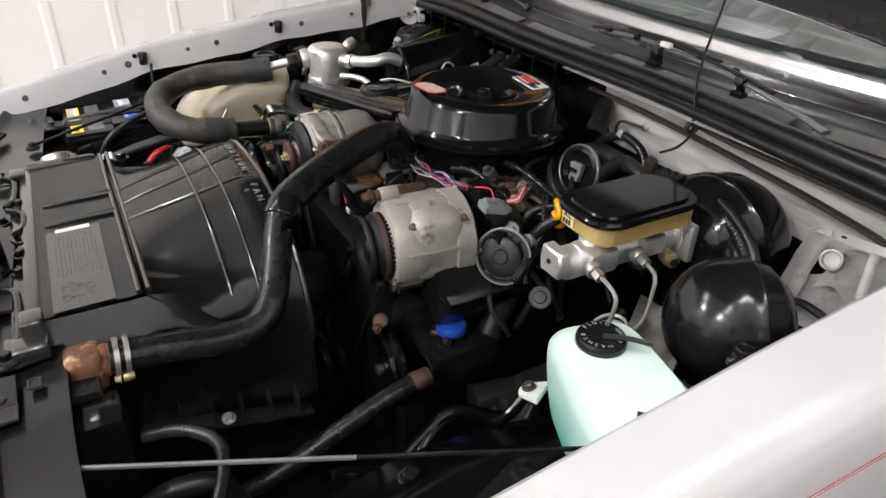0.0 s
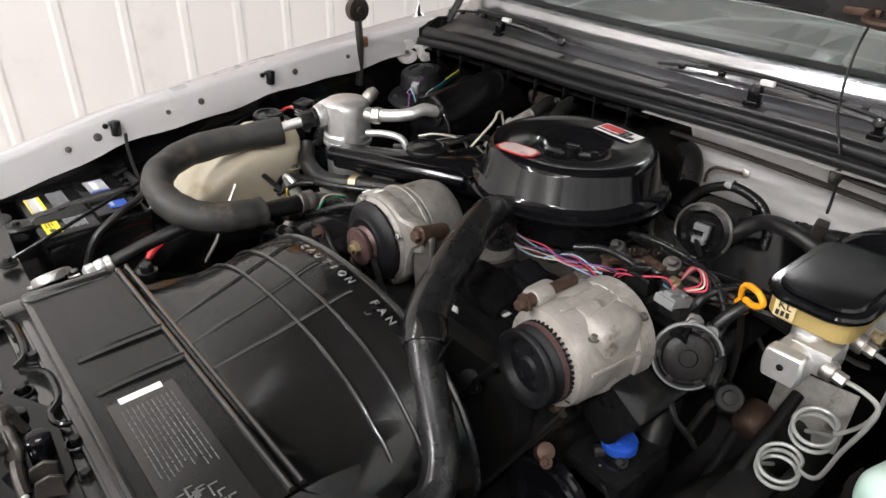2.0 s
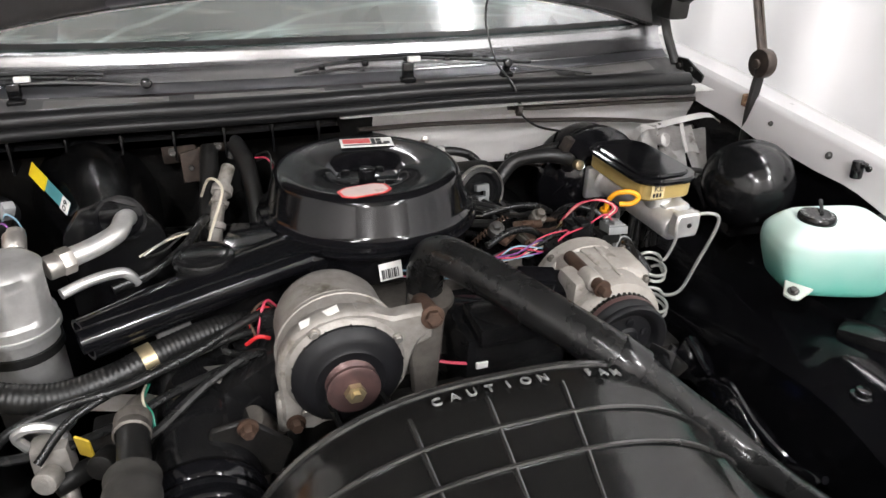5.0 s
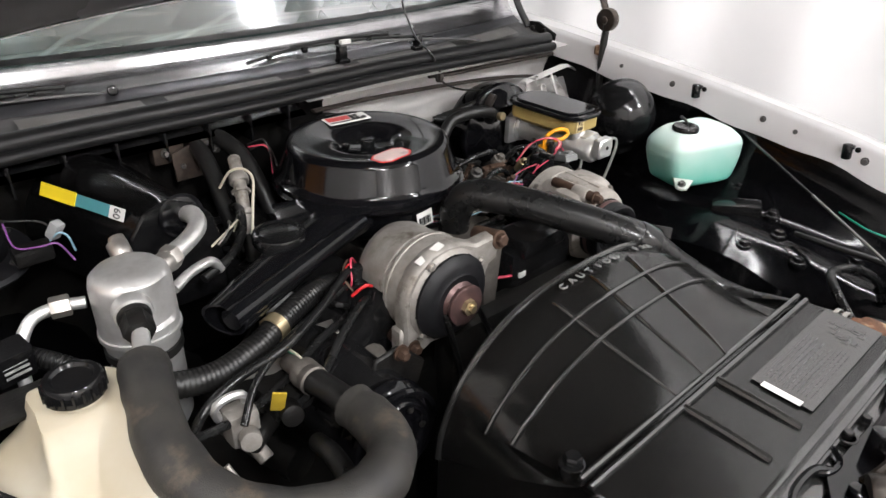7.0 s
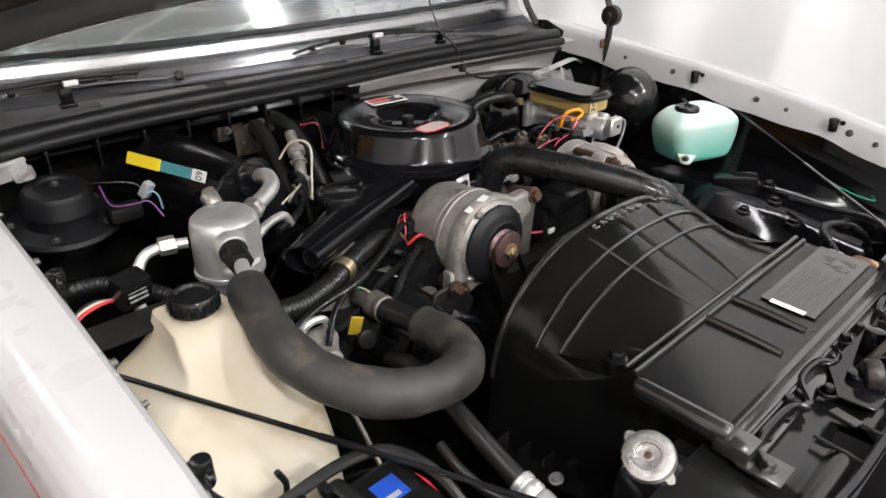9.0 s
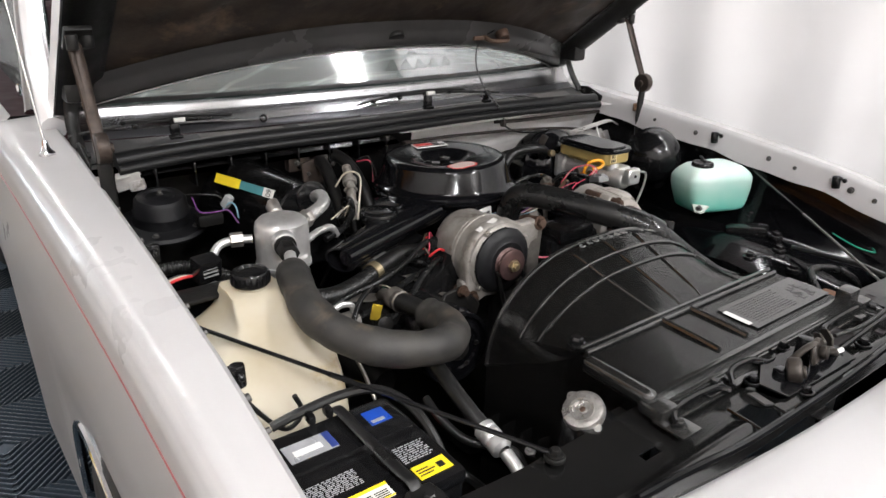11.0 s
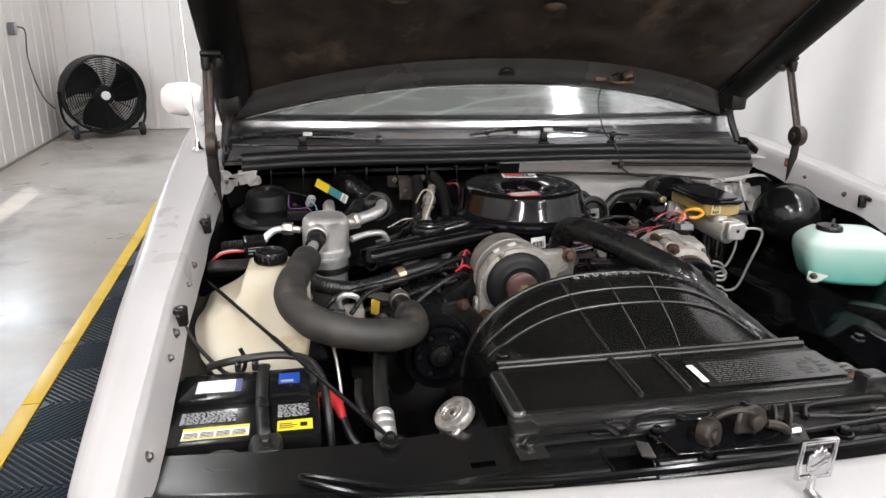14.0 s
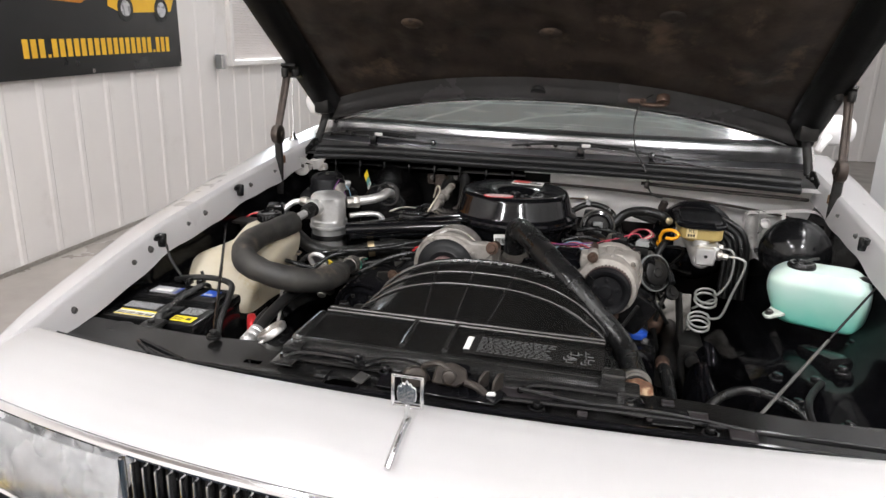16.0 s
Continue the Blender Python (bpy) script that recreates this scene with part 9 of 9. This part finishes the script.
pl = thing("pump_plumbing", (0.24, 0.69, 0.86), "crowded hoses, plugs and brackets behind the air pump", "plumbing")
wires(pl, [(0.16, 0.69, 0.885), (0.20, 0.70, 0.90), (0.245, 0.71, 0.90), (0.285, 0.70, 0.885)], 4, 0.0016, (RUBBER, GREEN_WIRE, RUBBER, BLUE_WIRE), 0.010, 41)
for a, s, rot, mt, nm in (((0.195, 0.668, 0.892), (0.034, 0.024, 0.022), 18, BLACK_SATIN, "plug"), ((0.272, 0.680, 0.888), (0.034, 0.024, 0.018), -12, BLACK_SATIN, "plug"), ((0.235, 0.700, 0.882), (0.028, 0.026, 0.030), 30, RUBBER_SHINY, "plug"), ((0.305, 0.668, 0.868), (0.022, 0.020, 0.030), 8, BLACK_SATIN, "plug"),
                          ((0.150, 0.735, 0.886), (0.040, 0.016, 0.008), 35, BROWN_STEEL, "lever"), ((0.195, 0.762, 0.888), (0.046, 0.014, 0.008), -20, BROWN_STEEL, "lever"), ((0.178, 0.742, 0.876), (0.010, 0.040, 0.014), 15, ALLOY_DARK, "lever")):
    part(nm, put(join(box((0, 0, 0), s, 0.003), box((0, -s[1] * 0.2, s[2] * 0.5), (s[0] * 0.4, s[1] * 0.7, 0.006), 0.002)), pose(*a, 14, -8, rot)), mt, pl)
for pth, r in (([(0.340, 0.745, 0.905), (0.330, 0.728, 0.890), (0.318, 0.712, 0.862), (0.320, 0.705, 0.835), (0.335, 0.700, 0.80)], 0.0085), ([(0.330, 0.780, 0.905), (0.31, 0.760, 0.908), (0.29, 0.735, 0.895), (0.285, 0.715, 0.87)], 0.0060),
               ([(0.10, 0.70, 0.895), (0.14, 0.715, 0.905), (0.18, 0.725, 0.898), (0.21, 0.735, 0.875)], 0.0055), ([(0.255, 0.79, 0.88), (0.27, 0.77, 0.905), (0.30, 0.75, 0.905), (0.325, 0.73, 0.88), (0.33, 0.71, 0.84)], 0.0055),
               ([(0.36, 0.66, 0.83), (0.35, 0.69, 0.85), (0.33, 0.72, 0.85), (0.31, 0.75, 0.83)], 0.0075), ([(0.13, 0.79, 0.90), (0.17, 0.785, 0.91), (0.22, 0.79, 0.905), (0.26, 0.81, 0.88)], 0.0050)):
    part("hose", tube(pth, r, 10), RUBBER_SHINY, pl)
for p, d, r, h, mt in (((0.165, 0.700, 0.872), (0, -0.5, 1), 0.010, 0.026, BROWN_STEEL), ((0.215, 0.775, 0.885), (0.2, -0.5, 1), 0.013, 0.016, ALLOY_DARK), ((0.296, 0.700, 0.872), (0.5, -0.7, 0.5), 0.014, 0.022, STEEL_DULL), ((0.315, 0.730, 0.86), (0.3, -1, 0.3), 0.011, 0.03, GREY_PLASTIC), ((0.245, 0.745, 0.875), (0, -0.6, 1), 0.009, 0.024, BRASS), ((0.140, 0.760, 0.880), (-0.2, -0.6, 1), 0.012, 0.020, STEEL_DULL), ((0.275, 0.785, 0.87), (0.1, -0.6, 1), 0.016, 0.018, BLACK_SATIN)):
    part("fitting", join(disc(p, d, r, h), disc(Vector(p) + Vector(d).normalized() * h, d, r * 0.6, 0.008, 0.001, 6)), mt, pl)
part("top_bracket", join(put(box((0, 0, 0), (0.085, 0.050, 0.030), 0.010), pose(0.125, 0.590, 0.885, 10, 0, -20)), put(box((0, 0, 0), (0.050, 0.030, 0.014), 0.004), pose(0.120, 0.585, 0.905, 10, 0, -20))), BLACK_GLOSS, pl, "gloss black cover over the pump bracket")

# curved hose low beside the driver-side inner fender
ah = thing("arched_hose", (0.46, 0.19, 0.76), "shiny black arched hose beside the inner fender", "hose")
part("hose", tube([(0.371, 0.142, 0.775), (0.402, 0.182, 0.795), (0.446, 0.212, 0.803), (0.490, 0.208, 0.800), (0.530, 0.188, 0.790), (0.557, 0.164, 0.765), (0.565, 0.15, 0.73)], 0.0075, 10), RUBBER_SHINY, ah)

# folded black splash shield low between the steering gear and the inner fender
sp = thing("splash_shield", (0.44, 0.50, 0.58), "glossy black folded plastic splash shield", "shield")


def shield(u, v):
    y = 0.34 + 0.30 * u
    return Vector((0.405 + 0.085 * v + 0.012 * math.sin(9 * u), y, 0.60 + 0.055 * math.sin(3.0 * v + 0.4) + 0.022 * math.sin(11 * u + 4 * v) + 0.04 * u))


part("sheet", sheet(shield, 26, 14, 0.003), BLACK_GLOSS, sp)
part("fold", tube([shield(u, 0.45) + Vector((0, 0, 0.002)) for u in (0.0, 0.2, 0.4, 0.6, 0.8, 1.0)], 0.006, 8), BLACK_GLOSS, sp)

# ---- interlocking floor tiles under and beside the car ----
Q = 0.255


def tile_mesh():
    """Four quarters of slanting ribs that meet in a diamond."""
    verts, faces = [], []

    def add(vs, fs):
        o = len(verts)
        verts.extend(vs)
        faces.extend([tuple(o + i for i in f) for f in fs])
    h0, h1 = 0.004, 0.0085
    add([(-Q, -Q, h0), (Q, -Q, h0), (Q, Q, h0), (-Q, Q, h0)], [(0, 1, 2, 3)])
    n = 19
    step = 2 * Q / n
    w = step * 0.31
    for sx in (-1, 1):
        for sy in (-1, 1):
            for i in range(n):
                c = (i + 0.5) * step               # x + y = c within the quarter
                a0, a1 = max(0.002, c - Q), min(Q - 0.002, c)
                if a1 - a0 < 0.012:
                    continue
                pts = []
                for a in (a0, a1):
                    b = c - a
                    pts.append((a, min(max(b, 0.002), Q - 0.002)))
                d = 0.7071 * w
                (xa, ya), (xb, yb) = pts
                vs = [(sx * (xa - d), sy * (ya - d), h0), (sx * (xa + d), sy * (ya + d), h0), (sx * (xb + d), sy * (yb + d), h0), (sx * (xb - d), sy * (yb - d), h0),
                      (sx * (xa - d * .25), sy * (ya - d * .25), h1), (sx * (xa + d * .25), sy * (ya + d * .25), h1), (sx * (xb + d * .25), sy * (yb + d * .25), h1), (sx * (xb - d * .25), sy * (yb - d * .25), h1)]
                add(vs, [(4, 5, 6, 7), (0, 1, 5, 4), (1, 2, 6, 5), (2, 3, 7, 6), (3, 0, 4, 7)])
    me = bpy.data.meshes.new("tile")
    me.from_pydata(verts, [], faces)
    me.materials.append(TILE)
    bm = bmesh.new()
    bm.from_mesh(me)
    bmesh.ops.recalc_face_normals(bm, faces=bm.faces[:])
    bm.to_mesh(me)
    bm.free()
    return me


MAT = pose(0, 0, 0, 0, 0, 1.4)          # the mat lies askew to the walls
mat_base = tagged(part("floor_mat", put(box((0.064, 2.6, -0.004), (3.06, 9.66, 0.012), 0.002), MAT), TILE), "black ribbed interlocking garage floor tiles", "floor tiles", kind="structure")
tm = tile_mesh()
X0, Y1 = -1.466, 7.40
for i in range(6):
    for j in range(19):
        t = new("tile", tm)
        t.matrix_world = MAT @ Matrix.Translation((X0 + Q + 2 * Q * i, Y1 - Q - 2 * Q * j, 0.0)) @ Matrix.Diagonal((0.996, 0.996, 1, 1))
        t.parent = mat_base
        t.matrix_parent_inverse = Matrix.Translation(-AT[mat_base])
for j in range(19):
    e = part("edge_tile", put(box((X0 - 0.034, Y1 - Q - 2 * Q * j, 0.005), (0.064, 2 * Q - 0.003, 0.012), 0.004), MAT), TILE_YELLOW, mat_base, "yellow edge tile")
